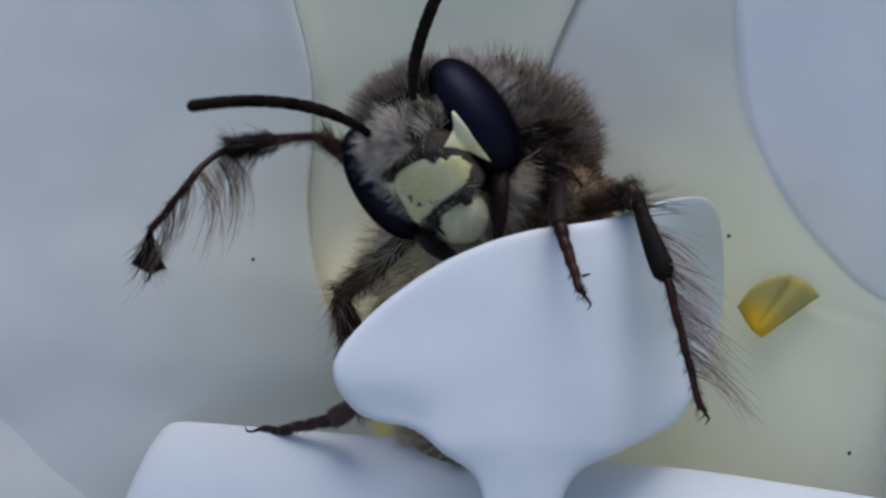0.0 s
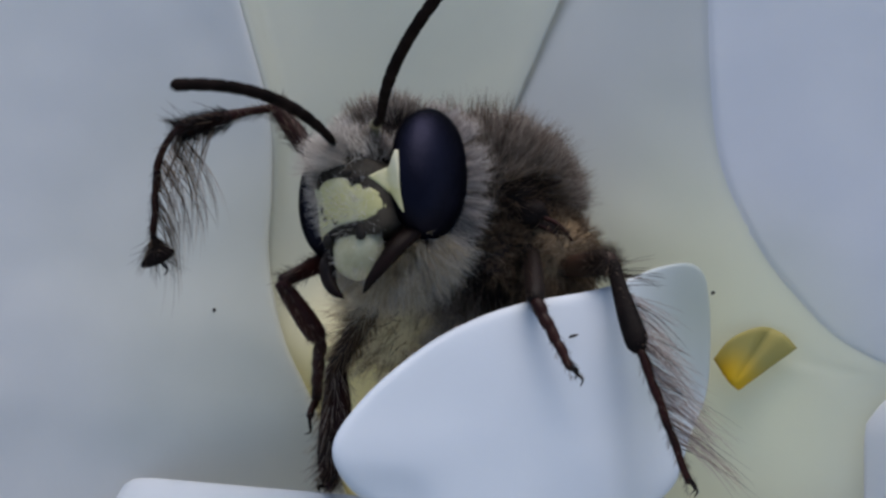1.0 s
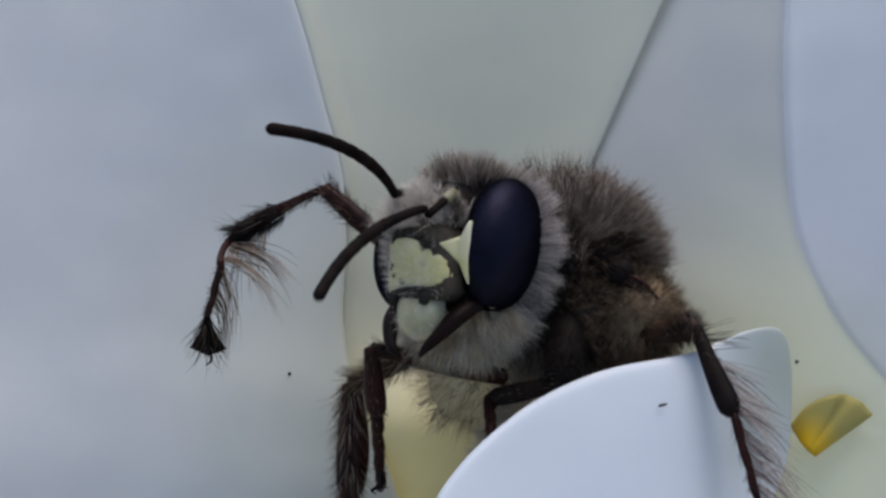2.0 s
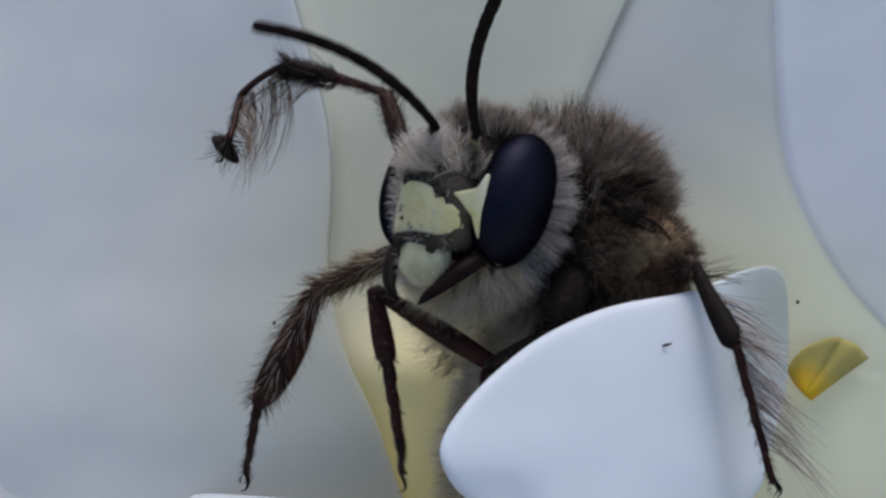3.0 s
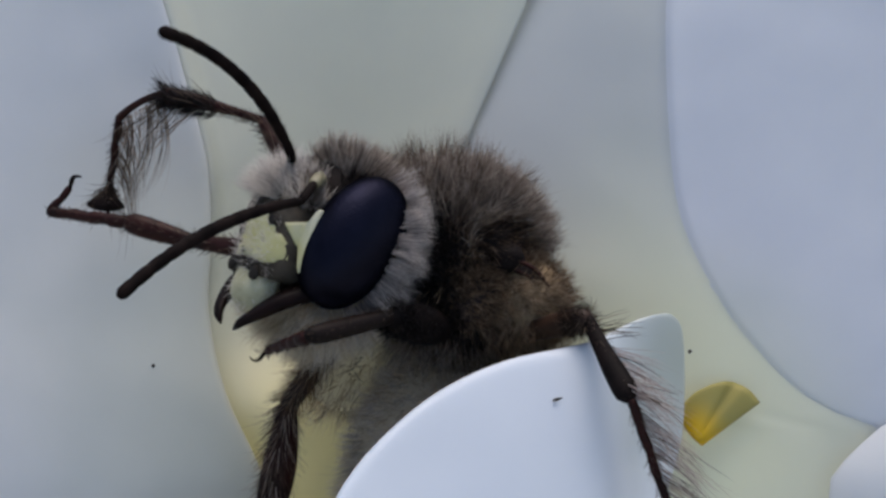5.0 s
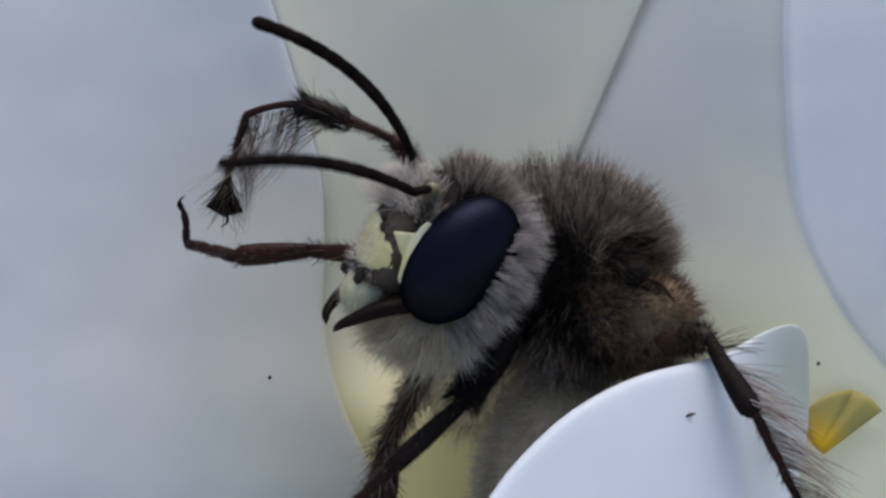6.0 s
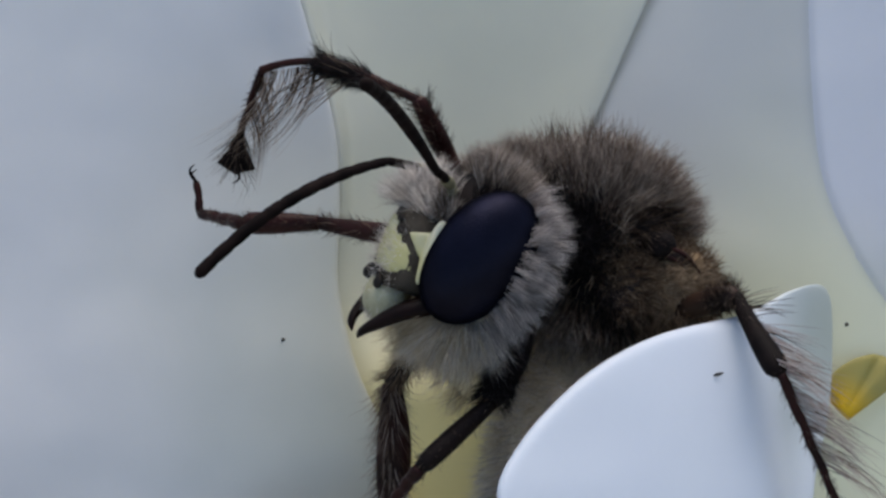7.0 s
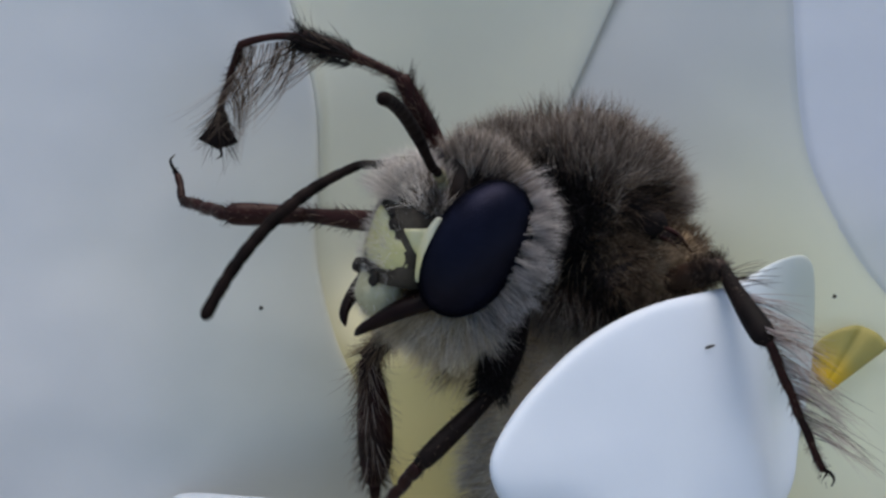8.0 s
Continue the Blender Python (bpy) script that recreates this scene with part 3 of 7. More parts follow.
    # long fur that hangs from the lower flank
    part("fur", hairs(clumped(on_ellipsoid(rng, waist, (1.2, 1.05, 1.05), 900, lambda d: 1.0 if d.y < 0.3 and d.z < -0.25 else 0.0, (0.5, 1.1), (-0.25, -0.1, -0.9), 0.35), 60, 0.5, rng), 0.0085, rng, 0.25), FUR_TAN, thorax, "hanging tan fur of the flank", "stuff")
    part("fur", hairs(clumped(on_ellipsoid(rng, (0.1, -0.7, -0.8), (1.3, 1.2, 1.2), 1700, lambda d: 1.0 if d.y < 0.4 and d.z < -0.35 else 0.0, (0.5, 1.2), (-0.15, -0.05, -0.8), 0.35), 90, 0.5, rng), 0.0085, rng, 0.25), FUR_LEG, thorax, "hanging dark brown fur under the flank", "stuff")
    part("fur", hairs(clumped(on_ellipsoid(rng, (-0.2, -0.6, -1.0), (1.3, 1.2, 1.2), 700, lambda d: 1.0 if d.y < 0.4 and d.z < -0.4 else 0.0, (0.6, 1.4), (-0.2, -0.05, -0.8), 0.4), 60, 0.5, rng), 0.0085, rng, 0.25), FUR_GREY, thorax, "hanging grey hairs under the flank", "stuff")
    # wing base
    part("tegula", ellipsoid((1.24, -1.58, -0.08), (0.42, 0.30, 0.34), 22, 14, 0.2), SHELL, bee, "smooth dark brown wing cover")
    root = [(1.40, -1.62, -0.20), (1.78, -1.52, -0.40), (2.08, -1.38, -0.72), (2.34, -1.2, -1.14)]
    wing = part("wing", tube(spline(root, 16), [(0, 0.14), (0.3, 0.19), (0.7, 0.13), (1, 0.03)], 12, 0.35), UMBER, bee, "yellowish root of a folded wing")
    for lift, r in ((0.10, 0.036), (-0.08, 0.030)):
        part("vein", tube(spline([(x + lift * 0.6, y - 0.09, z + lift) for x, y, z in root], 14), [(0, r * 1.3), (0.6, r), (1, 0.012)], 8), BROWN, wing, "dark brown wing vein")

    # abdomen, along its own +z
    belly, br = (0, 0, 3.0), (1.75, 1.75, 3.7)
    abdomen = part("abdomen", ellipsoid(belly, br, 36, 30, 0.03), ABDOMEN, bee, "dark brown abdomen under tan fur")
    part("fur", hairs(clumped(on_ellipsoid(rng, belly, br, 5000, lambda d: (1.0 if d.z > 0 else 0.12) if d.y > -0.4 and d.x > -0.1 else 0.0, (0.2, 0.5), (0, 0, 0.6), 0.35), 562, 0.55, rng), 0.0085, rng, 0.25), FUR_TAN, abdomen, "short brown fur", "stuff")
    part("fur", hairs(clumped(on_ellipsoid(rng, belly, br, 4200, lambda d: (1.0 if d.x < 0.25 else 0.15) if d.y > -0.4 else 0.0, (0.3, 0.75), (0, 0, 0.4), 0.4), 262, 0.55, rng), 0.0085, rng, 0.2), FUR_CREAM, abdomen, "long cream hairs", "stuff")
    part("fur", hairs(clumped(on_ellipsoid(rng, belly, br, 3600, lambda d: 1.0 if d.y < 0.8 and d.z < 0.1 else 0.0, (0.5, 0.9), (0, 0, 0.5), 0.35), 225, 0.55, rng), 0.0085, rng, 0.25), FUR_SNOW, abdomen, "whitish hairs at its base", "stuff")

    head = part("head", ellipsoid((0, 0.05, 0), (1.62, 1.15, 1.75), 36, 24, 0.02), SHELL, bee, "black head with a yellow face")
    part("chin", ellipsoid((0, 0.25, -0.72), (1.36, 1.0, 1.26), 30, 20, 0.04), CREAM_SKIN, head, "pale underside of the head")
    for place, radii in (((-1.29, -0.21, 0.02), (0.79, 1.06, 1.55)), ((1.32, -0.14, 0.06), (0.76, 1.05, 1.58))):
        v, f = ellipsoid((0, 0, 0), radii, 40, 28, 0, 1.05)
        lean = Matrix.Translation(place) @ pose(0, 0, 0, -17, 0, 0)
        part("eye", ([lean @ q for q in v], f), EYE, head, "large glossy blue-black compound eye")
    # protruding face shield; patches lie on its curved front
    def front(x, z):
        return -1.14 - 0.62 * math.sqrt(max(0.02, 1 - (x / 1.05) ** 2)) * math.sqrt(max(0.03, 1 - abs((z + 0.6) / 1.3) ** 4))

    def cheek(x, z):
        a, b = front(x, z), -1.08 - 0.10 * (1.3 - abs(x))
        return min(a, b) - 0.06 * max(0, 1 - abs(a - b) / 0.25) ** 2

    def patch(outline, lift, n=60, rings=9, rough=0.03, front=front, depth=0.12):
        """A thin plate on the face shield inside a closed outline."""
        rim = ring_curve([(x, 0, z) for x, z in outline], n)
        rim = [q * (1 + rough * noise.noise(q * 9)) for q in rim]
        mid = sum(rim, Vector()) / n
        verts, faces = [], []
        for i in range(rings + 1):
            r = i / rings
            for q in rim:
                p = mid + (q - mid) * r
                verts.append(Vector((p.x, front(p.x, p.z) - lift * math.sqrt(max(0, 1 - r ** 6)) + 0.02, p.z)))
        for i in range(rings):
            for k in range(n):
                a, b = i * n + k, i * n + (k + 1) % n
                faces.append((a, b, b + n, a + n))
        o = len(verts)
        verts += [v + Vector((0, depth, 0)) for v in verts[rings * n:]]
        for k in range(n):
            a, b = rings * n + k, rings * n + (k + 1) % n
            faces.append((a, b, o + (k + 1) % n, o + k))
        faces.append(tuple(o + k for k in range(n)))
        return verts, faces
    part("clypeus", patch([(-0.80, -1.24), (0, -1.30), (0.80, -1.24), (1.0, -0.9), (1.0, -0.1), (0.72, 0.40), (0, 0.56), (-0.72, 0.40), (-1.0, -0.1), (-1.0, -0.9)], 0.02, 60, 12, 0.0, front, 0.8), CLYPEUS, head, "dark sides of the protruding face shield")
    part("face_patch", patch([(-0.90, -1.12), (-0.50, -1.06), (0.0, -1.0), (0.40, -1.0), (0.72, -0.96), (0.93, -0.74), (0.92, -0.46), (0.80, -0.26), (0.66, -0.30), (0.54, -0.10), (0.38, -0.16), (0.24, 0.06), (-0.02, 0.14), (-0.30, 0.16), (-0.60, 0.12), (-0.86, -0.12), (-0.96, -0.5), (-0.98, -0.9)], 0.07, 110, 9, 0.05), FACE, head, "pale yellow face shield with cream edges")
    part("labrum", ellipsoid((0.0, -1.32, -1.53), (0.64, 0.48, 0.66), 30, 22, 0.10), LABRUM, head, "cream upper lip")
    # dark line with a spot at each end between face shield and lip
    def lip(x):
        return Vector((x, front(x, -1.06) - 0.06, -1.04 - 0.10 * (abs(x) / 0.5) ** 2))
    brk = tube([lip(-0.52 + 1.04 * i / 19) for i in range(20)], [(0, 0.055), (0.25, 0.045), (0.6, 0.05), (1, 0.055)], 10, 0.8, 0.15)
    spots = [ellipsoid((sx, front(sx, -1.2) - 0.07, -1.25), (0.14, 0.10, 0.17), 16, 10, 0.3) for sx in (-0.47, 0.47)]
    edge_line = tube(spline([(-0.50, -1.64, -1.28), (-0.53, -1.60, -1.46), (-0.46, -1.62, -1.66), (-0.34, -1.62, -1.84)], 12), [(0, 0.05), (0.5, 0.04), (1, 0.02)], 8)
    part("face_line", joined(brk, edge_line, *spots), MARK, head, "black line with two spots under the face shield")
    for x, z, r in ((0.44, -0.02, 0.15), (-0.62, -0.50, 0.09), (-0.50, -0.72, 0.07), (-0.24, -0.86, 0.06), (-0.12, -0.88, 0.05), (0.24, 0.16, 0.12)):
        part("face_mark", patch([(x + r * math.cos(k), z + r * 0.8 * math.sin(k)) for k in (0, 1, 2, 3, 4, 5.2)], 0.09, 24, 4, 0.25), MARK, head)
    # yellow cheek triangles between shield and eye
    for s in (-1, 1):
        part("cheek_patch", patch([(s * min(x, 1.4 if s > 0 else 1.12), z) for x, z in ((1.25, 0.50), (1.30, 0.46), (1.35, 0.05), (1.36, -0.40), (1.31, -0.86), (1.27, -0.86), (1.08, -0.52), (0.90, -0.22), (0.72, -0.02), (0.74, 0.02), (0.96, 0.12), (1.12, 0.26))], 0.06, 48, 8, 0.01, cheek), FACE, head, "pale yellow cheek patch")
        part("mandible", tube(spline([(s * 1.12, -0.72, -1.26), (s * 1.00, -1.20, -1.64), (s * 0.76, -1.52, -2.06), (s * 0.52, -1.68, -2.36), (s * 0.28, -1.66, -2.58)], 16),
                              [(0, 0.30), (0.3, 0.24), (0.6, 0.16), (0.85, 0.10), (1, 0.02)], 14, 0.7), JAW, head, "dark curved mandible")
        part("antenna_socket", ellipsoid((s * 0.68, -1.04, 1.10), (0.14, 0.12, 0.15), 14, 10), PALE_BASE, head)
    # fur of the head: white collar behind the eyes, brow, face and cheek

    def collar(d):
        return 1.0 if d.y > 0.12 and (abs(d.x) > 0.35 or d.z < -0.3) and d.y < 0.85 else 0.0
    part("fur", hairs(clumped(on_ellipsoid(rng, (0, 0.25, 0), (1.90, 1.25, 1.82), 6000, collar, (0.35, 0.95), (0, 0.3, 0), 0.2), 230, 0.6, rng), 0.0085, rng, 0.15), FUR_WHITE, head, "whitish collar of fur round the eyes", "stuff")
    part("fur", hairs(clumped(on_ellipsoid(rng, (0, 0.2, -0.45), (1.36, 1.05, 1.55), 2400, lambda d: 1.0 if d.z < -0.5 and d.y > -0.5 else 0.0, (0.5, 1.4), (0, 0, -0.3), 0.25), 162, 0.55, rng), 0.0085, rng, 0.2), FUR_SNOW, head, "pale beard", "stuff")
    part("fur", hairs(clumped(on_ellipsoid(rng, (0, 0.1, -0.6), (1.45, 1.1, 1.5), 2300, lambda d: 1.0 if d.z < -0.45 and d.y > -0.7 else 0.0, (0.5, 1.3), (0, -0.15, -0.3), 0.3), 110, 0.5, rng), 0.0095, rng, 0.2), FUR_CREAM, head, "long cream hairs under the chin", "stuff")
    part("fur", hairs(clumped(on_ellipsoid(rng, (0, 0.05, 0), (1.62, 1.15, 1.75), 2600, lambda d: 1.0 if d.z > 0.45 and d.y > -0.5 and abs(d.x) < 0.62 + 0.3 * d.y else 0.0, (0.4, 0.85), (0, 0.1, 0.2), 0.25), 162, 0.55, rng), 0.0085, rng, 0.2), FUR_GREY, head, "grey-brown fur of the crown", "stuff")
    part("fur", hairs(clumped(on_ellipsoid(rng, (0, 0.05, 0), (1.62, 1.15, 1.75), 900, lambda d: 1.0 if 0.30 < d.z < 0.85 and d.y > -0.6 and abs(d.x) > 0.5 + 0.3 * d.y else 0.0, (0.25, 0.5), (0, 0.3, 0.2), 0.25), 56, 0.55, rng), 0.0085, rng, 0.2), FUR_DARK, head, "black fur beside the eyes", "stuff")
    part("fur", hairs(clumped(on_ellipsoid(rng, (0, -0.95, 0.55), (0.9, 0.42, 0.6), 850, lambda d: (1.0 if d.x < 0.1 else 0.0) if d.y < 0.1 and -0.2 < d.z < 0.8 else 0.0, (0.25, 0.75), (-0.1, -0.45, 0.25), 0.5), 53, 0.55, rng), 0.008, rng, 0.35), FUR_WHITE, head, "whitish tuft above the face", "stuff")

    part("fur", hairs(clumped(on_ellipsoid(rng, (0.0, -1.30, -1.55), (0.62, 0.46, 0.66), 200, lambda d: 1.0 if d.y < 0.2 else 0.0, (0.12, 0.35), (0, -0.1, -0.5), 0.3), 32, 0.55, rng), 0.006, rng, 0.2), FUR_SNOW, head, "", "stuff")
    part("fur", hairs(clumped(on_ellipsoid(rng, (0, -0.95, 0.55), (0.9, 0.42, 0.6), 900, lambda d: 1.0 if d.y < 0.1 and -0.2 < d.z and d.x > -0.1 else 0.0, (0.15, 0.4), (0.1, -0.2, 0.4), 0.4), 56, 0.55, rng), 0.008, rng, 0.3), FUR_GREY, head, "short grey fur between the feelers", "stuff")
    # long white fluff over the top of the face shield
    part("fur", hairs(clumped(on_ellipsoid(rng, (-0.1, -0.95, 0.42), (0.95, 0.72, 0.55), 1250, lambda d: (1.0 if d.x < 0.35 else 0.25) if d.y < 0.25 and d.z > -0.1 and d.x > -0.72 else 0.0, (0.4, 1.0), (-0.25, -0.4, 0.1), 0.4), 80, 0.6, rng), 0.008, rng, 0.3), FUR_SNOW, head, "long white fluff over the face", "stuff")
    part("fur", hairs(clumped(on_ellipsoid(rng, (-0.88, -0.98, -0.15), (0.26, 0.42, 0.75), 420, lambda d: 1.0 if d.x < 0.2 and d.y < 0.1 else 0.0, (0.2, 0.5), (-0.4, -0.4, 0.1), 0.4), 60, 0.4, rng), 0.0075, rng, 0.3), FUR_SNOW, head, "fine white hairs beside the eye", "stuff")
    part("fur", hairs(on_ellipsoid(rng, (0, -1.05, -0.6), (1.0, 0.72, 0.9), 900, lambda d: 1.0 if d.y < -0.2 and abs(d.x) < 0.72 else 0.0, (0.15, 0.42), (-0.1, -0.1, 0.1), 0.4), 0.0065, rng, 0.25), FUR_SNOW, head, "thin white hairs of the face", "stuff")
    # feelers
    feelers = []
    for s in (1, -1):
        scape = part("scape", tube(line(1.2, 8, 0.03), [(0, 0.075), (0.3, 0.10), (1, 0.10)], 10), ANTENNA, head)
        part("scape_base", tube(line(0.5, 10, 0.02), [(0, 0.10), (0.3, 0.13), (0.85, 0.13), (1, 0.105)], 12), PALE_BASE, scape, "pale yellow foot of the feeler")
        pts, rad = [], []
        for i in range(56):
            z = 5.1 * i / 55
            pts.append(Vector(((-0.34 if s > 0 else -0.48) * 4 * (z / 5.1) * (1 - z / 5.1), 0, z)))
            rad.append((i / 55, (0.10 + 0.04 * min(1, i / 18)) * (0.88 if i % 5 == 0 else 1.0) * (0.7 if i == 55 else 1)))
        fl = tube(pts, rad, 12)
        feelers += [scape, part("flagellum", fl, ANTENNA, head, "black jointed feeler")]

    # plumed leg
    L = LENS
    plume_femur = part("femur", tube([p + Vector((0, 0, -0.7)) for p in line(L["plume_femur"] + 0.7, 10)], [(0, 0.2), (0.5, 0.24), (1, 0.17)], 12, 0.8), BROWN, bee)
    leg_fur(plume_femur, L["plume_femur"], 0.22, 272, (0.2, 0.45), rng)
    plume_tibia = part("tibia", tube(line(L["plume_tibia"], 14, -0.06), [(0, 0.10), (0.3, 0.11), (0.7, 0.2), (0.92, 0.22), (1, 0.12)], 12, 0.7), BROWN, bee)
    leg_fur(plume_tibia, L["plume_tibia"], 0.2, 800, (0.2, 0.45), rng, FUR_DARK, lo=0.45, hi=1.0, lean=1.5)
    leg_fur(plume_tibia, L["plume_tibia"], 0.2, 40, (0.5, 0.95), rng, lo=0.5, hi=0.95, lean=1.6, thick=0.011)
    leg_fur(plume_tibia, L["plume_tibia"], 0.1, 170, (0.12, 0.25), rng, lo=0.0, hi=0.5)
    leg_fringe(plume_tibia, L["plume_tibia"], 42, (0.9, 2.0), rng, 0.75, 0.6, 1.0, 0.22, 0.0115, None, (0.12, 0, 0.05))
    plume_basitarsus = part("tarsus", tube(line(L["plume_basitarsus"], 10, -0.08), [(0, 0.10), (0.5, 0.085), (1, 0.10)], 10), BROWN, bee)
    leg_fringe(plume_basitarsus, L["plume_basitarsus"], 56, (1.7, 2.9), rng, 0.25, 0.0, 0.95, 0.2, 0.0125, None, (-0.22, 0, 0.55))
    plume_tarsus = part("tarsus", joined(*joints(L["plume_tarsus"], 3, 0.10, 0.085)), BROWN, bee)
    leg_fringe(plume_tarsus, L["plume_tarsus"], 46, (1.0, 1.9), rng, 0.9, 0.0, 0.9, 0.22, 0.012)
    leg_fur(plume_tarsus, L["plume_tarsus"], 0.09, 153, (0.12, 0.25), rng)
    plume_foot = part("foot", joined(tube(line(L["plume_foot"] * 0.75, 8), [(0, 0.08), (0.35, 0.13), (0.8, 0.34), (1, 0.45)], 14, 0.4)), SHELL, bee, "black fan-shaped foot with claws")
    for c in claws(L["plume_foot"] * 0.72):
        part("claw", c, SHELL, plume_foot)
    leg_fur(plume_foot, L["plume_foot"], 0.12, 90, (0.4, 1.0), rng, lo=0.1, hi=0.6, lean=1.5, thick=0.012)

    fore_femur = part("femur", tube([p + Vector((0, 0, -1.2)) for p in line(L["fore_femur"] + 1.2, 12)], [(0, 0.2), (0.4, 0.25), (1, 0.15)], 12, 0.8), BROWN, bee)
    leg_fur(fore_femur, L["fore_femur"], 0.2, 204, (0.15, 0.35), rng)
    fore_tibia = part("tibia", tube(line(L["fore_tibia"], 12), [(0, 0.17), (0.6, 0.25), (0.93, 0.235), (1, 0.15)], 12, 0.8), BROWN, bee)
    leg_fur(fore_tibia, L["fore_tibia"], 0.17, 306, (0.12, 0.3), rng)
    fore_tarsus = part("tarsus", joined(*joints(L["fore_tarsus"], 4, 0.165, 0.12)), BROWN, bee)
    leg_fur(fore_tarsus, L["fore_tarsus"], 0.13, 180, (0.08, 0.2), rng)
    fore_claw = part("claw", joined(*joints(L["fore_claw"] * 0.7, 2, 0.10, 0.085)), BROWN, bee)
    for c in claws(L["fore_claw"] * 0.68):
        part("claw", c, SHELL, fore_claw)

    hairy_femur = part("femur", tube([p + Vector((0, 0, -1.2)) for p in line(L["hairy_femur"] + 1.2, 12)], [(0, 0.2), (0.5, 0.27), (1, 0.22)], 12, 0.8), UMBER, bee)
    leg_fur(hairy_femur, L["hairy_femur"], 0.24, 500, (0.3, 0.6), rng, FUR_TAN, lo=0.2)
    leg_fur(hairy_femur, L["hairy_femur"], 0.24, 420, (0.35, 0.75), rng, FUR_CREAM, lo=-0.8, hi=0.4)
    hairy_tibia = part("tibia", tube(line(L["hairy_tibia"], 14, 0.08), [(0, 0.22), (0.5, 0.40), (0.85, 0.34), (1, 0.16)], 14, 0.7), BROWN, bee)
    leg_fur(hairy_tibia, L["hairy_tibia"], 0.25, 520, (0.22, 0.45), rng)
    leg_fur(hairy_tibia, L["hairy_tibia"], 0.22, 420, (0.45, 0.85), rng, FRINGE, 0.008, 0.0, 0.85, 1.2)
    hairy_tarsus = part("tarsus", joined(*joints(L["hairy_tarsus"] * 0.9, 5, 0.13, 0.08)), BROWN, bee)
    for c in claws(L["hairy_tarsus"] * 0.88):
        part("claw", c, SHELL, hairy_tarsus)
    leg_fur(hairy_tarsus, L["hairy_tarsus"], 0.1, 204, (0.1, 0.25), rng)

    smooth_femur = part("femur", tube([p + Vector((0, 0, -0.7)) for p in line(L["smooth_femur"] + 0.7, 12)], [(0, 0.34), (0.45, 0.46), (0.8, 0.36), (1, 0.22)], 14, 0.85), SHELL, bee)
    leg_fur(smooth_femur, L["smooth_femur"], 0.4, 1500, (0.15, 0.35), rng, FUR_DARK)
    smooth_tibia = part("tibia", tube(line(L["smooth_tibia"], 12), [(0, 0.17), (0.5, 0.22), (0.9, 0.21), (1, 0.14)], 12, 0.9), GLOSSY, bee)
    leg_fur(smooth_tibia, L["smooth_tibia"], 0.2, 170, (0.12, 0.26), rng)
    smooth_tarsus = part("tarsus", joined(*joints(L["smooth_tarsus"] * 0.9, 5, 0.17, 0.09)), BROWN, bee)
    leg_fur(smooth_tarsus, L["smooth_tarsus"], 0.12, 160, (0.1, 0.2), rng)
    for c in claws(L["smooth_tarsus"] * 0.88):
        part("claw", c, SHELL, smooth_tarsus)

    lobe_femur = part("femur", tube([p + Vector((0, 0, -0.7)) for p in line(L["lobe_femur"] + 0.7, 12)], [(0, 0.38), (0.5, 0.26), (0.85, 0.30), (1, 0.24)], 12, 0.85), UMBER, bee, "brown upper leg")
    leg_fur(lobe_femur, L["lobe_femur"], 0.26, 620, (0.15, 0.38), rng, FUR_LEG, 0.008, 0.72, 1.02, 0.3)
    leg_fur(lobe_femur, L["lobe_femur"], 0.22, 160, (0.1, 0.22), rng, FUR_BROWN)
    lobe_tibia = part("tibia", tube(line(L["lobe_tibia"], 14, -0.03), [(0, 0.15), (0.3, 0.19), (0.75, 0.27), (0.94, 0.26), (1, 0.15)], 14, 0.8), SHELL, bee)
    leg_fur(lobe_tibia, L["lobe_tibia"], 0.17, 272, (0.1, 0.2), rng)
    leg_fringe(lobe_tibia, L["lobe_tibia"], 16, (0.7, 1.3), rng, -0.05, 0.05, 0.3, 0.4, 0.011, FUR_LEG, (-0.05, 0, 0.18))
    leg_fringe(lobe_tibia, L["lobe_tibia"], 22, (1.0, 1.7), rng, 1.1, 0.4, 1.0, 0.4, 0.011, None, (-0.10, 0, 0.25))
    leg_fringe(lobe_tibia, L["lobe_tibia"], 80, (0.9, 1.8), rng, 1.0, 0.35, 1.0, 0.4, 0.0085, FRINGE_PALE, (-0.10, 0, 0.25))
    lobe_tarsus = part("tarsus", joined(*joints(L["lobe_tarsus"] * 0.93, 5, 0.115, 0.085)), BROWN, bee)
    for c in claws(L["lobe_tarsus"] * 0.9):
        part("claw", c, SHELL, lobe_tarsus)
    leg_fringe(lobe_tarsus, L["lobe_tarsus"], 20, (1.2, 2.4), rng, 1.1, 0.0, 0.72, 0.4, 0.0115, None, (-0.10, 0, 0.25))
    leg_fringe(lobe_tarsus, L["lobe_tarsus"], 140, (0.9, 2.0), rng, 1.1, -0.1, 0.66, 0.4, 0.0085, FRINGE_PALE, (-0.10, 0, 0.25))
    leg_fur(lobe_tarsus, L["lobe_tarsus"], 0.1, 204, (0.12, 0.25), rng)
    return (bee, head, abdomen, *feelers, plume_femur, plume_tibia, plume_basitarsus, plume_tarsus, plume_foot, fore_femur, fore_tibia, fore_tarsus, fore_claw,
            hairy_femur, hairy_tibia, hairy_tarsus, smooth_femur, smooth_tibia, smooth_tarsus, lobe_femur, lobe_tibia, lobe_tarsus)


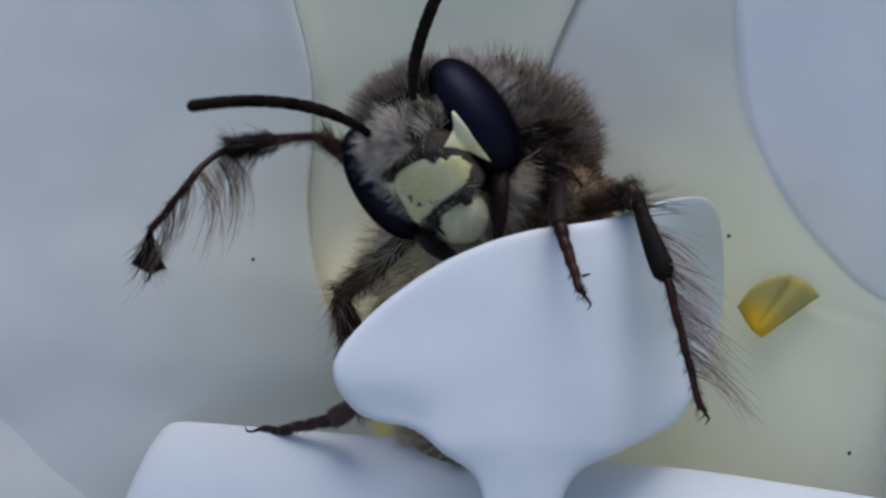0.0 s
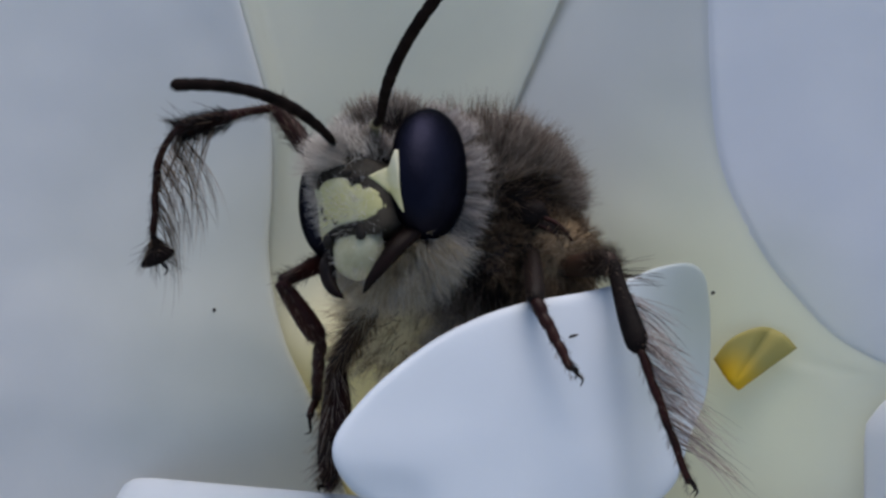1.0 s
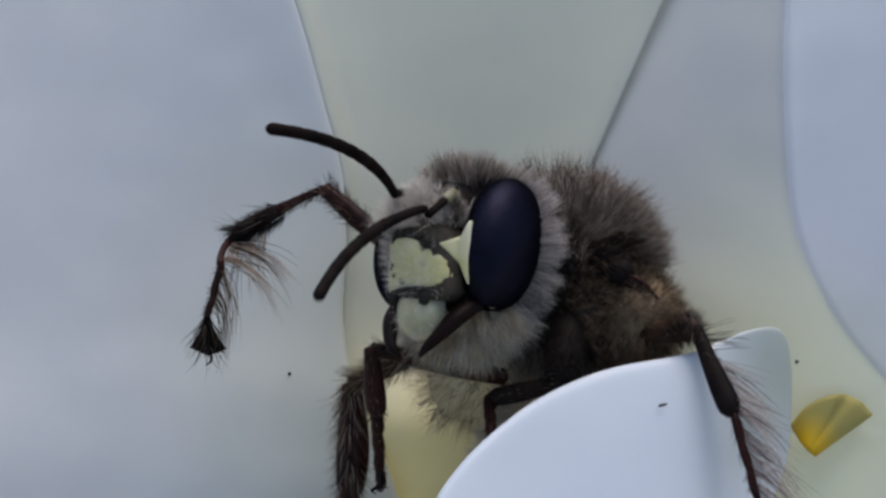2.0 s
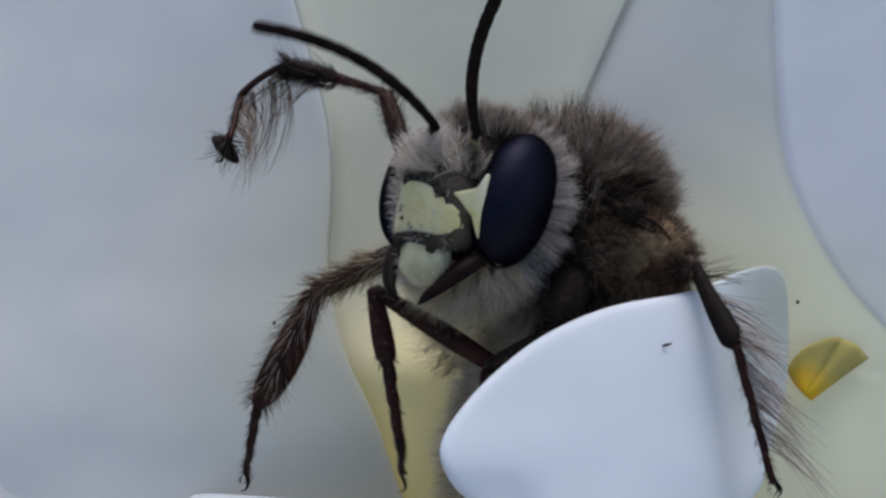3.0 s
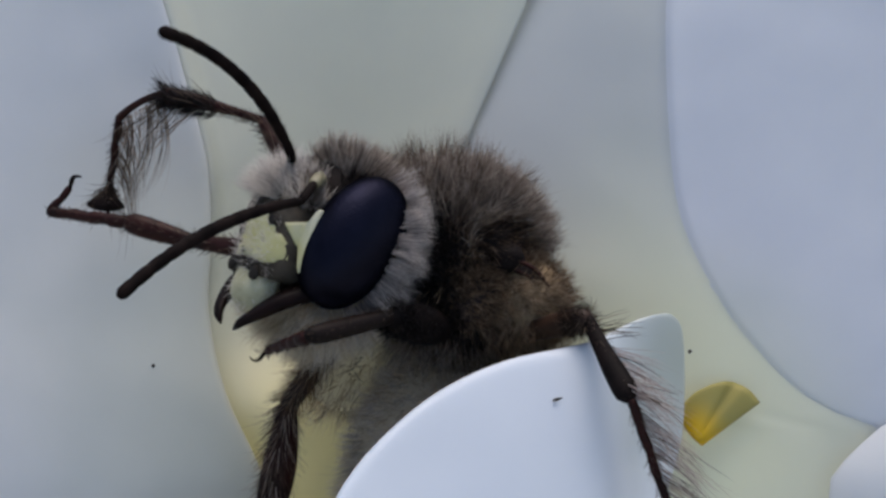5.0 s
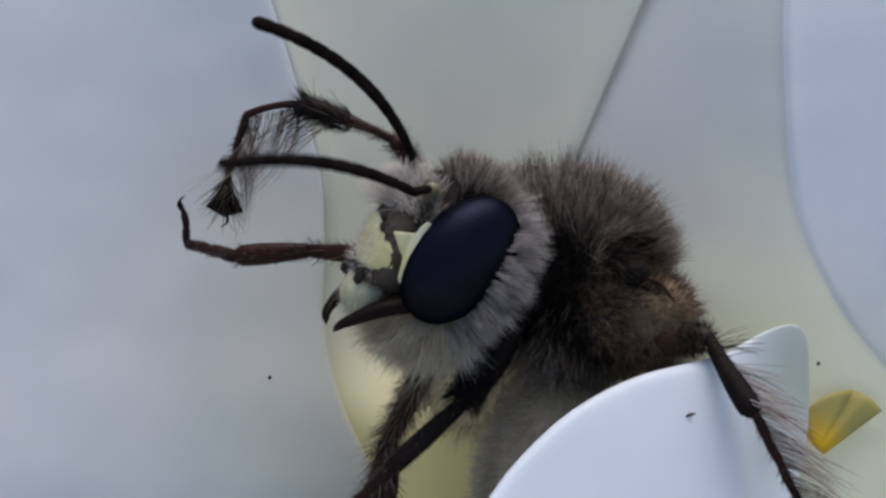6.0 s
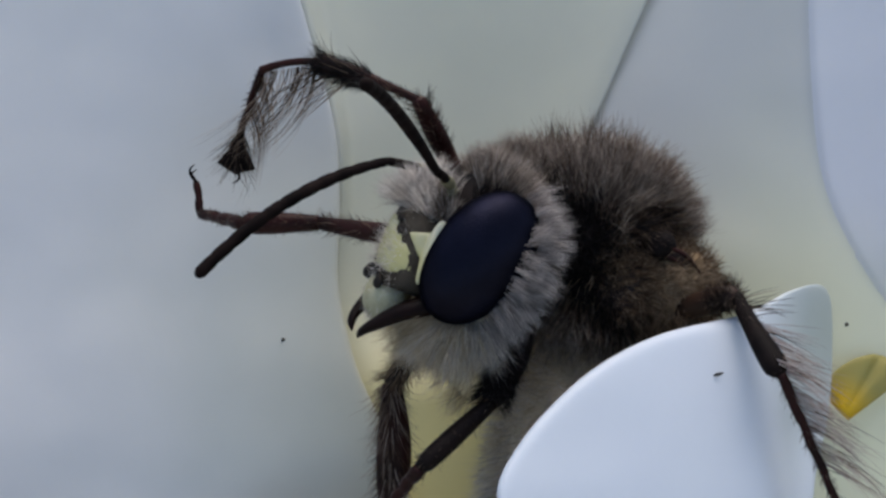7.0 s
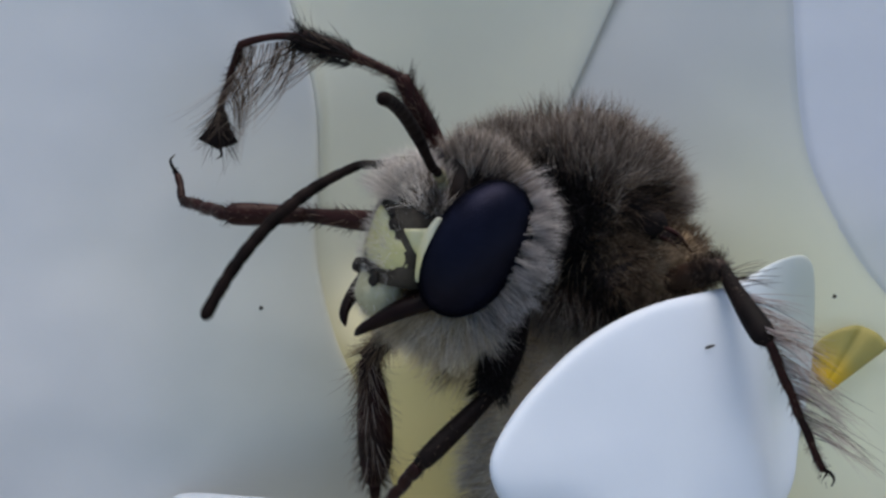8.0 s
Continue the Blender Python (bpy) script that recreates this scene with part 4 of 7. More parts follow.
LENS = {"plume_femur": 1.4, "plume_tibia": 2.57, "plume_basitarsus": 1.36, "plume_tarsus": 1.65, "plume_foot": 1.2, "fore_femur": 2.13, "fore_tibia": 1.73, "fore_tarsus": 2.08, "fore_claw": 1.07, "hairy_femur": 2.09, "hairy_tibia": 3.01, "hairy_tarsus": 1.9, "smooth_femur": 1.58, "smooth_tibia": 2.18, "smooth_tarsus": 2.03, "lobe_femur": 2.42, "lobe_tibia": 2.36, "lobe_tarsus": 3.39}
build_ground()
lip_lobe = build_flower()
(bee, head, abdomen, right_scape, right_flagellum, left_scape, left_flagellum, plume_femur, plume_tibia, plume_basitarsus, plume_tarsus, plume_foot,
 fore_femur, fore_tibia, fore_tarsus, fore_claw, hairy_femur, hairy_tibia, hairy_tarsus, smooth_femur, smooth_tibia, smooth_tarsus,
 lobe_femur, lobe_tibia, lobe_tarsus) = build_bee()


# specks of dirt on the petals
def speck(x, y, z, r, stretch=1.0, turn=0.0):
    s = part("dirt_speck", ellipsoid((0, 0, 0), (r * stretch, r * 0.6, r), 10, 8, 0.6), SPECK)
    s.matrix_world = at_flower(x, y, z, 0, turn, 0)
    tagged(s, "tiny black speck of dirt on a white petal", "speck", "specks on the petals")


speck(-5.44, 4.18, -1.92, 0.045)
speck(6.97, -0.1, -1.36, 0.045)
speck(9.71, 1.9, -6.42, 0.05)
speck(3.87, -1.76, -2.30, 0.032, 3.6, -15)


# ---- movement ----
def motions():
    walk(bee, placed([(0,1.36,1.6,0.47), (0.5,1.44,1.6,0.52), (0.8,1.51,1.6,0.51), (1,1.55,1.6,0.51), (1.2,1.7,1.6,0.66), (1.3,1.67,1.6,0.68), (1.4,1.64,1.6,0.7),
        (1.5,1.61,1.6,0.73), (1.7,1.51,1.6,0.7), (1.95,1.56,1.6,0.74), (2.25,1.62,1.6,0.79), (2.55,1.69,1.6,0.84), (2.8,1.74,1.6,0.88), (3,1.89,1.6,0.76),
        (3.2,2.02,1.6,0.71), (3.5,1.99,1.6,0.86), (4,1.63,1.6,1.37), (4.1,1.65,1.6,1.35), (4.2,1.67,1.6,1.34), (4.45,1.65,1.6,1.18), (4.7,1.64,1.6,1.01),
        (4.95,1.62,1.6,0.85), (5.3,1.6,1.6,0.62), (5.5,1.57,1.6,0.55), (5.7,1.34,1.6,0.85), (5.8,1.42,1.6,0.82), (5.9,1.5,1.6,0.78), (6,1.58,1.6,0.75),
        (6.3,1.57,1.6,0.57), (6.5,1.56,1.6,0.44), (6.7,1.57,1.6,0.45), (6.8,1.57,1.6,0.46), (7,1.58,1.6,0.47), (7.5,1.66,1.6,0.44), (8,1.64,1.6,0.29)]))
    walk(head, turned([(0,-1.27,-2.03,0.14,18.9,-33.2,-12.2), (0.5,-1.76,-2.09,0.37,1.0,-14.0,-21.8), (0.8,-1.91,-2.12,0.43,-2.2,-12.7,-27.3),
        (1,-2.01,-2.14,0.47,-4.4,-12.0,-31.0), (1.2,-2.12,-2.18,0.36,-3.6,-9.7,-31.6), (1.3,-2.21,-2.19,0.43,-3.6,-8.2,-33.5), (1.4,-2.3,-2.21,0.51,-3.6,-6.8,-35.4),
        (1.5,-2.4,-2.22,0.59,-3.7,-5.3,-37.3), (1.7,-2.28,-2.23,0.58,-3.6,-3.7,-37.7), (1.95,-2.31,-2.24,0.48,-3.4,-1.6,-38.1),
        (2.25,-2.35,-2.25,0.37,-3.2,0.9,-38.6), (2.55,-2.39,-2.27,0.25,-3.1,3.5,-39.0), (2.8,-2.42,-2.28,0.16,-3.0,5.5,-39.4), (3,-2.37,-2.13,0.27,-5.0,7.7,-37.6),
        (3.2,-2.37,-2.17,0.05,-9.4,5.2,-38.7), (3.5,-2.38,-2.35,0.27,-10.3,11.4,-42.0), (4,-2.62,-2.39,0.49,-9.3,11.1,-40.4), (4.1,-2.65,-2.38,0.44,-9.9,11.3,-42.2),
        (4.2,-2.69,-2.37,0.4,-10.5,11.4,-44.0), (4.45,-2.7,-2.34,0.42,-12.1,11.6,-48.5), (4.7,-2.72,-2.3,0.44,-13.7,11.7,-53.0),
        (4.95,-2.74,-2.27,0.46,-15.3,11.6,-57.5), (5.3,-2.76,-2.23,0.49,-17.5,11.3,-63.7), (5.5,-2.75,-2.21,0.45,-18.7,11.1,-67.3),
        (5.7,-2.47,-2.22,0.39,-22.3,11.2,-71.6), (5.8,-2.64,-2.21,0.44,-22.6,11.8,-72.0), (5.9,-2.8,-2.2,0.49,-23.0,12.3,-72.5),
        (6,-2.96,-2.2,0.54,-23.3,12.8,-72.9), (6.3,-2.94,-2.18,0.35,-22.3,12.3,-75.3), (6.5,-2.93,-2.16,0.23,-21.6,12.0,-77.0),
        (6.7,-2.94,-2.19,0.09,-20.8,11.8,-77.5), (6.8,-2.94,-2.2,0.02,-20.4,11.7,-77.8), (7,-2.95,-2.22,-.11,-19.7,11.6,-78.3), (7.5,-3,-2.25,-.25,-18.1,14.3,-74.5),
        (8,-3.03,-2.25,-.26,-13.2,15.3,-72.2)]))
    walk(abdomen, limb([(0,-.21,-.17,-2.82,-.49,-.4,-6.73), (0.5,-.12,-.17,-2.82,-.29,-.4,-6.72), (0.8,-.01,-.17,-2.83,-.03,-.4,-6.73),
        (1,0.06,-.17,-2.83,0.14,-.4,-6.73), (1.2,0.06,-.17,-2.87,0.13,-.4,-6.84), (1.3,0.05,-.17,-2.91,0.12,-.4,-6.93), (1.4,0.04,-.17,-2.95,0.1,-.4,-7.02),
        (1.5,0.04,-.17,-2.98,0.08,-.4,-7.1), (1.7,-.03,-.17,-2.98,-.06,-.4,-7.08), (1.95,-.13,-.17,-2.96,-.31,-.4,-7.05), (2.25,-.25,-.17,-2.94,-.6,-.4,-7),
        (2.55,-.37,-.17,-2.92,-.89,-.4,-6.96), (2.8,-.47,-.17,-2.91,-1.13,-.4,-6.92), (3,-.56,-.17,-2.9,-1.33,-.4,-6.9), (3.2,-.63,-.17,-2.89,-1.51,-.4,-6.89),
        (3.5,-.65,-.17,-2.98,-1.54,-.4,-7.1), (4,-.44,-.17,-2.96,-1.05,-.4,-7.04), (4.1,-.4,-.17,-2.95,-.95,-.4,-7.03), (4.2,-.36,-.17,-2.95,-.85,-.4,-7.02),
        (4.45,-.33,-.17,-2.92,-.8,-.4,-6.95), (4.7,-.31,-.17,-2.89,-.74,-.4,-6.89), (4.95,-.29,-.17,-2.86,-.68,-.4,-6.82), (5.3,-.25,-.17,-2.83,-.6,-.4,-6.73),
        (5.5,-.23,-.17,-2.83,-.54,-.4,-6.74), (5.7,-.11,-.17,-2.95,-.25,-.4,-7.02), (5.8,-.13,-.17,-2.93,-.3,-.4,-6.98), (5.9,-.15,-.17,-2.92,-.35,-.4,-6.94),
        (6,-.17,-.17,-2.9,-.4,-.4,-6.9), (6.3,-.19,-.17,-2.85,-.46,-.4,-6.79), (6.5,-.21,-.17,-2.82,-.5,-.4,-6.71), (6.7,-.24,-.17,-2.81,-.57,-.4,-6.68),
        (6.8,-.25,-.17,-2.8,-.61,-.4,-6.67), (7,-.29,-.17,-2.79,-.68,-.4,-6.64), (7.5,-.35,-.17,-2.77,-.83,-.4,-6.58), (8,-.33,-.17,-2.77,-.79,-.4,-6.59)]))
    walk(lip_lobe, turned([(0,-0.25,0,0.12,0,0,0), (0.5,0.04,0,-0.27,0,0,0), (1,-0.06,0,-0.16,0,0,0), (1.5,0,0,-0.08,0,0,0), (3,0,0,0,0,0,0),
        (3.5,0.12,0,0.06,0,0,0), (4,0.02,0,0,0,0,0), (5.5,0.14,0,-0.02,0,0,0), (6.5,0.1,0,0,0,0,0), (8,0.02,0,0.02,0,0,0)]))
    walk(plume_femur, limb([(0,-2.99,-1.3,-.27,-4.11,-1.62,0.5), (0.5,-3.47,-1.1,1.37,-4.41,-.67,2.31), (0.8,-3.82,-1.04,1.42,-4.7,-.6,2.41),
        (1,-4.04,-1,1.44,-4.88,-.56,2.47), (1.2,-4.15,-1,1.17,-4.9,-.57,2.27), (1.3,-4.27,-.93,1.2,-5.04,-.47,2.27), (1.4,-4.39,-.87,1.23,-5.18,-.37,2.28),
        (1.5,-4.52,-.8,1.25,-5.32,-.28,2.28), (1.7,-4.85,-.8,1.39,-5.69,-.19,2.32), (1.95,-4.74,-.87,1.09,-5.74,-.54,2), (2.25,-4.6,-.95,0.74,-5.77,-1.14,1.49),
        (2.55,-4.47,-1.03,0.39,-5.58,-1.76,0.83), (2.8,-4.36,-1.1,0.1,-5.31,-2.11,0.27), (3,-4.04,-.8,1.63,-4.45,-.16,2.8), (3.2,-4.02,-.8,1.62,-4.47,-.23,2.82),
        (3.5,-3.86,-.8,1.67,-4.37,-.33,2.89), (4,-3.81,-.8,1.54,-4.47,0.07,2.42), (4.1,-3.82,-.8,1.55,-4.47,0.07,2.44), (4.2,-3.83,-.8,1.56,-4.47,0.07,2.46),
        (4.45,-3.79,-.8,1.73,-4.4,0.07,2.64), (4.7,-3.75,-.8,1.9,-4.34,0.07,2.83), (4.95,-3.71,-.8,2.07,-4.27,0.07,3.01), (5.3,-3.65,-.8,2.31,-4.18,0.07,3.27),
        (5.5,-3.6,-.8,2.38,-4.11,0.06,3.36), (5.7,-3.26,-.6,2.02,-4.01,-.61,3.2), (5.8,-3.29,-.5,2.03,-4.04,-.9,3.14), (5.9,-3.31,-.4,2.03,-4.03,-1.06,3.04),
        (6,-3.34,-.3,2.04,-4.01,-1.14,2.94), (6.3,-3.46,-.3,2.02,-4.05,-.94,3.11), (6.5,-3.54,-.3,2,-4.06,-.8,3.2), (6.7,-3.48,-.3,2.02,-4.03,-.87,3.17),
        (6.8,-3.45,-.3,2.02,-4.01,-.91,3.15), (7,-3.38,-.3,2.03,-3.97,-.97,3.11), (7.5,-3.4,-.3,1.89,-4.01,-.77,3.05), (8,-3.43,-.3,1.87,-4.1,-.52,3.08)]))
    walk(plume_tibia, limb([(0,-4.11,-1.62,0.5,-6.55,-.87,0.24), (0.5,-4.41,-.67,2.31,-6.87,-.77,1.59), (0.8,-4.7,-.6,2.41,-7.02,-1.44,1.72),
        (1,-4.88,-.56,2.47,-7,-1.86,1.85), (1.2,-4.9,-.57,2.27,-7.39,-.54,1.66), (1.3,-5.04,-.47,2.27,-7.52,-.44,1.64), (1.4,-5.18,-.37,2.28,-7.66,-.34,1.62),
        (1.5,-5.32,-.28,2.28,-7.79,-.24,1.6), (1.7,-5.69,-.19,2.32,-8.14,-.26,1.58), (1.95,-5.74,-.54,2,-8.06,-.33,0.91), (2.25,-5.77,-1.14,1.49,-7.79,-.28,0.17),
        (2.55,-5.58,-1.76,0.83,-7.35,-.33,-.36), (2.8,-5.31,-2.11,0.27,-7,-.49,-.79), (3,-4.45,-.16,2.8,-6.92,0.12,3.45), (3.2,-4.47,-.23,2.82,-6.87,0.26,3.59),
        (3.5,-4.37,-.33,2.89,-6.73,0.35,3.66), (4,-4.47,0.07,2.42,-6.91,0.49,3.08), (4.1,-4.47,0.07,2.44,-6.91,0.49,3.1), (4.2,-4.47,0.07,2.46,-6.91,0.49,3.11),
        (4.45,-4.4,0.07,2.64,-6.85,0.5,3.29), (4.7,-4.34,0.07,2.83,-6.78,0.5,3.47), (4.95,-4.27,0.07,3.01,-6.72,0.51,3.64), (5.3,-4.18,0.07,3.27,-6.63,0.51,3.89),
        (5.5,-4.11,0.06,3.36,-6.56,0.52,3.97), (5.7,-4.01,-.61,3.2,-6.32,0.41,3.71), (5.8,-4.04,-.9,3.14,-6.25,0.26,3.74), (5.9,-4.03,-1.06,3.04,-6.2,0.09,3.77),
        (6,-4.01,-1.14,2.94,-6.17,-.06,3.8), (6.3,-4.05,-.94,3.11,-6.24,0.09,3.96), (6.5,-4.06,-.8,3.2,-6.27,0.17,4.06), (6.7,-4.03,-.87,3.17,-6.25,0.08,4.03),
        (6.8,-4.01,-.91,3.15,-6.24,0.03,4.02), (7,-3.97,-.97,3.11,-6.21,-.07,3.99), (7.5,-4.01,-.77,3.05,-6.29,0,3.95), (8,-4.1,-.52,3.08,-6.36,0.31,3.97)]))
    walk(plume_basitarsus, limb([(0,-6.55,-.87,0.24,-7.16,-1.82,-.52), (0.5,-6.87,-.77,1.59,-6.91,-1.87,0.79), (0.8,-7.02,-1.44,1.72,-7.51,-1.31,0.46),
        (1,-7,-1.86,1.85,-7.65,-1.01,1.01), (1.2,-7.39,-.54,1.66,-7.79,-1.42,0.71), (1.3,-7.52,-.44,1.64,-7.96,-1.33,0.71), (1.4,-7.66,-.34,1.62,-8.12,-1.24,0.71),
        (1.5,-7.79,-.24,1.6,-8.27,-1.14,0.71), (1.7,-8.14,-.26,1.58,-8.35,-1.31,0.74), (1.95,-8.06,-.33,0.91,-8.13,-1.5,0.23),
        (2.25,-7.79,-.28,0.17,-7.91,-1.55,-.3), (2.55,-7.35,-.33,-.36,-7.69,-1.53,-.88), (2.8,-7,-.49,-.79,-7.5,-1.6,-1.39), (3,-6.92,0.12,3.45,-7.97,0.67,2.79),
        (3.2,-6.87,0.26,3.59,-7.97,0.79,3), (3.5,-6.73,0.35,3.66,-7.98,0.61,3.2), (4,-6.91,0.49,3.08,-7.63,1.33,2.3), (4.1,-6.91,0.49,3.1,-7.67,1.32,2.34),
        (4.2,-6.91,0.49,3.11,-7.71,1.32,2.39), (4.45,-6.85,0.5,3.29,-7.73,1.29,2.63), (4.7,-6.78,0.5,3.47,-7.73,1.26,2.86), (4.95,-6.72,0.51,3.64,-7.73,1.24,3.1),
        (5.3,-6.63,0.51,3.89,-7.7,1.2,3.42), (5.5,-6.56,0.52,3.97,-7.66,1.18,3.54), (5.7,-6.32,0.41,3.71,-7.5,0.92,3.27), (5.8,-6.25,0.26,3.74,-7.47,0.75,3.38),
        (5.9,-6.2,0.09,3.77,-7.43,0.58,3.48), (6,-6.17,-.06,3.8,-7.42,0.43,3.56), (6.3,-6.24,0.09,3.96,-7.45,0.66,3.72), (6.5,-6.27,0.17,4.06,-7.45,0.81,3.83),
        (6.7,-6.25,0.08,4.03,-7.45,0.67,3.82), (6.8,-6.24,0.03,4.02,-7.45,0.59,3.82), (7,-6.21,-.07,3.99,-7.45,0.44,3.82), (7.5,-6.29,0,3.95,-7.54,0.47,3.72),
        (8,-6.36,0.31,3.97,-7.59,0.84,3.79)]))
    walk(plume_tarsus, limb([(0,-7.16,-1.82,-.52,-8.21,-1.76,-1.79), (0.5,-6.91,-1.87,0.79,-7.53,-.79,-.29), (0.8,-7.51,-1.31,0.46,-7.82,-.3,-.82),
        (1,-7.65,-1.01,1.01,-7.84,-.56,-.57), (1.2,-7.79,-1.42,0.71,-7.91,-.55,-.69), (1.3,-7.96,-1.33,0.71,-8.06,-.52,-.73), (1.4,-8.12,-1.24,0.71,-8.2,-.49,-.77),
        (1.5,-8.27,-1.14,0.71,-8.34,-.46,-.8), (1.7,-8.35,-1.31,0.74,-8.55,-.37,-.6), (1.95,-8.13,-1.5,0.23,-8.57,-.5,-1.01),
        (2.25,-7.91,-1.55,-.3,-8.59,-.66,-1.51), (2.55,-7.69,-1.53,-.88,-8.62,-.81,-2.03), (2.8,-7.5,-1.6,-1.39,-8.61,-.95,-2.43),
        (3,-7.97,0.67,2.79,-8.08,-.56,1.69), (3.2,-7.97,0.79,3,-8.14,-.15,1.65), (3.5,-7.98,0.61,3.2,-8.27,1.46,1.81), (4,-7.63,1.33,2.3,-8.31,2.01,0.96),
        (4.1,-7.67,1.32,2.34,-8.25,2.01,0.95), (4.2,-7.71,1.32,2.39,-8.21,2,0.96), (4.45,-7.73,1.29,2.63,-8.1,1.97,1.16), (4.7,-7.73,1.26,2.86,-8.03,1.94,1.38),
        (4.95,-7.73,1.24,3.1,-8,1.91,1.61), (5.3,-7.7,1.2,3.42,-7.96,1.87,1.93), (5.5,-7.66,1.18,3.54,-7.93,1.85,2.05), (5.7,-7.5,0.92,3.27,-7.68,1.66,1.8),
        (5.8,-7.47,0.75,3.38,-7.75,1.52,1.95), (5.9,-7.43,0.58,3.48,-7.81,1.38,2.08), (6,-7.42,0.43,3.56,-7.87,1.25,2.2), (6.3,-7.45,0.66,3.72,-7.89,1.55,2.4),
        (6.5,-7.45,0.81,3.83,-7.91,1.75,2.54), (6.7,-7.45,0.67,3.82,-7.91,1.58,2.53), (6.8,-7.45,0.59,3.82,-7.92,1.5,2.52), (7,-7.45,0.44,3.82,-7.92,1.33,2.51),
        (7.5,-7.54,0.47,3.72,-8.01,1.47,2.49), (8,-7.59,0.84,3.79,-8,1.75,2.47)]))
    walk(plume_foot, limb([(0,-8.21,-1.76,-1.79,-8.39,-1.29,-2.89), (0.5,-7.53,-.79,-.29,-7.29,-1.56,-1.18), (0.8,-7.82,-.3,-.82,-7.45,-1.4,-1.13),
        (1,-7.84,-.56,-.57,-7.49,-1.44,-1.31), (1.2,-7.91,-.55,-.69,-7.6,-1.23,-1.63), (1.3,-8.06,-.52,-.73,-7.76,-.95,-1.82), (1.4,-8.2,-.49,-.77,-7.93,-.62,-1.93),
        (1.5,-8.34,-.46,-.8,-8.12,-.31,-1.97), (1.7,-8.55,-.37,-.6,-8.4,0.05,-1.72), (1.95,-8.57,-.5,-1.01,-8.58,0,-2.1), (2.25,-8.59,-.66,-1.51,-8.81,-.07,-2.54),
        (2.55,-8.62,-.81,-2.03,-9.03,-.14,-2.95), (2.8,-8.61,-.95,-2.43,-9.17,-.26,-3.24), (3,-8.08,-.56,1.69,-8.35,0.59,1.43), (3.2,-8.14,-.15,1.65,-8.38,1,1.38),
        (3.5,-8.27,1.46,1.81,-8.31,0.4,1.23), (4,-8.31,2.01,0.96,-7.8,0.98,0.61), (4.1,-8.25,2.01,0.95,-7.85,0.93,0.59), (4.2,-8.21,2,0.96,-7.91,0.9,0.58),
        (4.45,-8.1,1.97,1.16,-7.97,0.88,0.67), (4.7,-8.03,1.94,1.38,-8,0.9,0.78), (4.95,-8,1.91,1.61,-8.03,0.93,0.91), (5.3,-7.96,1.87,1.93,-8.04,0.99,1.12),
        (5.5,-7.93,1.85,2.05,-8.02,1.02,1.19), (5.7,-7.68,1.66,1.8,-7.84,1.28,0.67), (5.8,-7.75,1.52,1.95,-7.92,1.53,0.76), (5.9,-7.81,1.38,2.08,-7.98,1.7,0.93),
        (6,-7.87,1.25,2.2,-8.04,1.78,1.13), (6.3,-7.89,1.55,2.4,-8.07,1.5,1.21), (6.5,-7.91,1.75,2.54,-8.07,1.32,1.43), (6.7,-7.91,1.58,2.53,-8.1,1.5,1.34),
        (6.8,-7.92,1.5,2.52,-8.1,1.61,1.34), (7,-7.92,1.33,2.51,-8.11,1.79,1.41), (7.5,-8.01,1.47,2.49,-8.15,1.96,1.4), (8,-8,1.75,2.47,-8.09,1.23,1.39)]))
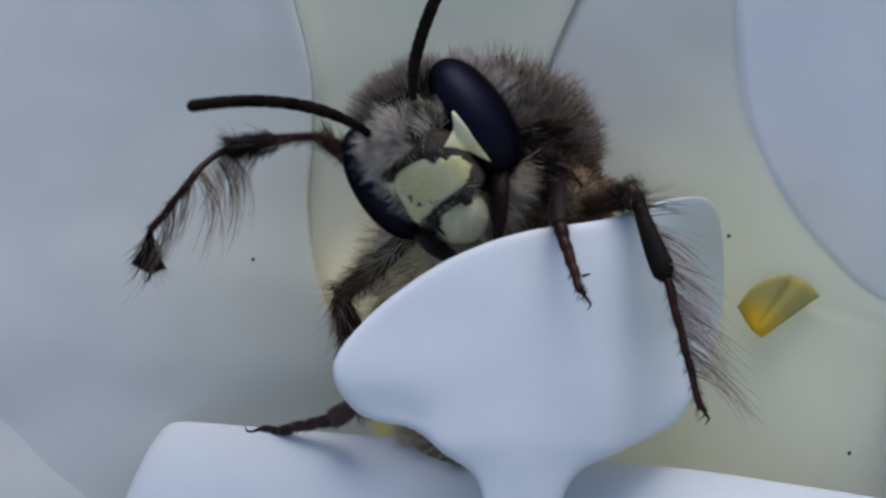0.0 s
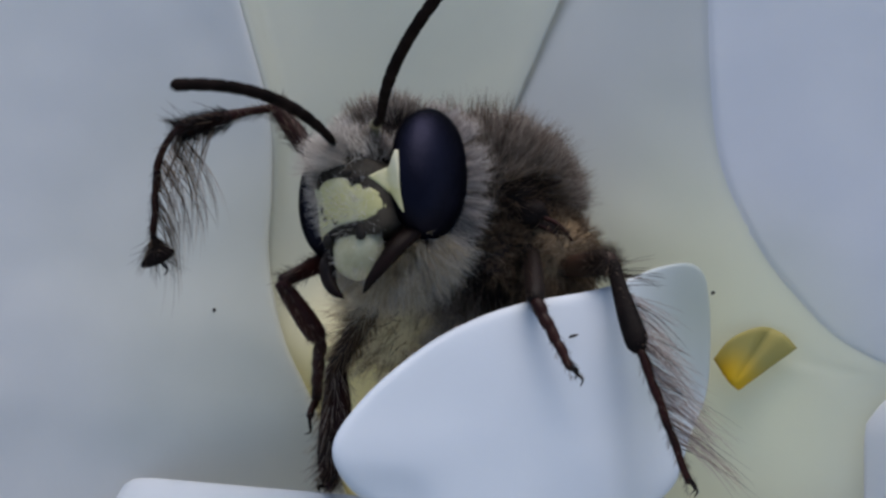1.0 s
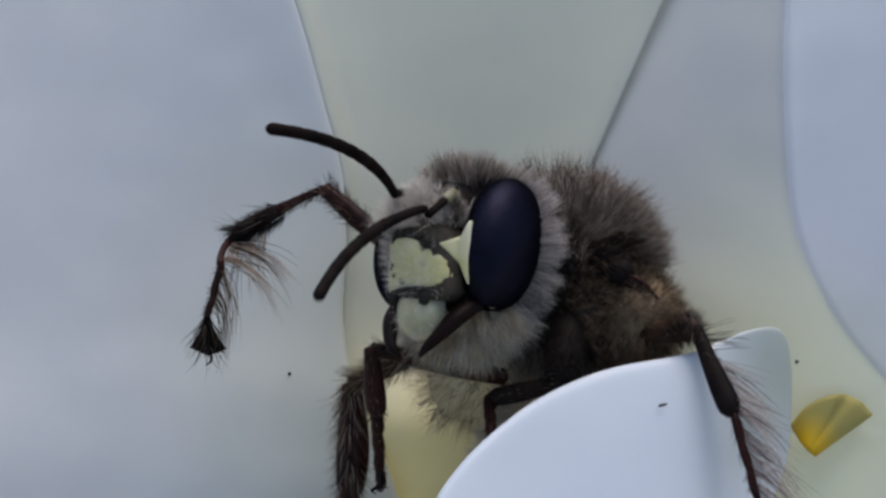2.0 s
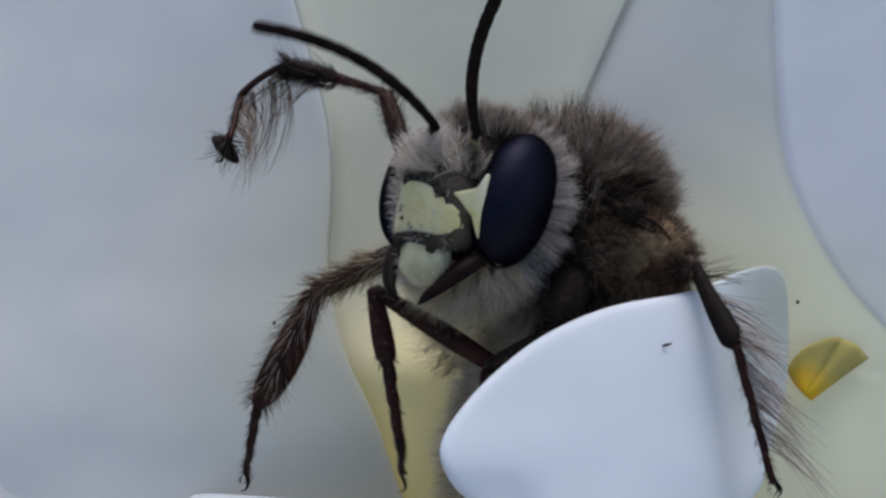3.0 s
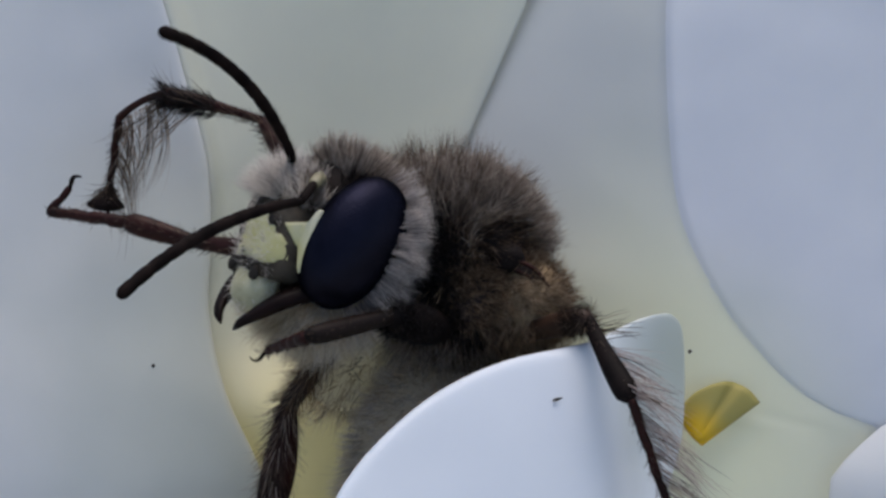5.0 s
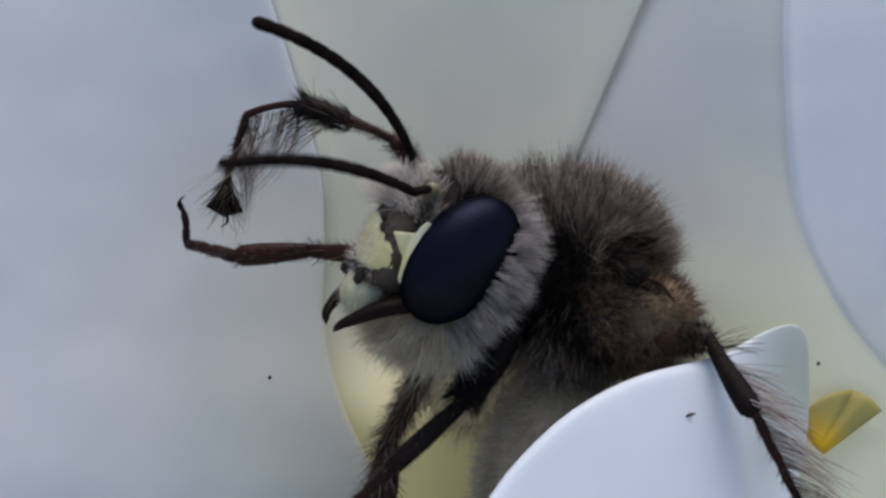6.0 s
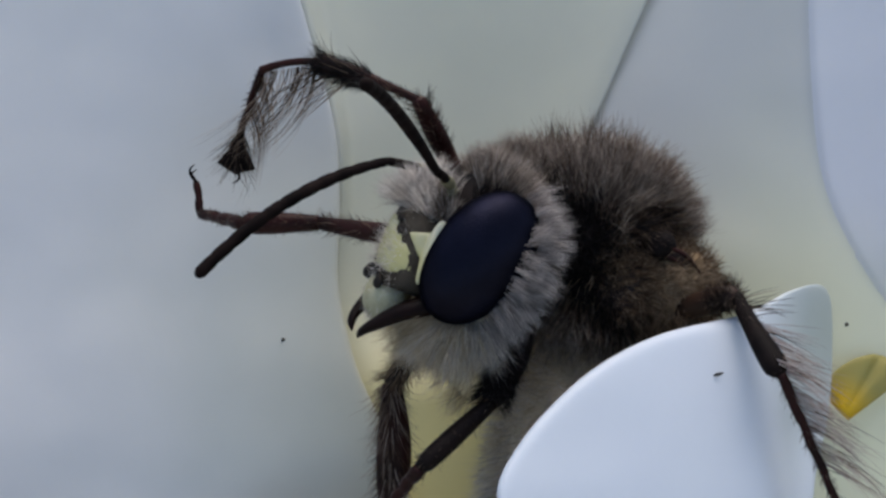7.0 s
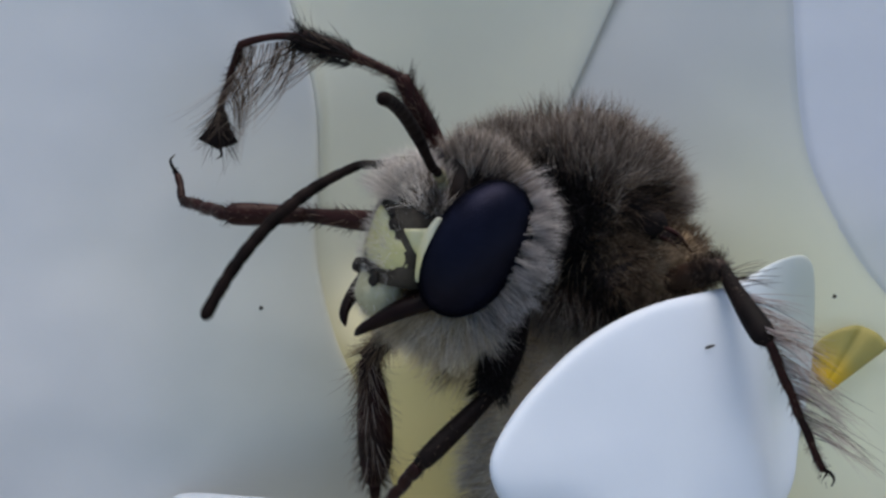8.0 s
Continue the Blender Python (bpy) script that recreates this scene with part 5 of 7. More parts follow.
    walk(fore_femur, limb([(0,-1.93,-1.6,-4.29,-2.83,-2.82,-5.79), (0.5,-1.15,-1.6,-2.81,-2.99,-2,-3.81), (0.8,-1.94,-1.6,-2.07,-4,-1.98,-2.45),
        (1,-2.95,-1.6,-.88,-4.33,-3.04,-1.64), (1.2,-3.3,-1.6,-.96,-4.78,-3.13,-1.12), (1.3,-3.27,-1.6,-.62,-5.06,-2.72,-.97), (1.4,-3.3,-1.6,-.46,-5.14,-2.68,-.56),
        (1.5,-2.35,-1.6,-2.27,-4.18,-2.55,-1.71), (1.7,-2.57,-1.6,-1.93,-4.38,-2.61,-1.42), (1.95,-2.49,-1.6,-2.22,-4.41,-2.42,-1.76),
        (2.25,-2.4,-1.6,-2.55,-4.42,-2.18,-2.18), (2.55,-2.31,-1.6,-2.89,-4.4,-1.93,-2.6), (2.8,-2.23,-1.6,-3.18,-4.35,-1.74,-2.95),
        (3,-2.83,-1.6,-2.97,-4.63,-1.7,-1.83), (3.2,-3.79,-1.6,-.82,-4.97,-3.06,-1.84), (3.5,-3.69,-1.6,-.18,-5.37,-.66,0.75), (4,-3.64,-1.6,-.25,-5.42,-.89,0.7),
        (4.1,-3.63,-1.6,-.24,-5.51,-.87,0.46), (4.2,-3.62,-1.6,-.23,-5.57,-.86,0.21), (4.45,-3.73,-1.6,-.14,-5.66,-.78,0.24), (4.7,-3.83,-1.6,-.04,-5.74,-.7,0.26),
        (4.95,-3.94,-1.6,0.05,-5.82,-.62,0.29), (5.3,-4.08,-1.6,0.18,-5.91,-.52,0.32), (5.5,-4.09,-1.6,0.25,-5.91,-.51,0.48), (5.7,-3.89,-1.6,0.08,-5.72,-.52,0.26),
        (5.8,-3.98,-1.6,0.17,-5.82,-.53,0.33), (5.9,-4.07,-1.6,0.27,-5.92,-.53,0.41), (6,-4.17,-1.6,0.36,-6.01,-.54,0.48), (6.3,-4.31,-1.6,0.31,-6.14,-.53,0.49),
        (6.5,-4.4,-1.6,0.27,-6.23,-.52,0.49), (6.7,-4.39,-1.6,0.21,-6.21,-.51,0.46), (6.8,-4.38,-1.6,0.18,-6.2,-.51,0.44), (7,-4.37,-1.6,0.12,-6.18,-.5,0.41),
        (7.5,-4.36,-1.6,-.02,-6.18,-.5,0.17), (8,-4.41,-1.6,-.07,-6.2,-.44,0.06)]))
    walk(fore_tibia, limb([(0,-2.83,-2.82,-5.79,-3.76,-1.43,-6.24), (0.5,-2.99,-2,-3.81,-3.65,-1.57,-5.35), (0.8,-4,-1.98,-2.45,-4.75,-1.51,-3.94),
        (1,-4.33,-3.04,-1.64,-3.54,-2.3,-2.99), (1.2,-4.78,-3.13,-1.12,-5.38,-1.77,-2.02), (1.3,-5.06,-2.72,-.97,-6.13,-1.43,-1.37),
        (1.4,-5.14,-2.68,-.56,-6.33,-1.44,-.79), (1.5,-4.18,-2.55,-1.71,-4.77,-1.81,-3.16), (1.7,-4.38,-2.61,-1.42,-4.56,-1.66,-2.85),
        (1.95,-4.41,-2.42,-1.76,-4.4,-1.66,-3.31), (2.25,-4.42,-2.18,-2.18,-4.18,-1.7,-3.82), (2.55,-4.4,-1.93,-2.6,-3.98,-1.76,-4.27),
        (2.8,-4.35,-1.74,-2.95,-3.82,-1.8,-4.59), (3,-4.63,-1.7,-1.83,-4.31,-1.75,-3.53), (3.2,-4.97,-3.06,-1.84,-4.88,-1.71,-2.92),
        (3.5,-5.37,-.66,0.75,-6.96,-.16,1.17), (4,-5.42,-.89,0.7,-6.73,0,1.39), (4.1,-5.51,-.87,0.46,-6.76,0,1.29), (4.2,-5.57,-.86,0.21,-6.75,-.04,1.17),
        (4.45,-5.66,-.78,0.24,-6.99,-.04,1.06), (4.7,-5.74,-.7,0.26,-7.2,-.06,0.93), (4.95,-5.82,-.62,0.29,-7.38,-.09,0.79), (5.3,-5.91,-.52,0.32,-7.57,-.13,0.61),
        (5.5,-5.91,-.51,0.48,-7.6,-.15,0.61), (5.7,-5.72,-.52,0.26,-7.41,-.13,0.29), (5.8,-5.82,-.53,0.33,-7.5,-.11,0.31), (5.9,-5.92,-.53,0.41,-7.59,-.1,0.33),
        (6,-6.01,-.54,0.48,-7.68,-.09,0.35), (6.3,-6.14,-.53,0.49,-7.8,-.08,0.62), (6.5,-6.23,-.52,0.49,-7.86,-.08,0.82), (6.7,-6.21,-.51,0.46,-7.88,-.11,0.65),
        (6.8,-6.2,-.51,0.44,-7.88,-.12,0.56), (7,-6.18,-.5,0.41,-7.87,-.14,0.4), (7.5,-6.18,-.5,0.17,-7.87,-.15,0.12), (8,-6.2,-.44,0.06,-7.91,-.25,0.07)]))
    walk(fore_tarsus, limb([(0,-3.76,-1.43,-6.24,-5.35,-0.14,-6.6), (0.5,-3.65,-1.57,-5.35,-5.28,-0.74,-6.34), (0.8,-4.75,-1.51,-3.94,-5.68,-0.25,-5.29),
        (1,-3.54,-2.3,-2.99,-3.86,-0.85,-4.43), (1.2,-5.38,-1.77,-2.02,-6.85,-0.9,-3.19), (1.3,-6.13,-1.43,-1.37,-7.98,-0.75,-2.02),
        (1.4,-6.33,-1.44,-0.79,-8.18,-0.67,-1.33), (1.5,-4.77,-1.81,-3.16,-5.03,-0.66,-4.87), (1.7,-4.56,-1.66,-2.85,-4.89,-0.59,-4.6),
        (1.95,-4.4,-1.66,-3.31,-4.47,-0.61,-5.11), (2.25,-4.18,-1.7,-3.82,-3.99,-0.68,-5.63), (2.55,-3.98,-1.76,-4.27,-3.57,-0.8,-6.06),
        (2.8,-3.82,-1.8,-4.59,-3.27,-0.9,-6.38), (3,-4.31,-1.75,-3.53,-3.98,-1.85,-5.57), (3.2,-4.88,-1.71,-2.92,-5.54,-0.51,-4.48),
        (3.5,-6.96,-0.16,1.17,-8.85,0.71,1.1), (4,-6.73,0,1.39,-7.98,1.62,1.76), (4.1,-6.76,0,1.29,-8.24,1.43,1.57), (4.2,-6.75,-0.04,1.17,-8.52,1,1.51),
        (4.45,-6.99,-0.04,1.06,-9.05,0.1,1.28), (4.7,-7.2,-0.06,0.93,-9.23,0.32,1.15), (4.95,-7.38,-0.09,0.79,-9.34,0.55,1.02),
        (5.3,-7.57,-0.13,0.61,-8.77,1.55,0.85), (5.5,-7.6,-0.15,0.61,-8.77,1.56,0.78), (5.7,-7.41,-0.13,0.29,-8.52,1.62,0.51),
        (5.8,-7.5,-0.11,0.31,-8.46,1.72,0.54), (5.9,-7.59,-0.1,0.33,-8.64,1.68,0.59), (6,-7.68,-0.09,0.35,-8.88,1.59,0.59),
        (6.3,-7.8,-0.08,0.62,-8.61,1.82,0.87), (6.5,-7.86,-0.08,0.82,-8.83,1.76,0.77), (6.7,-7.88,-0.11,0.65,-8.75,1.77,0.86),
        (6.8,-7.88,-0.12,0.56,-8.69,1.78,0.81), (7,-7.87,-0.14,0.4,-8.89,1.66,0.59), (7.5,-7.87,-0.15,0.12,-8.83,1.65,0.53),
        (8,-7.91,-0.25,0.07,-8.87,1.58,0.3)]))
    walk(fore_claw, limb([(0,-5.35,-0.14,-6.6,-6.18,0.53,-6.56), (0.5,-5.28,-0.74,-6.34,-6.04,-0.04,-6.61), (0.8,-5.68,-0.25,-5.29,-6.3,0.42,-5.86),
        (1,-3.86,-0.85,-4.43,-3.94,-1.78,-4.95), (1.2,-6.85,-0.9,-3.19,-7.51,-0.18,-3.63), (1.3,-7.98,-0.75,-2.02,-8.44,0.19,-2.24),
        (1.4,-8.18,-0.67,-1.33,-8.63,0.26,-1.58), (1.5,-5.03,-0.66,-4.87,-4.8,-1.71,-4.91), (1.7,-4.89,-0.59,-4.6,-4.69,-1.61,-4.36),
        (1.95,-4.47,-0.61,-5.11,-4.35,-1.65,-4.88), (2.25,-3.99,-0.68,-5.63,-3.94,-1.75,-5.51), (2.55,-3.57,-0.8,-6.06,-3.53,-1.86,-6.18),
        (2.8,-3.27,-0.9,-6.38,-3.18,-1.89,-6.79), (3,-3.98,-1.85,-5.57,-4.02,-1.08,-6.32), (3.2,-5.54,-0.51,-4.48,-5.48,-1.56,-4.63),
        (3.5,-8.85,0.71,1.1,-8.74,-0.25,0.64), (4,-7.98,1.62,1.76,-8.31,0.63,1.55), (4.1,-8.24,1.43,1.57,-8.25,0.4,1.28),
        (4.2,-8.52,1,1.51,-8.44,0.03,1.07), (4.45,-9.05,0.1,1.28,-8.44,0.96,1.45), (4.7,-9.23,0.32,1.15,-8.45,0.92,1.59),
        (4.95,-9.34,0.55,1.02,-8.55,0.82,1.7), (5.3,-8.77,1.55,0.85,-8.76,0.96,1.74), (5.5,-8.77,1.56,0.78,-8.83,1.44,1.85),
        (5.7,-8.52,1.62,0.51,-8.63,1.13,1.45), (5.8,-8.46,1.72,0.54,-8.51,1.14,1.44), (5.9,-8.64,1.68,0.59,-8.78,1.17,1.52),
        (6,-8.88,1.59,0.59,-8.95,1.51,1.66), (6.3,-8.61,1.82,0.87,-8.82,1.74,1.91), (6.5,-8.83,1.76,0.77,-8.93,1.72,1.83),
        (6.7,-8.75,1.77,0.86,-8.96,2.06,1.86), (6.8,-8.69,1.78,0.81,-8.91,1.99,1.83), (7,-8.89,1.66,0.59,-9.02,1.89,1.63),
        (7.5,-8.83,1.65,0.53,-9.05,1.94,1.53), (8,-8.87,1.58,0.3,-9.03,2.21,1.15)]))
    walk(hairy_femur, limb([(0,-2.39,-.8,-2.14,-3.94,-.04,-3.33), (0.5,-2.29,-.8,-1.9,-3.89,-.15,-3.08), (0.8,-2.35,-.8,-1.92,-3.63,-.23,-3.48),
        (1,-2.39,-.8,-1.94,-3.47,-.28,-3.65), (1.2,-2.61,-.8,-2.16,-4.01,-.21,-3.59), (1.3,-2.59,-.8,-2.28,-4.16,-.17,-3.51), (1.4,-2.58,-.8,-2.4,-4.3,-.14,-3.38),
        (1.5,-2.57,-.8,-2.52,-4.42,-.11,-3.21), (1.7,-2.91,-.8,-2.11,-4.65,-.18,-3.09), (1.95,-3.18,-.85,-1.89,-5,-.45,-2.84),
        (2.25,-3.51,-.9,-1.63,-5.38,-.75,-2.54), (2.55,-3.83,-.95,-1.37,-5.74,-1,-2.23), (2.8,-4.1,-1,-1.15,-6.01,-1.19,-1.98), (3,-4.16,-1,-1.01,-6.05,-1.17,-1.91),
        (3.2,-4.21,-1,-.88,-6.07,-1.18,-1.82), (3.5,-2.94,-1,-2.11,-4.4,-.58,-3.55), (4,-2.17,-1,-2.83,-3.64,-.52,-4.24), (4.1,-2.07,-1,-2.62,-3.62,-.48,-3.92),
        (4.2,-1.96,-1,-2.42,-3.61,-.44,-3.58), (4.45,-2.14,-1,-2.24,-3.66,-.43,-3.56), (4.7,-2.31,-1,-2.06,-3.69,-.44,-3.52), (4.95,-2.48,-1,-1.88,-3.71,-.44,-3.47),
        (5.3,-2.72,-1,-1.63,-3.74,-.46,-3.37), (5.5,-2.84,-1,-1.54,-3.74,-.48,-3.36), (5.7,-3,-1,-2.11,-3.8,-.37,-3.94), (5.8,-3.1,-1,-2.08,-3.94,-.39,-3.9),
        (5.9,-3.19,-1,-2.05,-4.07,-.4,-3.86), (6,-3.29,-1,-2.03,-4.2,-.42,-3.82), (6.3,-3.27,-1,-1.88,-4.08,-.41,-3.72), (6.5,-3.26,-1,-1.78,-3.99,-.41,-3.65),
        (6.7,-3.35,-1,-1.67,-4.21,-.38,-3.48), (6.8,-3.4,-1,-1.62,-4.33,-.37,-3.39), (7,-3.49,-1,-1.52,-4.56,-.35,-3.2), (7.5,-3.47,-1,-1.51,-4.6,-.35,-3.15),
        (8,-3.62,-1,-1.51,-4.78,-.37,-3.13)]))
    walk(hairy_tibia, limb([(0,-3.94,-.04,-3.33,-3.17,0.2,-6.23), (0.5,-3.89,-.15,-3.08,-3.77,0.35,-6.05), (0.8,-3.63,-.23,-3.48,-3.79,0.38,-6.42),
        (1,-3.47,-.28,-3.65,-3.74,0.35,-6.59), (1.2,-4.01,-.21,-3.59,-3.29,0.33,-6.47), (1.3,-4.16,-.17,-3.51,-3.39,0.28,-6.39),
        (1.4,-4.3,-.14,-3.38,-3.52,0.23,-6.27), (1.5,-4.42,-.11,-3.21,-3.69,0.19,-6.12), (1.7,-4.65,-.18,-3.09,-4.16,0.2,-6.04), (1.95,-5,-.45,-2.84,-5,0.14,-5.79),
        (2.25,-5.38,-.75,-2.54,-5.89,0,-5.41), (2.55,-5.74,-1,-2.23,-6.65,-.2,-4.98), (2.8,-6.01,-1.19,-1.98,-7.2,-.38,-4.62), (3,-6.05,-1.17,-1.91,-7.4,-.83,-4.58),
        (3.2,-6.07,-1.18,-1.82,-7.42,-1.06,-4.51), (3.5,-4.4,-.58,-3.55,-5.68,0.26,-6.14), (4,-3.64,-.52,-4.24,-4.55,-.65,-7.1),
        (4.1,-3.62,-.48,-3.92,-4.2,-.17,-6.86), (4.2,-3.61,-.44,-3.58,-3.78,0.34,-6.49), (4.45,-3.66,-.43,-3.56,-3.93,0.36,-6.45),
        (4.7,-3.69,-.44,-3.52,-4.08,0.38,-6.4), (4.95,-3.71,-.44,-3.47,-4.23,0.4,-6.32), (5.3,-3.74,-.46,-3.37,-4.45,0.41,-6.17),
        (5.5,-3.74,-.48,-3.36,-4.54,0.4,-6.13), (5.7,-3.8,-.37,-3.94,-4.31,0.5,-6.77), (5.8,-3.94,-.39,-3.9,-4.47,0.53,-6.72),
        (5.9,-4.07,-.4,-3.86,-4.62,0.56,-6.65), (6,-4.2,-.42,-3.82,-4.79,0.6,-6.59), (6.3,-4.08,-.41,-3.72,-4.78,0.58,-6.47),
        (6.5,-3.99,-.41,-3.65,-4.77,0.58,-6.38), (6.7,-4.21,-.38,-3.48,-4.7,0.55,-6.3), (6.8,-4.33,-.37,-3.39,-4.66,0.53,-6.24),
        (7,-4.56,-.35,-3.2,-4.59,0.48,-6.09), (7.5,-4.6,-.35,-3.15,-4.56,0.44,-6.06), (8,-4.78,-.37,-3.13,-4.59,0.42,-6.03)]))
    walk(hairy_tarsus, limb([(0,-3.17,0.2,-6.23,-3.25,-1.28,-5.03), (0.5,-3.77,0.35,-6.05,-3.18,-1.12,-5.01), (0.8,-3.79,0.38,-6.42,-3.3,-1.34,-5.76),
        (1,-3.74,0.35,-6.59,-3.45,-1.52,-6.39), (1.2,-3.29,0.33,-6.47,-3.77,-1.49,-6.72), (1.3,-3.39,0.28,-6.39,-3.86,-1.56,-6.47),
        (1.4,-3.52,0.23,-6.27,-3.92,-1.63,-6.23), (1.5,-3.69,0.19,-6.12,-3.9,-1.7,-6.02), (1.7,-4.16,0.2,-6.04,-4.07,-1.67,-6.37),
        (1.95,-5,0.14,-5.79,-4.83,-1.4,-6.89), (2.25,-5.89,0,-5.41,-5.87,-.78,-7.15), (2.55,-6.65,-.2,-4.98,-6.88,-.37,-6.87), (2.8,-7.2,-.38,-4.62,-7.6,-.26,-6.48),
        (3,-7.4,-.83,-4.58,-7.75,-.32,-6.37), (3.2,-7.42,-1.06,-4.51,-7.75,-.4,-6.26), (3.5,-5.68,0.26,-6.14,-6.89,0.13,-7.61), (4,-4.55,-.65,-7.1,-4.92,0.41,-8.64),
        (4.1,-4.2,-.17,-6.86,-4.5,0.86,-8.43), (4.2,-3.78,0.34,-6.49,-4.05,1.22,-8.15), (4.45,-3.93,0.36,-6.45,-4.2,1.25,-8.11),
        (4.7,-4.08,0.38,-6.4,-4.34,1.29,-8.05), (4.95,-4.23,0.4,-6.32,-4.48,1.3,-7.97), (5.3,-4.45,0.41,-6.17,-4.66,1.31,-7.83),
        (5.5,-4.54,0.4,-6.13,-4.75,1.3,-7.79), (5.7,-4.31,0.5,-6.77,-4.55,1.49,-8.38), (5.8,-4.47,0.53,-6.72,-4.69,1.56,-8.3),
        (5.9,-4.62,0.56,-6.65,-4.83,1.63,-8.21), (6,-4.79,0.6,-6.59,-4.97,1.7,-8.13), (6.3,-4.78,0.58,-6.47,-4.66,1.7,-8), (6.5,-4.77,0.58,-6.38,-4.46,1.68,-7.9),
        (6.7,-4.7,0.55,-6.3,-4.44,1.71,-7.79), (6.8,-4.66,0.53,-6.24,-4.43,1.7,-7.72), (7,-4.59,0.48,-6.09,-4.4,1.65,-7.58), (7.5,-4.56,0.44,-6.06,-4.36,1.57,-7.58),
        (8,-4.59,0.42,-6.03,-4.38,1.51,-7.57)]))
    walk(smooth_femur, limb([(0,0.37,-1,-1.06,1.67,-1.81,-.66), (0.5,0.3,-1,-1.35,1.51,-1.89,-.88), (0.8,0.13,-1,-1.38,1.39,-1.85,-.93),
        (1,0.02,-1,-1.4,1.3,-1.82,-.96), (1.2,-.04,-1,-1.48,1.29,-1.8,-1.19), (1.3,0.05,-1,-1.42,1.34,-1.88,-1.24), (1.4,0.13,-1,-1.37,1.38,-1.96,-1.32),
        (1.5,0.14,-1,-1.26,1.23,-1.76,-.41), (1.7,0.11,-2.2,-1.35,0.17,-3.32,-2.46), (1.95,0.08,-2.2,-1.47,0.04,-3.34,-2.56),
        (2.25,0.04,-2.2,-1.61,-.13,-3.35,-2.67), (2.55,0,-2.2,-1.75,-.3,-3.36,-2.77), (2.8,-.03,-2.2,-1.87,-.44,-3.36,-2.85), (3,-.12,-2.2,-1.8,-.54,-3.36,-2.78),
        (3.2,-.31,-2.2,-1.88,-.82,-3.42,-2.74), (3.5,-.36,-2.2,-2.23,-1.01,-3.48,-2.87), (4,0.21,-2,-1.85,-1.14,-2.14,-2.67),
        (4.1,-.11,-2.1,-1.93,-1.25,-2.68,-2.85), (4.2,-.43,-2.2,-2.01,-1.14,-3.26,-2.93), (4.45,-.46,-2.2,-1.88,-1.27,-3.43,-2.46),
        (4.7,-.5,-2.2,-1.75,-1.34,-3.52,-1.94), (4.95,-.53,-2.2,-1.62,-1.37,-3.53,-1.44), (5.3,-.58,-2.2,-1.43,-1.35,-3.46,-.87),
        (5.5,-1.61,-2.2,-1.97,-2.53,-3.31,-2.59), (5.7,-1.65,-2.2,-1.78,-.57,-2.82,-.82), (5.8,-1.61,-2.2,-1.81,-1.18,-3.43,-.92),
        (5.9,-1.56,-2.2,-1.85,-1.94,-3.63,-1.31), (6,-1.8,-1.8,-1.6,-2.62,-2.23,-2.88), (6.3,-1.84,-1.8,-1.66,-2.6,-2.32,-2.94),
        (6.5,-1.86,-1.8,-1.7,-2.58,-2.39,-2.98), (6.7,-1.89,-1.8,-1.86,-2.54,-2.43,-3.15), (6.8,-1.9,-1.8,-1.94,-2.52,-2.45,-3.24),
        (7,-1.93,-1.8,-2.1,-2.47,-2.48,-3.41), (7.5,-1.87,-1.8,-2.34,-2.42,-2.5,-3.64), (8,-1.85,-1.8,-2.37,-2.35,-2.43,-3.73)]))
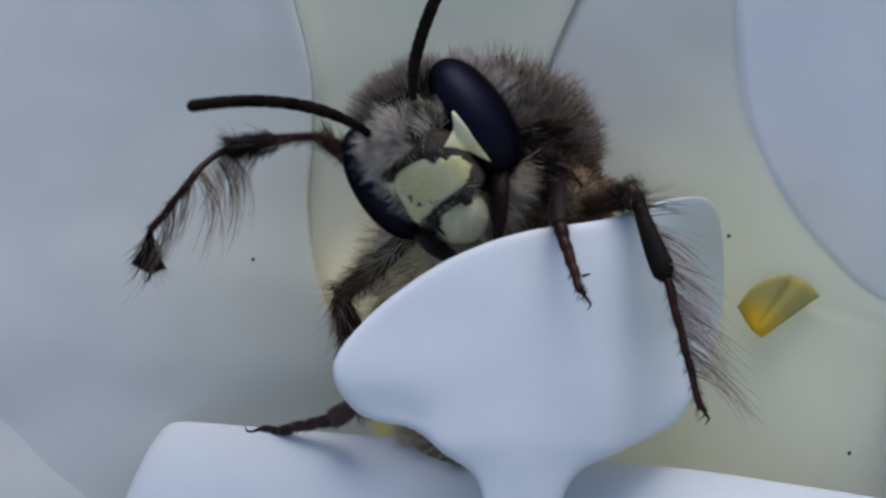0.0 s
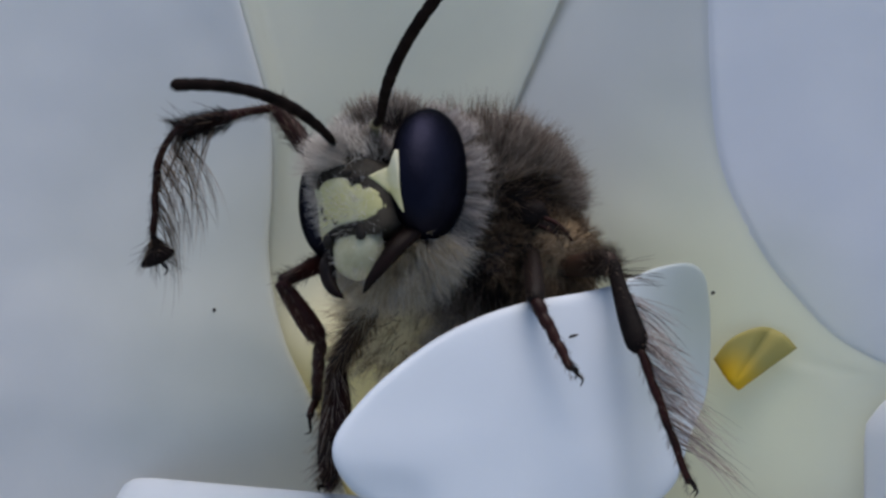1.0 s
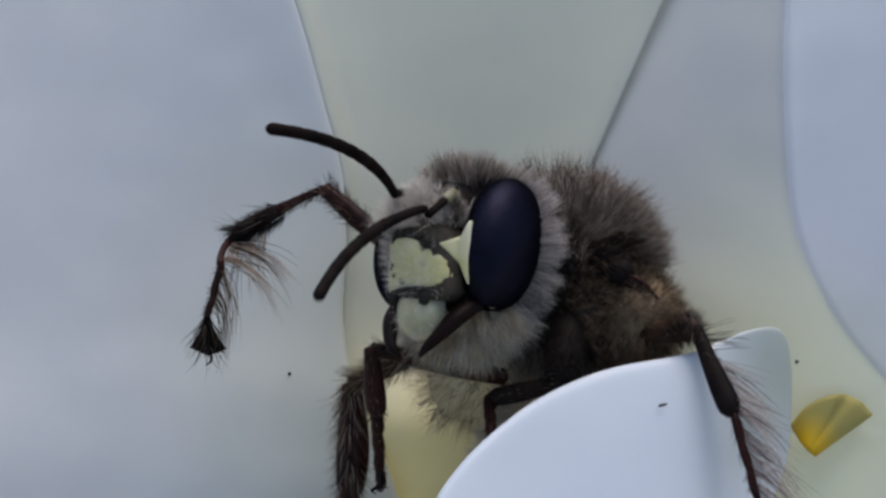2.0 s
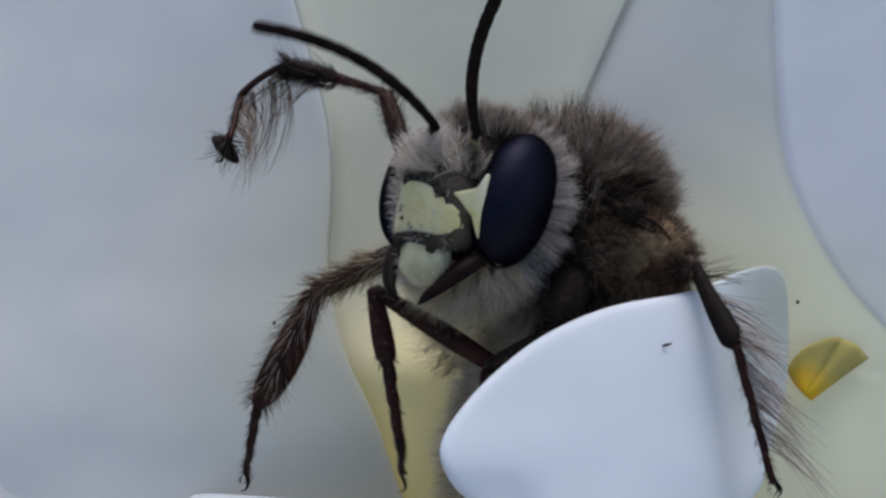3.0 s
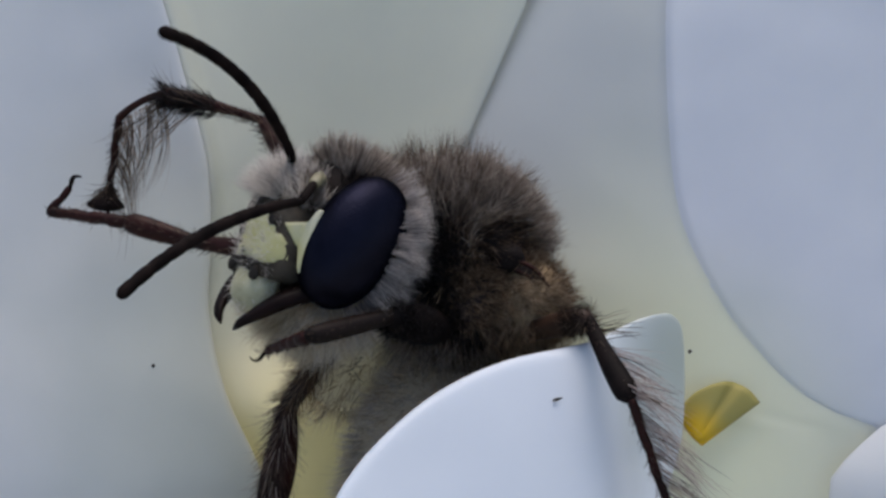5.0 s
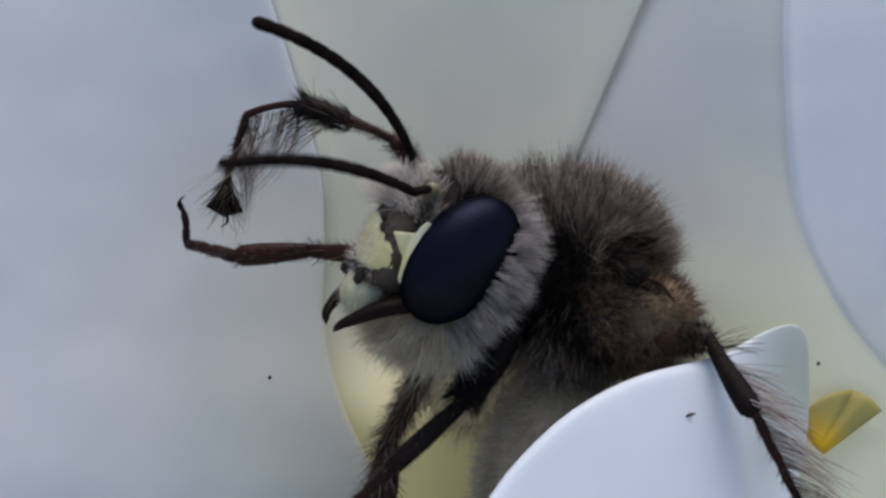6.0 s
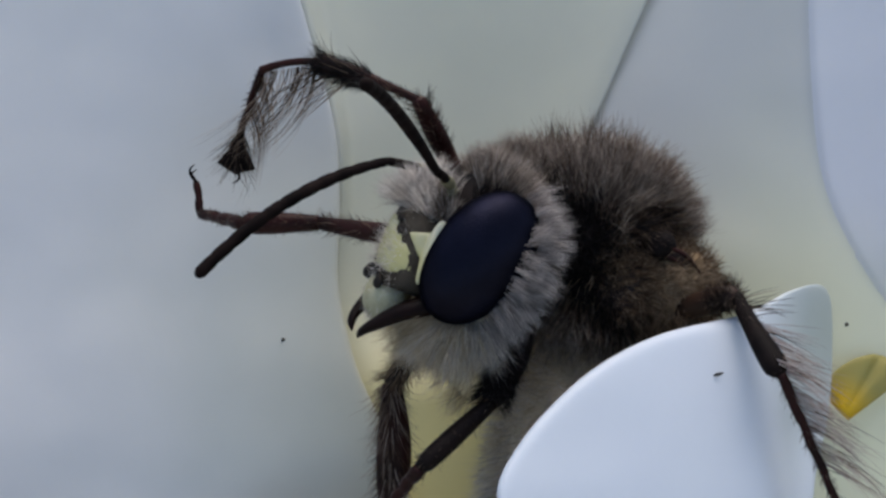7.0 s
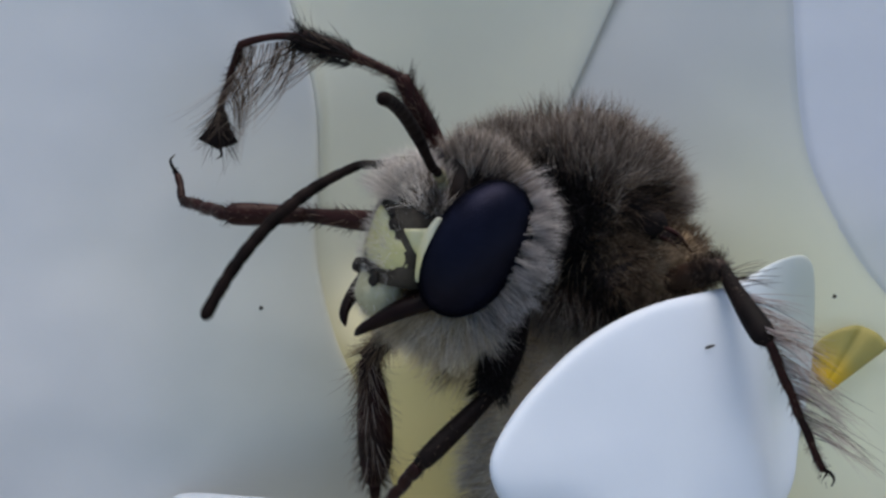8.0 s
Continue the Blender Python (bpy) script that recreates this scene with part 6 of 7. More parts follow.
    walk(smooth_tibia, limb([(0,1.67,-1.81,-.66,1.95,-3.73,-1.66), (0.5,1.51,-1.89,-.88,1.62,-3.77,-1.99), (0.8,1.39,-1.85,-.93,1.55,-3.73,-2.02),
        (1,1.3,-1.82,-.96,1.5,-3.7,-2.04), (1.2,1.29,-1.8,-1.19,1.52,-3.7,-2.23), (1.3,1.34,-1.88,-1.24,1.44,-3.78,-2.3), (1.4,1.38,-1.96,-1.32,1.36,-3.87,-2.38),
        (1.5,1.23,-1.76,-.41,1.53,-3.55,-1.63), (1.7,0.17,-3.32,-2.46,-1.59,-2.06,-2.73), (1.95,0.04,-3.34,-2.56,-1.68,-2.04,-2.96),
        (2.25,-.13,-3.35,-2.67,-1.77,-2.03,-3.24), (2.55,-.3,-3.36,-2.77,-1.86,-2.03,-3.52), (2.8,-.44,-3.36,-2.85,-1.92,-2.04,-3.75),
        (3,-.54,-3.36,-2.78,-2.02,-2.03,-3.68), (3.2,-.82,-3.42,-2.74,-2.1,-1.93,-3.71), (3.5,-1.01,-3.48,-2.87,-1.91,-1.83,-3.98),
        (4,-1.14,-2.14,-2.67,-.84,-3.99,-3.79), (4.1,-1.25,-2.68,-2.85,-1.26,-4.31,-4.3), (4.2,-1.14,-3.26,-2.93,-2.09,-4.03,-4.74),
        (4.45,-1.27,-3.43,-2.46,-2.62,-4.32,-3.92), (4.7,-1.34,-3.52,-1.94,-2.98,-4.55,-2.95), (4.95,-1.37,-3.53,-1.44,-3.14,-4.68,-1.97),
        (5.3,-1.35,-3.46,-.87,-3.14,-4.71,-.81), (5.5,-2.53,-3.31,-2.59,-3.9,-2.51,-4.1), (5.7,-.57,-2.82,-.82,-2.44,-3.78,-1.42),
        (5.8,-1.18,-3.43,-.92,-3.24,-4.04,-1.34), (5.9,-1.94,-3.63,-1.31,-4.01,-4.31,-1.2), (6,-2.62,-2.23,-2.88,-4.26,-2.5,-4.3),
        (6.3,-2.6,-2.32,-2.94,-4.17,-2.98,-4.31), (6.5,-2.58,-2.39,-2.98,-4.07,-3.34,-4.27), (6.7,-2.54,-2.43,-3.15,-4.07,-3.27,-4.47),
        (6.8,-2.52,-2.45,-3.24,-4.06,-3.23,-4.56), (7,-2.47,-2.48,-3.41,-4.05,-3.16,-4.75), (7.5,-2.42,-2.5,-3.64,-4.01,-2.82,-5.1),
        (8,-2.35,-2.43,-3.73,-3.9,-3.08,-5.11)]))
    walk(smooth_tarsus, limb([(0,1.95,-3.73,-1.66,2.62,-4.69,-3.32), (0.5,1.62,-3.77,-1.99,2.54,-4.31,-3.71), (0.8,1.55,-3.73,-2.02,2.48,-4.42,-3.69),
        (1,1.5,-3.7,-2.04,2.43,-4.48,-3.67), (1.2,1.52,-3.7,-2.23,2.51,-4.3,-3.89), (1.3,1.44,-3.78,-2.3,2.5,-4.47,-3.89), (1.4,1.36,-3.87,-2.38,2.48,-4.63,-3.89),
        (1.5,1.53,-3.55,-1.63,2.34,-3.73,-3.48), (1.7,-1.59,-2.06,-2.73,-1.32,-3.49,-4.14), (1.95,-1.68,-2.04,-2.96,-1.5,-3.48,-4.39),
        (2.25,-1.77,-2.03,-3.24,-1.7,-3.46,-4.68), (2.55,-1.86,-2.03,-3.52,-1.91,-3.45,-4.97), (2.8,-1.92,-2.04,-3.75,-2.08,-3.43,-5.22),
        (3,-2.02,-2.03,-3.68,-2.19,-3.43,-5.14), (3.2,-2.1,-1.93,-3.71,-2.38,-3.5,-4.97), (3.5,-1.91,-1.83,-3.98,-2.46,-3.56,-4.88),
        (4,-.84,-3.99,-3.79,-1.98,-2.69,-4.85), (4.1,-1.26,-4.31,-4.3,-2.1,-2.55,-4.86), (4.2,-2.09,-4.03,-4.74,-2.02,-2.03,-5.02),
        (4.45,-2.62,-4.32,-3.92,-2.66,-2.3,-4.09), (4.7,-2.98,-4.55,-2.95,-3.36,-2.58,-3.28), (4.95,-3.14,-4.68,-1.97,-4.04,-2.92,-2.42),
        (5.3,-3.14,-4.71,-.81,-4.69,-3.44,-1.12), (5.5,-3.9,-2.51,-4.1,-4.99,-2.02,-5.73), (5.7,-2.44,-3.78,-1.42,-4.08,-3.12,-2.41),
        (5.8,-3.24,-4.04,-1.34,-5.14,-3.56,-1.83), (5.9,-4.01,-4.31,-1.2,-6.02,-4.04,-1.21), (6,-4.26,-2.5,-4.3,-5.66,-2.13,-5.72),
        (6.3,-4.17,-2.98,-4.31,-5.36,-2.08,-5.68), (6.5,-4.07,-3.34,-4.27,-5.07,-2.13,-5.55), (6.7,-4.07,-3.27,-4.47,-5.05,-2.08,-5.78),
        (6.8,-4.06,-3.23,-4.56,-5.04,-2.06,-5.9), (7,-4.05,-3.16,-4.75,-5.01,-2.02,-6.13), (7.5,-4.01,-2.82,-5.1,-5.02,-1.92,-6.62),
        (8,-3.9,-3.08,-5.11,-4.83,-1.95,-6.52)]))
    walk(lobe_femur, limb([(0,1.71,-.9,-1.29,3.52,-2.44,-.88), (0.5,1.48,-.9,-1.32,3.25,-2.54,-1.12), (0.8,1.44,-.9,-1.35,3.2,-2.54,-1.14),
        (1,1.4,-.9,-1.37,3.16,-2.55,-1.16), (1.2,1.25,-.9,-1.53,3.03,-2.52,-1.28), (1.3,1.28,-.9,-1.56,3.07,-2.5,-1.29), (1.4,1.31,-.9,-1.59,3.11,-2.49,-1.3),
        (1.5,1.34,-.9,-1.62,3.15,-2.48,-1.32), (1.7,1.39,-.9,-1.62,3.15,-2.52,-1.26), (1.95,1.3,-.9,-1.66,3.08,-2.5,-1.3), (2.25,1.2,-.9,-1.7,2.99,-2.48,-1.33),
        (2.55,1.1,-.9,-1.74,2.91,-2.46,-1.37), (2.8,1.01,-.9,-1.77,2.83,-2.45,-1.4), (3,0.83,-.9,-1.64,2.66,-2.44,-1.27), (3.2,0.68,-.9,-1.6,2.51,-2.43,-1.21),
        (3.5,0.7,-.9,-1.76,2.52,-2.43,-1.34), (4,1.67,-.9,-2.15,3.49,-2.47,-1.84), (4.1,1.61,-.9,-2.21,3.37,-2.52,-1.87), (4.2,1.54,-.9,-2.26,3.26,-2.57,-1.9),
        (4.45,1.46,-.9,-2.14,3.18,-2.56,-1.74), (4.7,1.39,-.9,-2.01,3.09,-2.56,-1.59), (4.95,1.31,-.9,-1.88,3.01,-2.56,-1.44), (5.3,1.21,-.9,-1.7,2.9,-2.56,-1.23),
        (5.5,1.16,-.9,-1.66,2.85,-2.56,-1.17), (5.7,1.35,-.9,-2.02,3.06,-2.53,-1.49), (5.8,1.26,-.9,-2.01,2.97,-2.52,-1.47), (5.9,1.16,-.9,-2,2.88,-2.5,-1.44),
        (6,1.06,-.9,-1.99,2.79,-2.49,-1.42), (6.3,1.09,-.9,-1.83,2.81,-2.5,-1.25), (6.5,1.12,-.9,-1.72,2.82,-2.51,-1.13), (6.7,1.11,-.9,-1.72,2.81,-2.51,-1.14),
        (6.8,1.1,-.9,-1.71,2.81,-2.51,-1.14), (7,1.1,-.9,-1.71,2.8,-2.52,-1.14), (7.5,0.95,-.9,-1.64,2.67,-2.5,-1.05), (8,0.94,-.9,-1.56,2.65,-2.51,-.97)]))
    walk(lobe_tibia, limb([(0,3.52,-2.44,-.88,4.36,-3.44,-2.84), (0.5,3.25,-2.54,-1.12,4.06,-3.54,-3.1), (0.8,3.2,-2.54,-1.14,3.91,-3.63,-3.11),
        (1,3.16,-2.55,-1.16,3.82,-3.69,-3.11), (1.2,3.03,-2.52,-1.28,3.73,-3.65,-3.22), (1.3,3.07,-2.5,-1.29,3.79,-3.64,-3.23),
        (1.4,3.11,-2.49,-1.3,3.85,-3.62,-3.24), (1.5,3.15,-2.48,-1.32,3.91,-3.6,-3.24), (1.7,3.15,-2.52,-1.26,3.97,-3.53,-3.22),
        (1.95,3.08,-2.5,-1.3,3.9,-3.57,-3.23), (2.25,2.99,-2.48,-1.33,3.82,-3.61,-3.23), (2.55,2.91,-2.46,-1.37,3.73,-3.65,-3.23),
        (2.8,2.83,-2.45,-1.4,3.66,-3.69,-3.23), (3,2.66,-2.44,-1.27,3.49,-3.71,-3.07), (3.2,2.51,-2.43,-1.21,3.33,-3.75,-2.99),
        (3.5,2.52,-2.43,-1.34,3.32,-3.8,-3.09), (4,3.49,-2.47,-1.84,4.17,-3.89,-3.59), (4.1,3.37,-2.52,-1.87,4.16,-3.87,-3.63),
        (4.2,3.26,-2.57,-1.9,4.14,-3.85,-3.66), (4.45,3.18,-2.56,-1.74,4.03,-3.91,-3.48), (4.7,3.09,-2.56,-1.59,3.93,-3.97,-3.29),
        (4.95,3.01,-2.56,-1.44,3.82,-4.02,-3.11), (5.3,2.9,-2.56,-1.23,3.67,-4.1,-2.84), (5.5,2.85,-2.56,-1.17,3.6,-4.14,-2.75),
        (5.7,3.06,-2.53,-1.49,3.82,-4.12,-3.06), (5.8,2.97,-2.52,-1.47,3.73,-4.11,-3.03), (5.9,2.88,-2.5,-1.44,3.65,-4.09,-3), (6,2.79,-2.49,-1.42,3.57,-4.08,-2.97),
        (6.3,2.81,-2.5,-1.25,3.6,-4.05,-2.84), (6.5,2.82,-2.51,-1.13,3.62,-4.03,-2.75), (6.7,2.81,-2.51,-1.14,3.56,-4.07,-2.73),
        (6.8,2.81,-2.51,-1.14,3.53,-4.1,-2.73), (7,2.8,-2.52,-1.14,3.48,-4.14,-2.71), (7.5,2.67,-2.5,-1.05,3.38,-4.06,-2.67), (8,2.65,-2.51,-.97,3.29,-4.25,-2.41)]))
    walk(lobe_tarsus, limb([(0,4.36,-3.44,-2.84,5.27,-4.54,-5.92), (0.5,4.06,-3.54,-3.1,5.26,-4.58,-6.09), (0.8,3.91,-3.63,-3.11,5.1,-4.59,-6.14),
        (1,3.82,-3.69,-3.11,4.98,-4.6,-6.16), (1.2,3.73,-3.65,-3.22,4.84,-4.6,-6.28), (1.3,3.79,-3.64,-3.23,4.87,-4.6,-6.3), (1.4,3.85,-3.62,-3.24,4.9,-4.6,-6.31),
        (1.5,3.91,-3.6,-3.24,4.94,-4.6,-6.32), (1.7,3.97,-3.53,-3.22,4.84,-4.6,-6.33), (1.95,3.9,-3.57,-3.23,4.78,-4.42,-6.39),
        (2.25,3.82,-3.61,-3.23,4.7,-4.2,-6.45), (2.55,3.73,-3.65,-3.23,4.62,-3.98,-6.49), (2.8,3.66,-3.69,-3.23,4.55,-3.79,-6.5),
        (3,3.49,-3.71,-3.07,4.37,-3.65,-6.35), (3.2,3.33,-3.75,-2.99,4.23,-3.65,-6.26), (3.5,3.32,-3.8,-3.09,4.24,-3.65,-6.35),
        (4,4.17,-3.89,-3.59,4.76,-3.65,-6.93), (4.1,4.16,-3.87,-3.63,4.79,-3.65,-6.95), (4.2,4.14,-3.85,-3.66,4.82,-3.65,-6.98),
        (4.45,4.03,-3.91,-3.48,4.83,-3.63,-6.76), (4.7,3.93,-3.97,-3.29,4.87,-3.59,-6.53), (4.95,3.82,-4.02,-3.11,4.92,-3.55,-6.28),
        (5.3,3.67,-4.1,-2.84,5.03,-3.46,-5.88), (5.5,3.6,-4.14,-2.75,5.13,-3.39,-5.69), (5.7,3.82,-4.12,-3.06,5.36,-3.41,-6),
        (5.8,3.73,-4.11,-3.03,5.27,-3.42,-5.97), (5.9,3.65,-4.09,-3,5.19,-3.43,-5.95), (6,3.57,-4.08,-2.97,5.11,-3.44,-5.92), (6.3,3.6,-4.05,-2.84,5.1,-3.47,-5.82),
        (6.5,3.62,-4.03,-2.75,5.1,-3.5,-5.76), (6.7,3.56,-4.07,-2.73,5.02,-3.51,-5.75), (6.8,3.53,-4.1,-2.73,4.98,-3.51,-5.74), (7,3.48,-4.14,-2.71,4.9,-3.53,-5.72),
        (7.5,3.38,-4.06,-2.67,4.84,-3.56,-5.69), (8,3.29,-4.25,-2.41,4.73,-3.62,-5.42)]))
    walk(right_scape, limb([(0, 0.68, -1.1, 1.2, 1.11, -2.19, 1.44), (0.1, 0.68, -1.1, 1.2, 0.94, -2.25, 0.98),
        (0.2, 0.68, -1.1, 1.2, 1.11, -2.08, 0.66), (0.3, 0.68, -1.1, 1.2, 1.27, -2.12, 0.95), (0.5, 0.68, -1.1, 1.2, 1.4, -2.05, 1.33),
        (0.8, 0.68, -1.1, 1.2, 1.38, -1.97, 1.64), (1, 0.68, -1.1, 1.2, 1.54, -1.92, 1.06), (1.2, 0.68, -1.1, 1.2, 1.55, -1.92, 1.29),
        (1.3, 0.68, -1.1, 1.2, 1.54, -1.92, 1.06), (1.4, 0.68, -1.1, 1.2, 1.52, -1.94, 1.34), (1.5, 0.68, -1.1, 1.2, 1.47, -2.01, 1.22),
        (1.7, 0.68, -1.1, 1.2, 0.64, -2.13, 0.59), (2.8, 0.68, -1.1, 1.2, 1.41, -2.02, 1.41), (3, 0.68, -1.1, 1.2, 1.45, -2.01, 1.36),
        (3.2, 0.68, -1.1, 1.2, 1.48, -1.99, 1.31), (3.5, 0.68, -1.1, 1.2, 1.55, -1.92, 1.29), (4, 0.68, -1.1, 1.2, 1.54, -1.94, 1.2),
        (4.1, 0.68, -1.1, 1.2, 1.58, -1.89, 1.23), (4.2, 0.68, -1.1, 1.2, 1.54, -1.92, 1.06), (5.3, 0.68, -1.1, 1.2, 1.42, -1.79, 0.55),
        (5.5, 0.68, -1.1, 1.2, 1.42, -2.03, 1.05), (5.7, 0.68, -1.1, 1.2, 1.63, -1.76, 1.52), (5.8, 0.68, -1.1, 1.2, 1.62, -1.73, 1.61),
        (6, 0.68, -1.1, 1.2, 1.56, -1.89, 1.01), (6.3, 0.68, -1.1, 1.2, 1.37, -2.08, 1.15), (6.5, 0.68, -1.1, 1.2, 1.47, -1.85, 0.69),
        (6.7, 0.68, -1.1, 1.2, 1.49, -1.9, 1.57), (6.8, 0.68, -1.1, 1.2, 1.58, -1.89, 1.23), (7, 0.68, -1.1, 1.2, 1.6, -1.82, 1.49),
        (7.5, 0.68, -1.1, 1.2, 1.57, -1.87, 1.46), (8, 0.68, -1.1, 1.2, 1.56, -1.84, 1.55)]))
    walk(right_flagellum, limb([(0, 1.11, -2.19, 1.44, 4.26, -5.85, 3.08, 255), (0.1, 0.94, -2.25, 0.98, 4.24, -5.71, 2.76, 255),
        (0.2, 1.11, -2.08, 0.66, 4.41, -5.54, 2.44, 255), (0.3, 1.27, -2.12, 0.95, 4.73, -5.66, 2.14, 270),
        (0.5, 1.4, -2.05, 1.33, 5.15, -5.43, 2.06, 270), (0.8, 1.38, -1.97, 1.64, 5.28, -5.14, 2.51, 270),
        (1, 1.54, -1.92, 1.06, 5.66, -4.51, 2.58, 270), (1.2, 1.55, -1.92, 1.29, 5.59, -4.87, 2.3, 270),
        (1.3, 1.54, -1.92, 1.06, 5.44, -5.09, 1.93, 270), (1.4, 1.52, -1.94, 1.34, 4.9, -5.73, 0.83, 285),
        (1.5, 1.47, -2.01, 1.22, 3.69, -6.23, -0.58, 270), (1.7, 0.64, -2.13, 0.59, 1.29, -6.19, -2.43, 285),
        (2.8, 1.41, -2.02, 1.41, 4.22, -5.73, 3.51, 195), (3, 1.45, -2.01, 1.36, 4.14, -5.29, 4.19, 255),
        (3.2, 1.48, -1.99, 1.31, 4.24, -5.5, 3.77, 270), (3.5, 1.55, -1.92, 1.29, 4.02, -5.81, 3.47, 270),
        (4, 1.54, -1.94, 1.2, 3.74, -6.44, 2.14, 210), (4.1, 1.58, -1.89, 1.23, 3.56, -6.17, -0.71, 255),
        (4.2, 1.54, -1.92, 1.06, 3.13, -6.1, -1.39, 255), (5.3, 1.42, -1.79, 0.55, 2.62, -5.76, -2.41, 255),
        (5.5, 1.42, -2.03, 1.05, 4.15, -6.24, 0.12, 195), (5.7, 1.63, -1.76, 1.52, 5.5, -4.67, 3.13, 165),
        (5.8, 1.62, -1.73, 1.61, 5.05, -4.98, 3.53, 165), (6, 1.56, -1.89, 1.01, 3.32, -6.59, 0.11, 210),
        (6.3, 1.37, -2.08, 1.15, 1.98, -5.63, -2.45, 240), (6.5, 1.47, -1.85, 0.69, 1.6, -5.4, -2.97, 255),
        (6.7, 1.49, -1.9, 1.57, 5.16, -5.39, 0.97, 180), (6.8, 1.58, -1.89, 1.23, 4.89, -5.5, 2.65, 195),
        (7, 1.6, -1.82, 1.49, 5.35, -4.94, 2.96, 210), (7.5, 1.57, -1.87, 1.46, 4.72, -5.53, 3.1, 180), (8, 1.56, -1.84, 1.55, 5.16, -5.03, 3.24, 195)]))
    walk(left_scape, limb([(0, -0.68, -1.1, 1.2, -0.32, -2.24, 1.32), (0.1, -0.68, -1.1, 1.2, -0.38, -2.23, 0.92),
        (0.2, -0.68, -1.1, 1.2, -0.47, -2.07, 0.52), (0.3, -0.68, -1.1, 1.2, -0.27, -2.12, 0.71), (0.5, -0.68, -1.1, 1.2, -0.3, -2.23, 1.04),
        (0.8, -0.68, -1.1, 1.2, -0.2, -2.2, 1.25), (1, -0.68, -1.1, 1.2, 0.13, -1.93, 0.89), (1.2, -0.68, -1.1, 1.2, 0.06, -2, 0.91),
        (1.3, -0.68, -1.1, 1.2, 0.2, -1.82, 0.81), (1.4, -0.68, -1.1, 1.2, 0.25, -1.85, 1.04), (1.5, -0.68, -1.1, 1.2, 0.29, -1.79, 1.3),
        (1.7, -0.68, -1.1, 1.2, 0.06, -2.04, 1.19), (2.8, -0.68, -1.1, 1.2, -0.27, -2.21, 0.99), (3, -0.68, -1.1, 1.2, 0.2, -1.9, 1.37),
        (3.2, -0.68, -1.1, 1.2, 0.24, -1.82, 1.49), (3.5, -0.68, -1.1, 1.2, 0.29, -1.79, 1.3), (4, -0.68, -1.1, 1.2, 0.16, -1.94, 1.34),
        (4.1, -0.68, -1.1, 1.2, 0.02, -2.04, 1.47), (4.2, -0.68, -1.1, 1.2, -0.09, -2.14, 1.31), (5.3, -0.68, -1.1, 1.2, 0.4, -1.58, 1.43),
        (5.5, -0.68, -1.1, 1.2, 0.24, -1.69, 1.7), (5.7, -0.68, -1.1, 1.2, -0.35, -1.98, 1.95), (5.8, -0.68, -1.1, 1.2, -0.15, -1.96, 1.85),
        (6, -0.68, -1.1, 1.2, 0.04, -1.88, 1.76), (6.3, -0.68, -1.1, 1.2, -0.23, -1.74, 2.11), (6.5, -0.68, -1.1, 1.2, -0.07, -1.92, 1.83),
        (6.7, -0.68, -1.1, 1.2, -0.02, -2.01, 1.61), (6.8, -0.68, -1.1, 1.2, -0.14, -2.17, 1.28), (7, -0.68, -1.1, 1.2, -0.43, -2.27, 1.12),
        (7.5, -0.68, -1.1, 1.2, -1.07, -2.23, 1.21), (8, -0.68, -1.1, 1.2, -1.06, -2.15, 0.75)]))
    walk(left_flagellum, limb([(0, -0.32, -2.24, 1.32, -1.85, -6.24, 4.09, 345), (0.1, -0.38, -2.23, 0.92, -1.91, -6.23, 3.69, 345),
        (0.2, -0.47, -2.07, 0.52, -1.96, -6.54, 2.47), (0.3, -0.27, -2.12, 0.71, -0.37, -6.88, 2.54, 30),
        (0.5, -0.3, -2.23, 1.04, -1.22, -7.22, 1.49), (0.8, -0.2, -2.2, 1.25, -1.8, -7, 0.68, 300), (1, 0.13, -1.93, 0.89, 0.14, -6.99, 1.53, 45),
        (1.2, 0.06, -2, 0.91, 0.84, -6.93, 1.97, 90), (1.3, 0.2, -1.82, 0.81, 0.98, -6.75, 1.87, 75), (1.4, 0.25, -1.85, 1.04, 1.27, -6.7, 2.24, 75),
        (1.5, 0.29, -1.79, 1.3, 1.55, -6.55, 2.64, 75), (1.7, 0.06, -2.04, 1.19, 1.55, -6.69, 2.67, 75),
        (2.8, -0.27, -2.21, 0.99, -1.12, -6.79, -1.08, 255), (3, 0.2, -1.9, 1.37, -1.29, -6.58, 2.73, 15),
        (3.2, 0.24, -1.82, 1.49, -0.39, -6.4, 3.63, 30), (3.5, 0.29, -1.79, 1.3, 1.61, -6.42, 3.01, 105), (4, 0.16, -1.94, 1.34, -0.5, -6.97, 1.92),
        (4.1, 0.02, -2.04, 1.47, -1.02, -6.95, 0.58, 285), (4.2, -0.09, -2.14, 1.31, -0.33, -6.82, -0.7, 240),
        (5.3, 0.4, -1.58, 1.43, 1.79, -5.83, 3.87, 135), (5.5, 0.24, -1.69, 1.7, 2.17, -5.9, 3.83, 150),
        (5.7, -0.35, -1.98, 1.95, 2.06, -6.34, 3.03, 165), (5.8, -0.15, -1.96, 1.85, 1.27, -6.85, 2, 195),
        (6, 0.04, -1.88, 1.76, 1.47, -6.65, 2.87, 120), (6.3, -0.23, -1.74, 2.11, 0.59, -6.17, 4.5, 90),
        (6.5, -0.07, -1.92, 1.83, 0.78, -6.93, 2.3, 135), (6.7, -0.02, -2.01, 1.61, 0.37, -6.7, -0.36, 210),
        (6.8, -0.14, -2.17, 1.28, 1.35, -6.51, -0.94, 210), (7, -0.43, -2.27, 1.12, 1.37, -5.66, -2.24, 225),
        (7.5, -1.07, -2.23, 1.21, 0.51, -6.41, -1.25, 240), (8, -1.06, -2.15, 0.75, 0.97, -5.31, -2.69, 255)]))

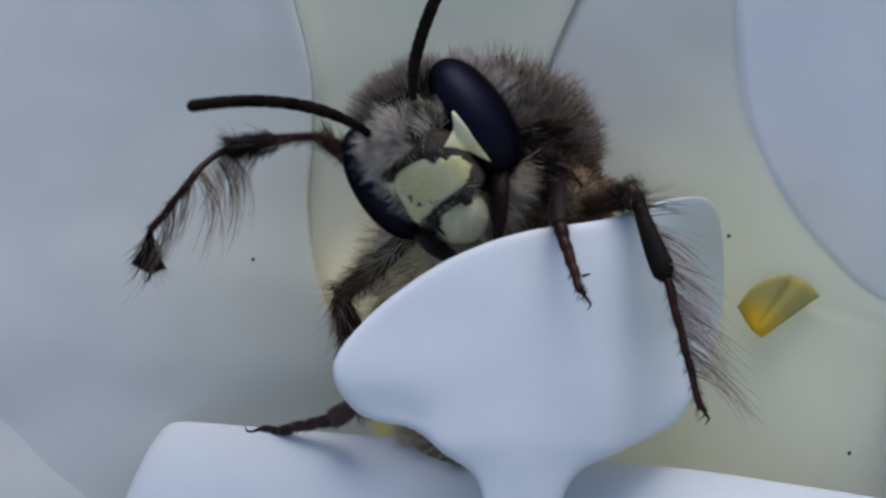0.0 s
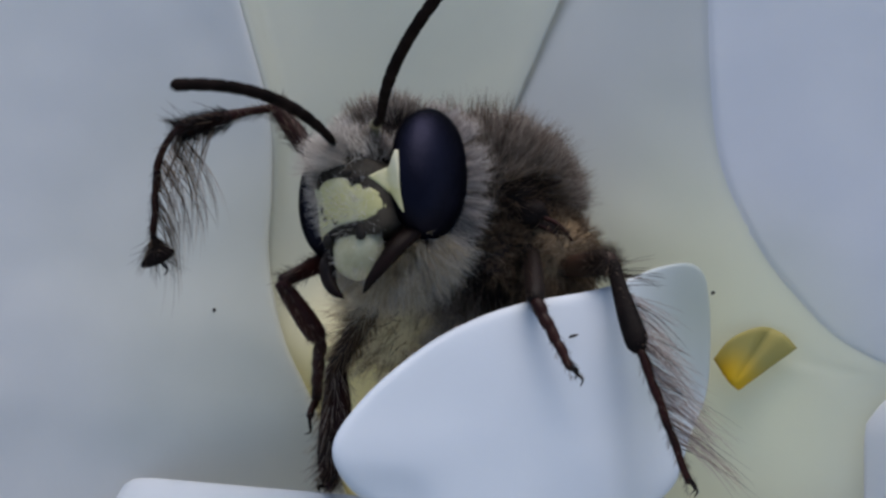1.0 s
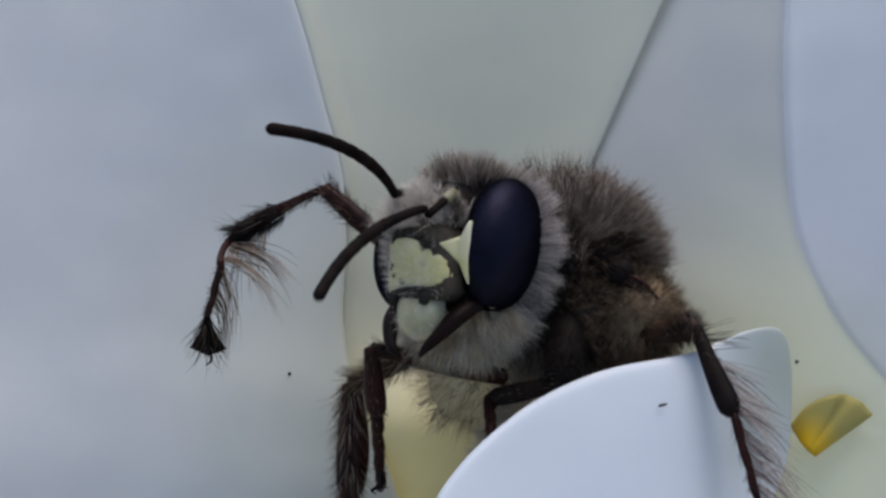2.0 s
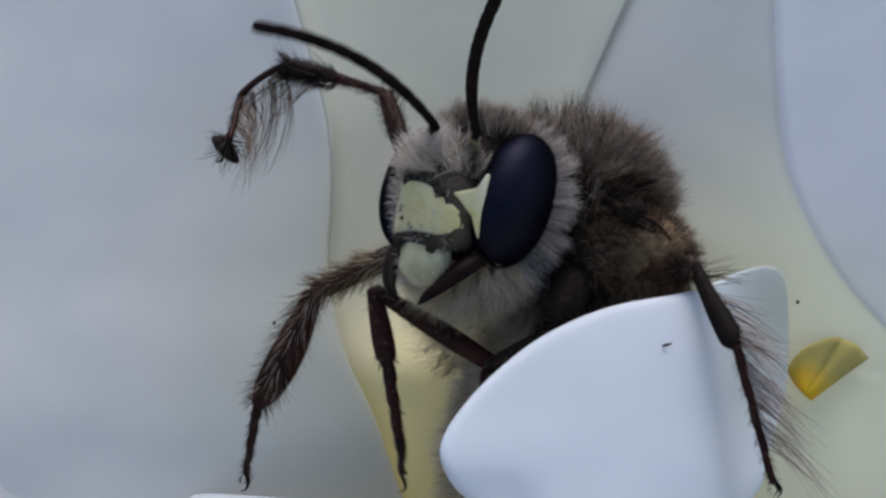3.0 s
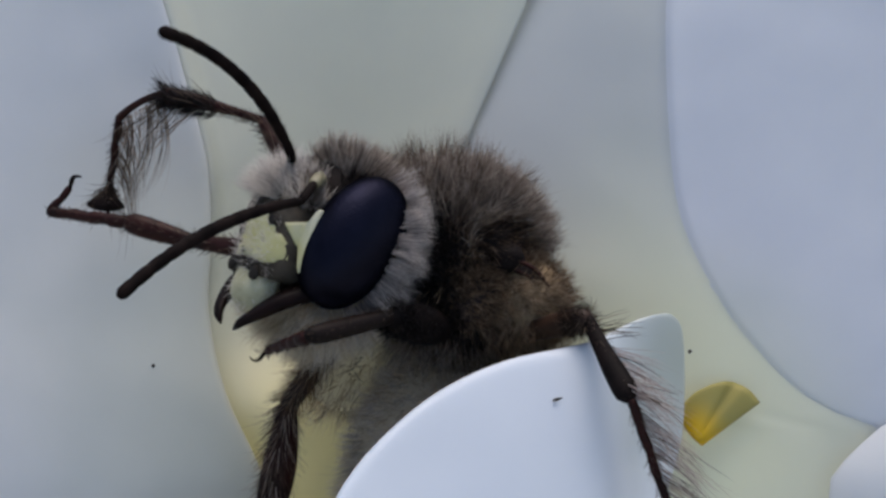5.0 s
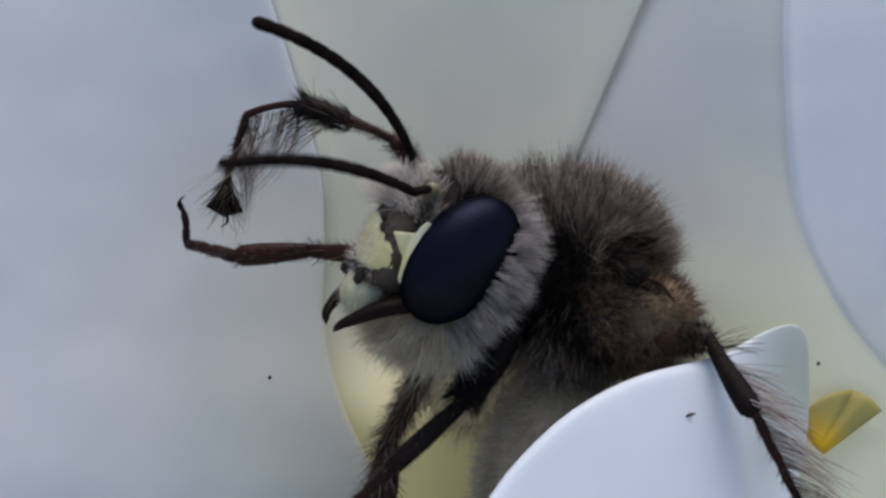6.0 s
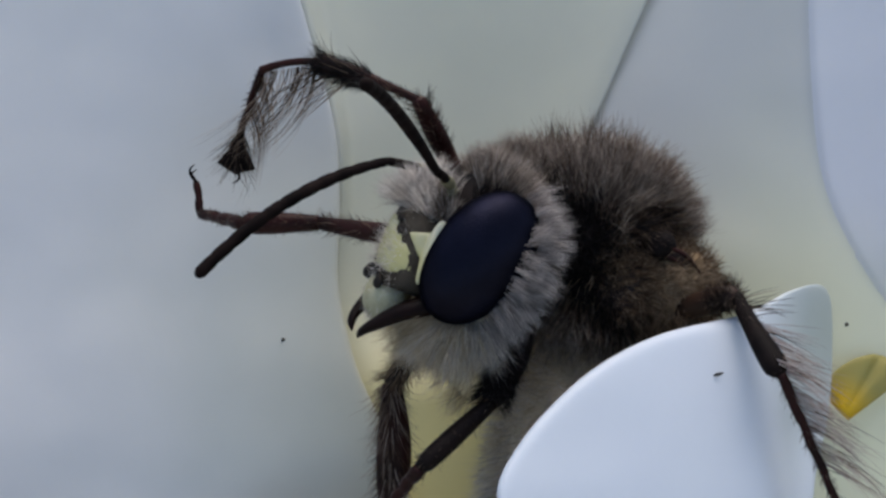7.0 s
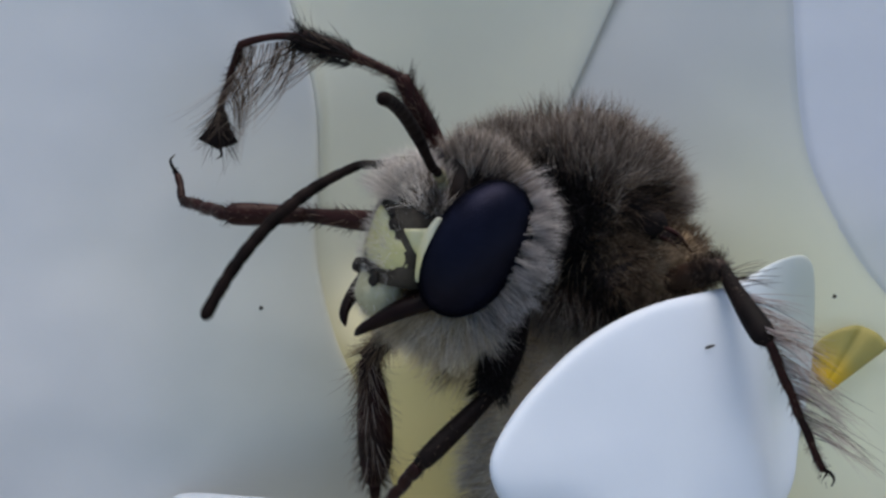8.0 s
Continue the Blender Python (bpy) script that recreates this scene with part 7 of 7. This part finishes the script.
motions()
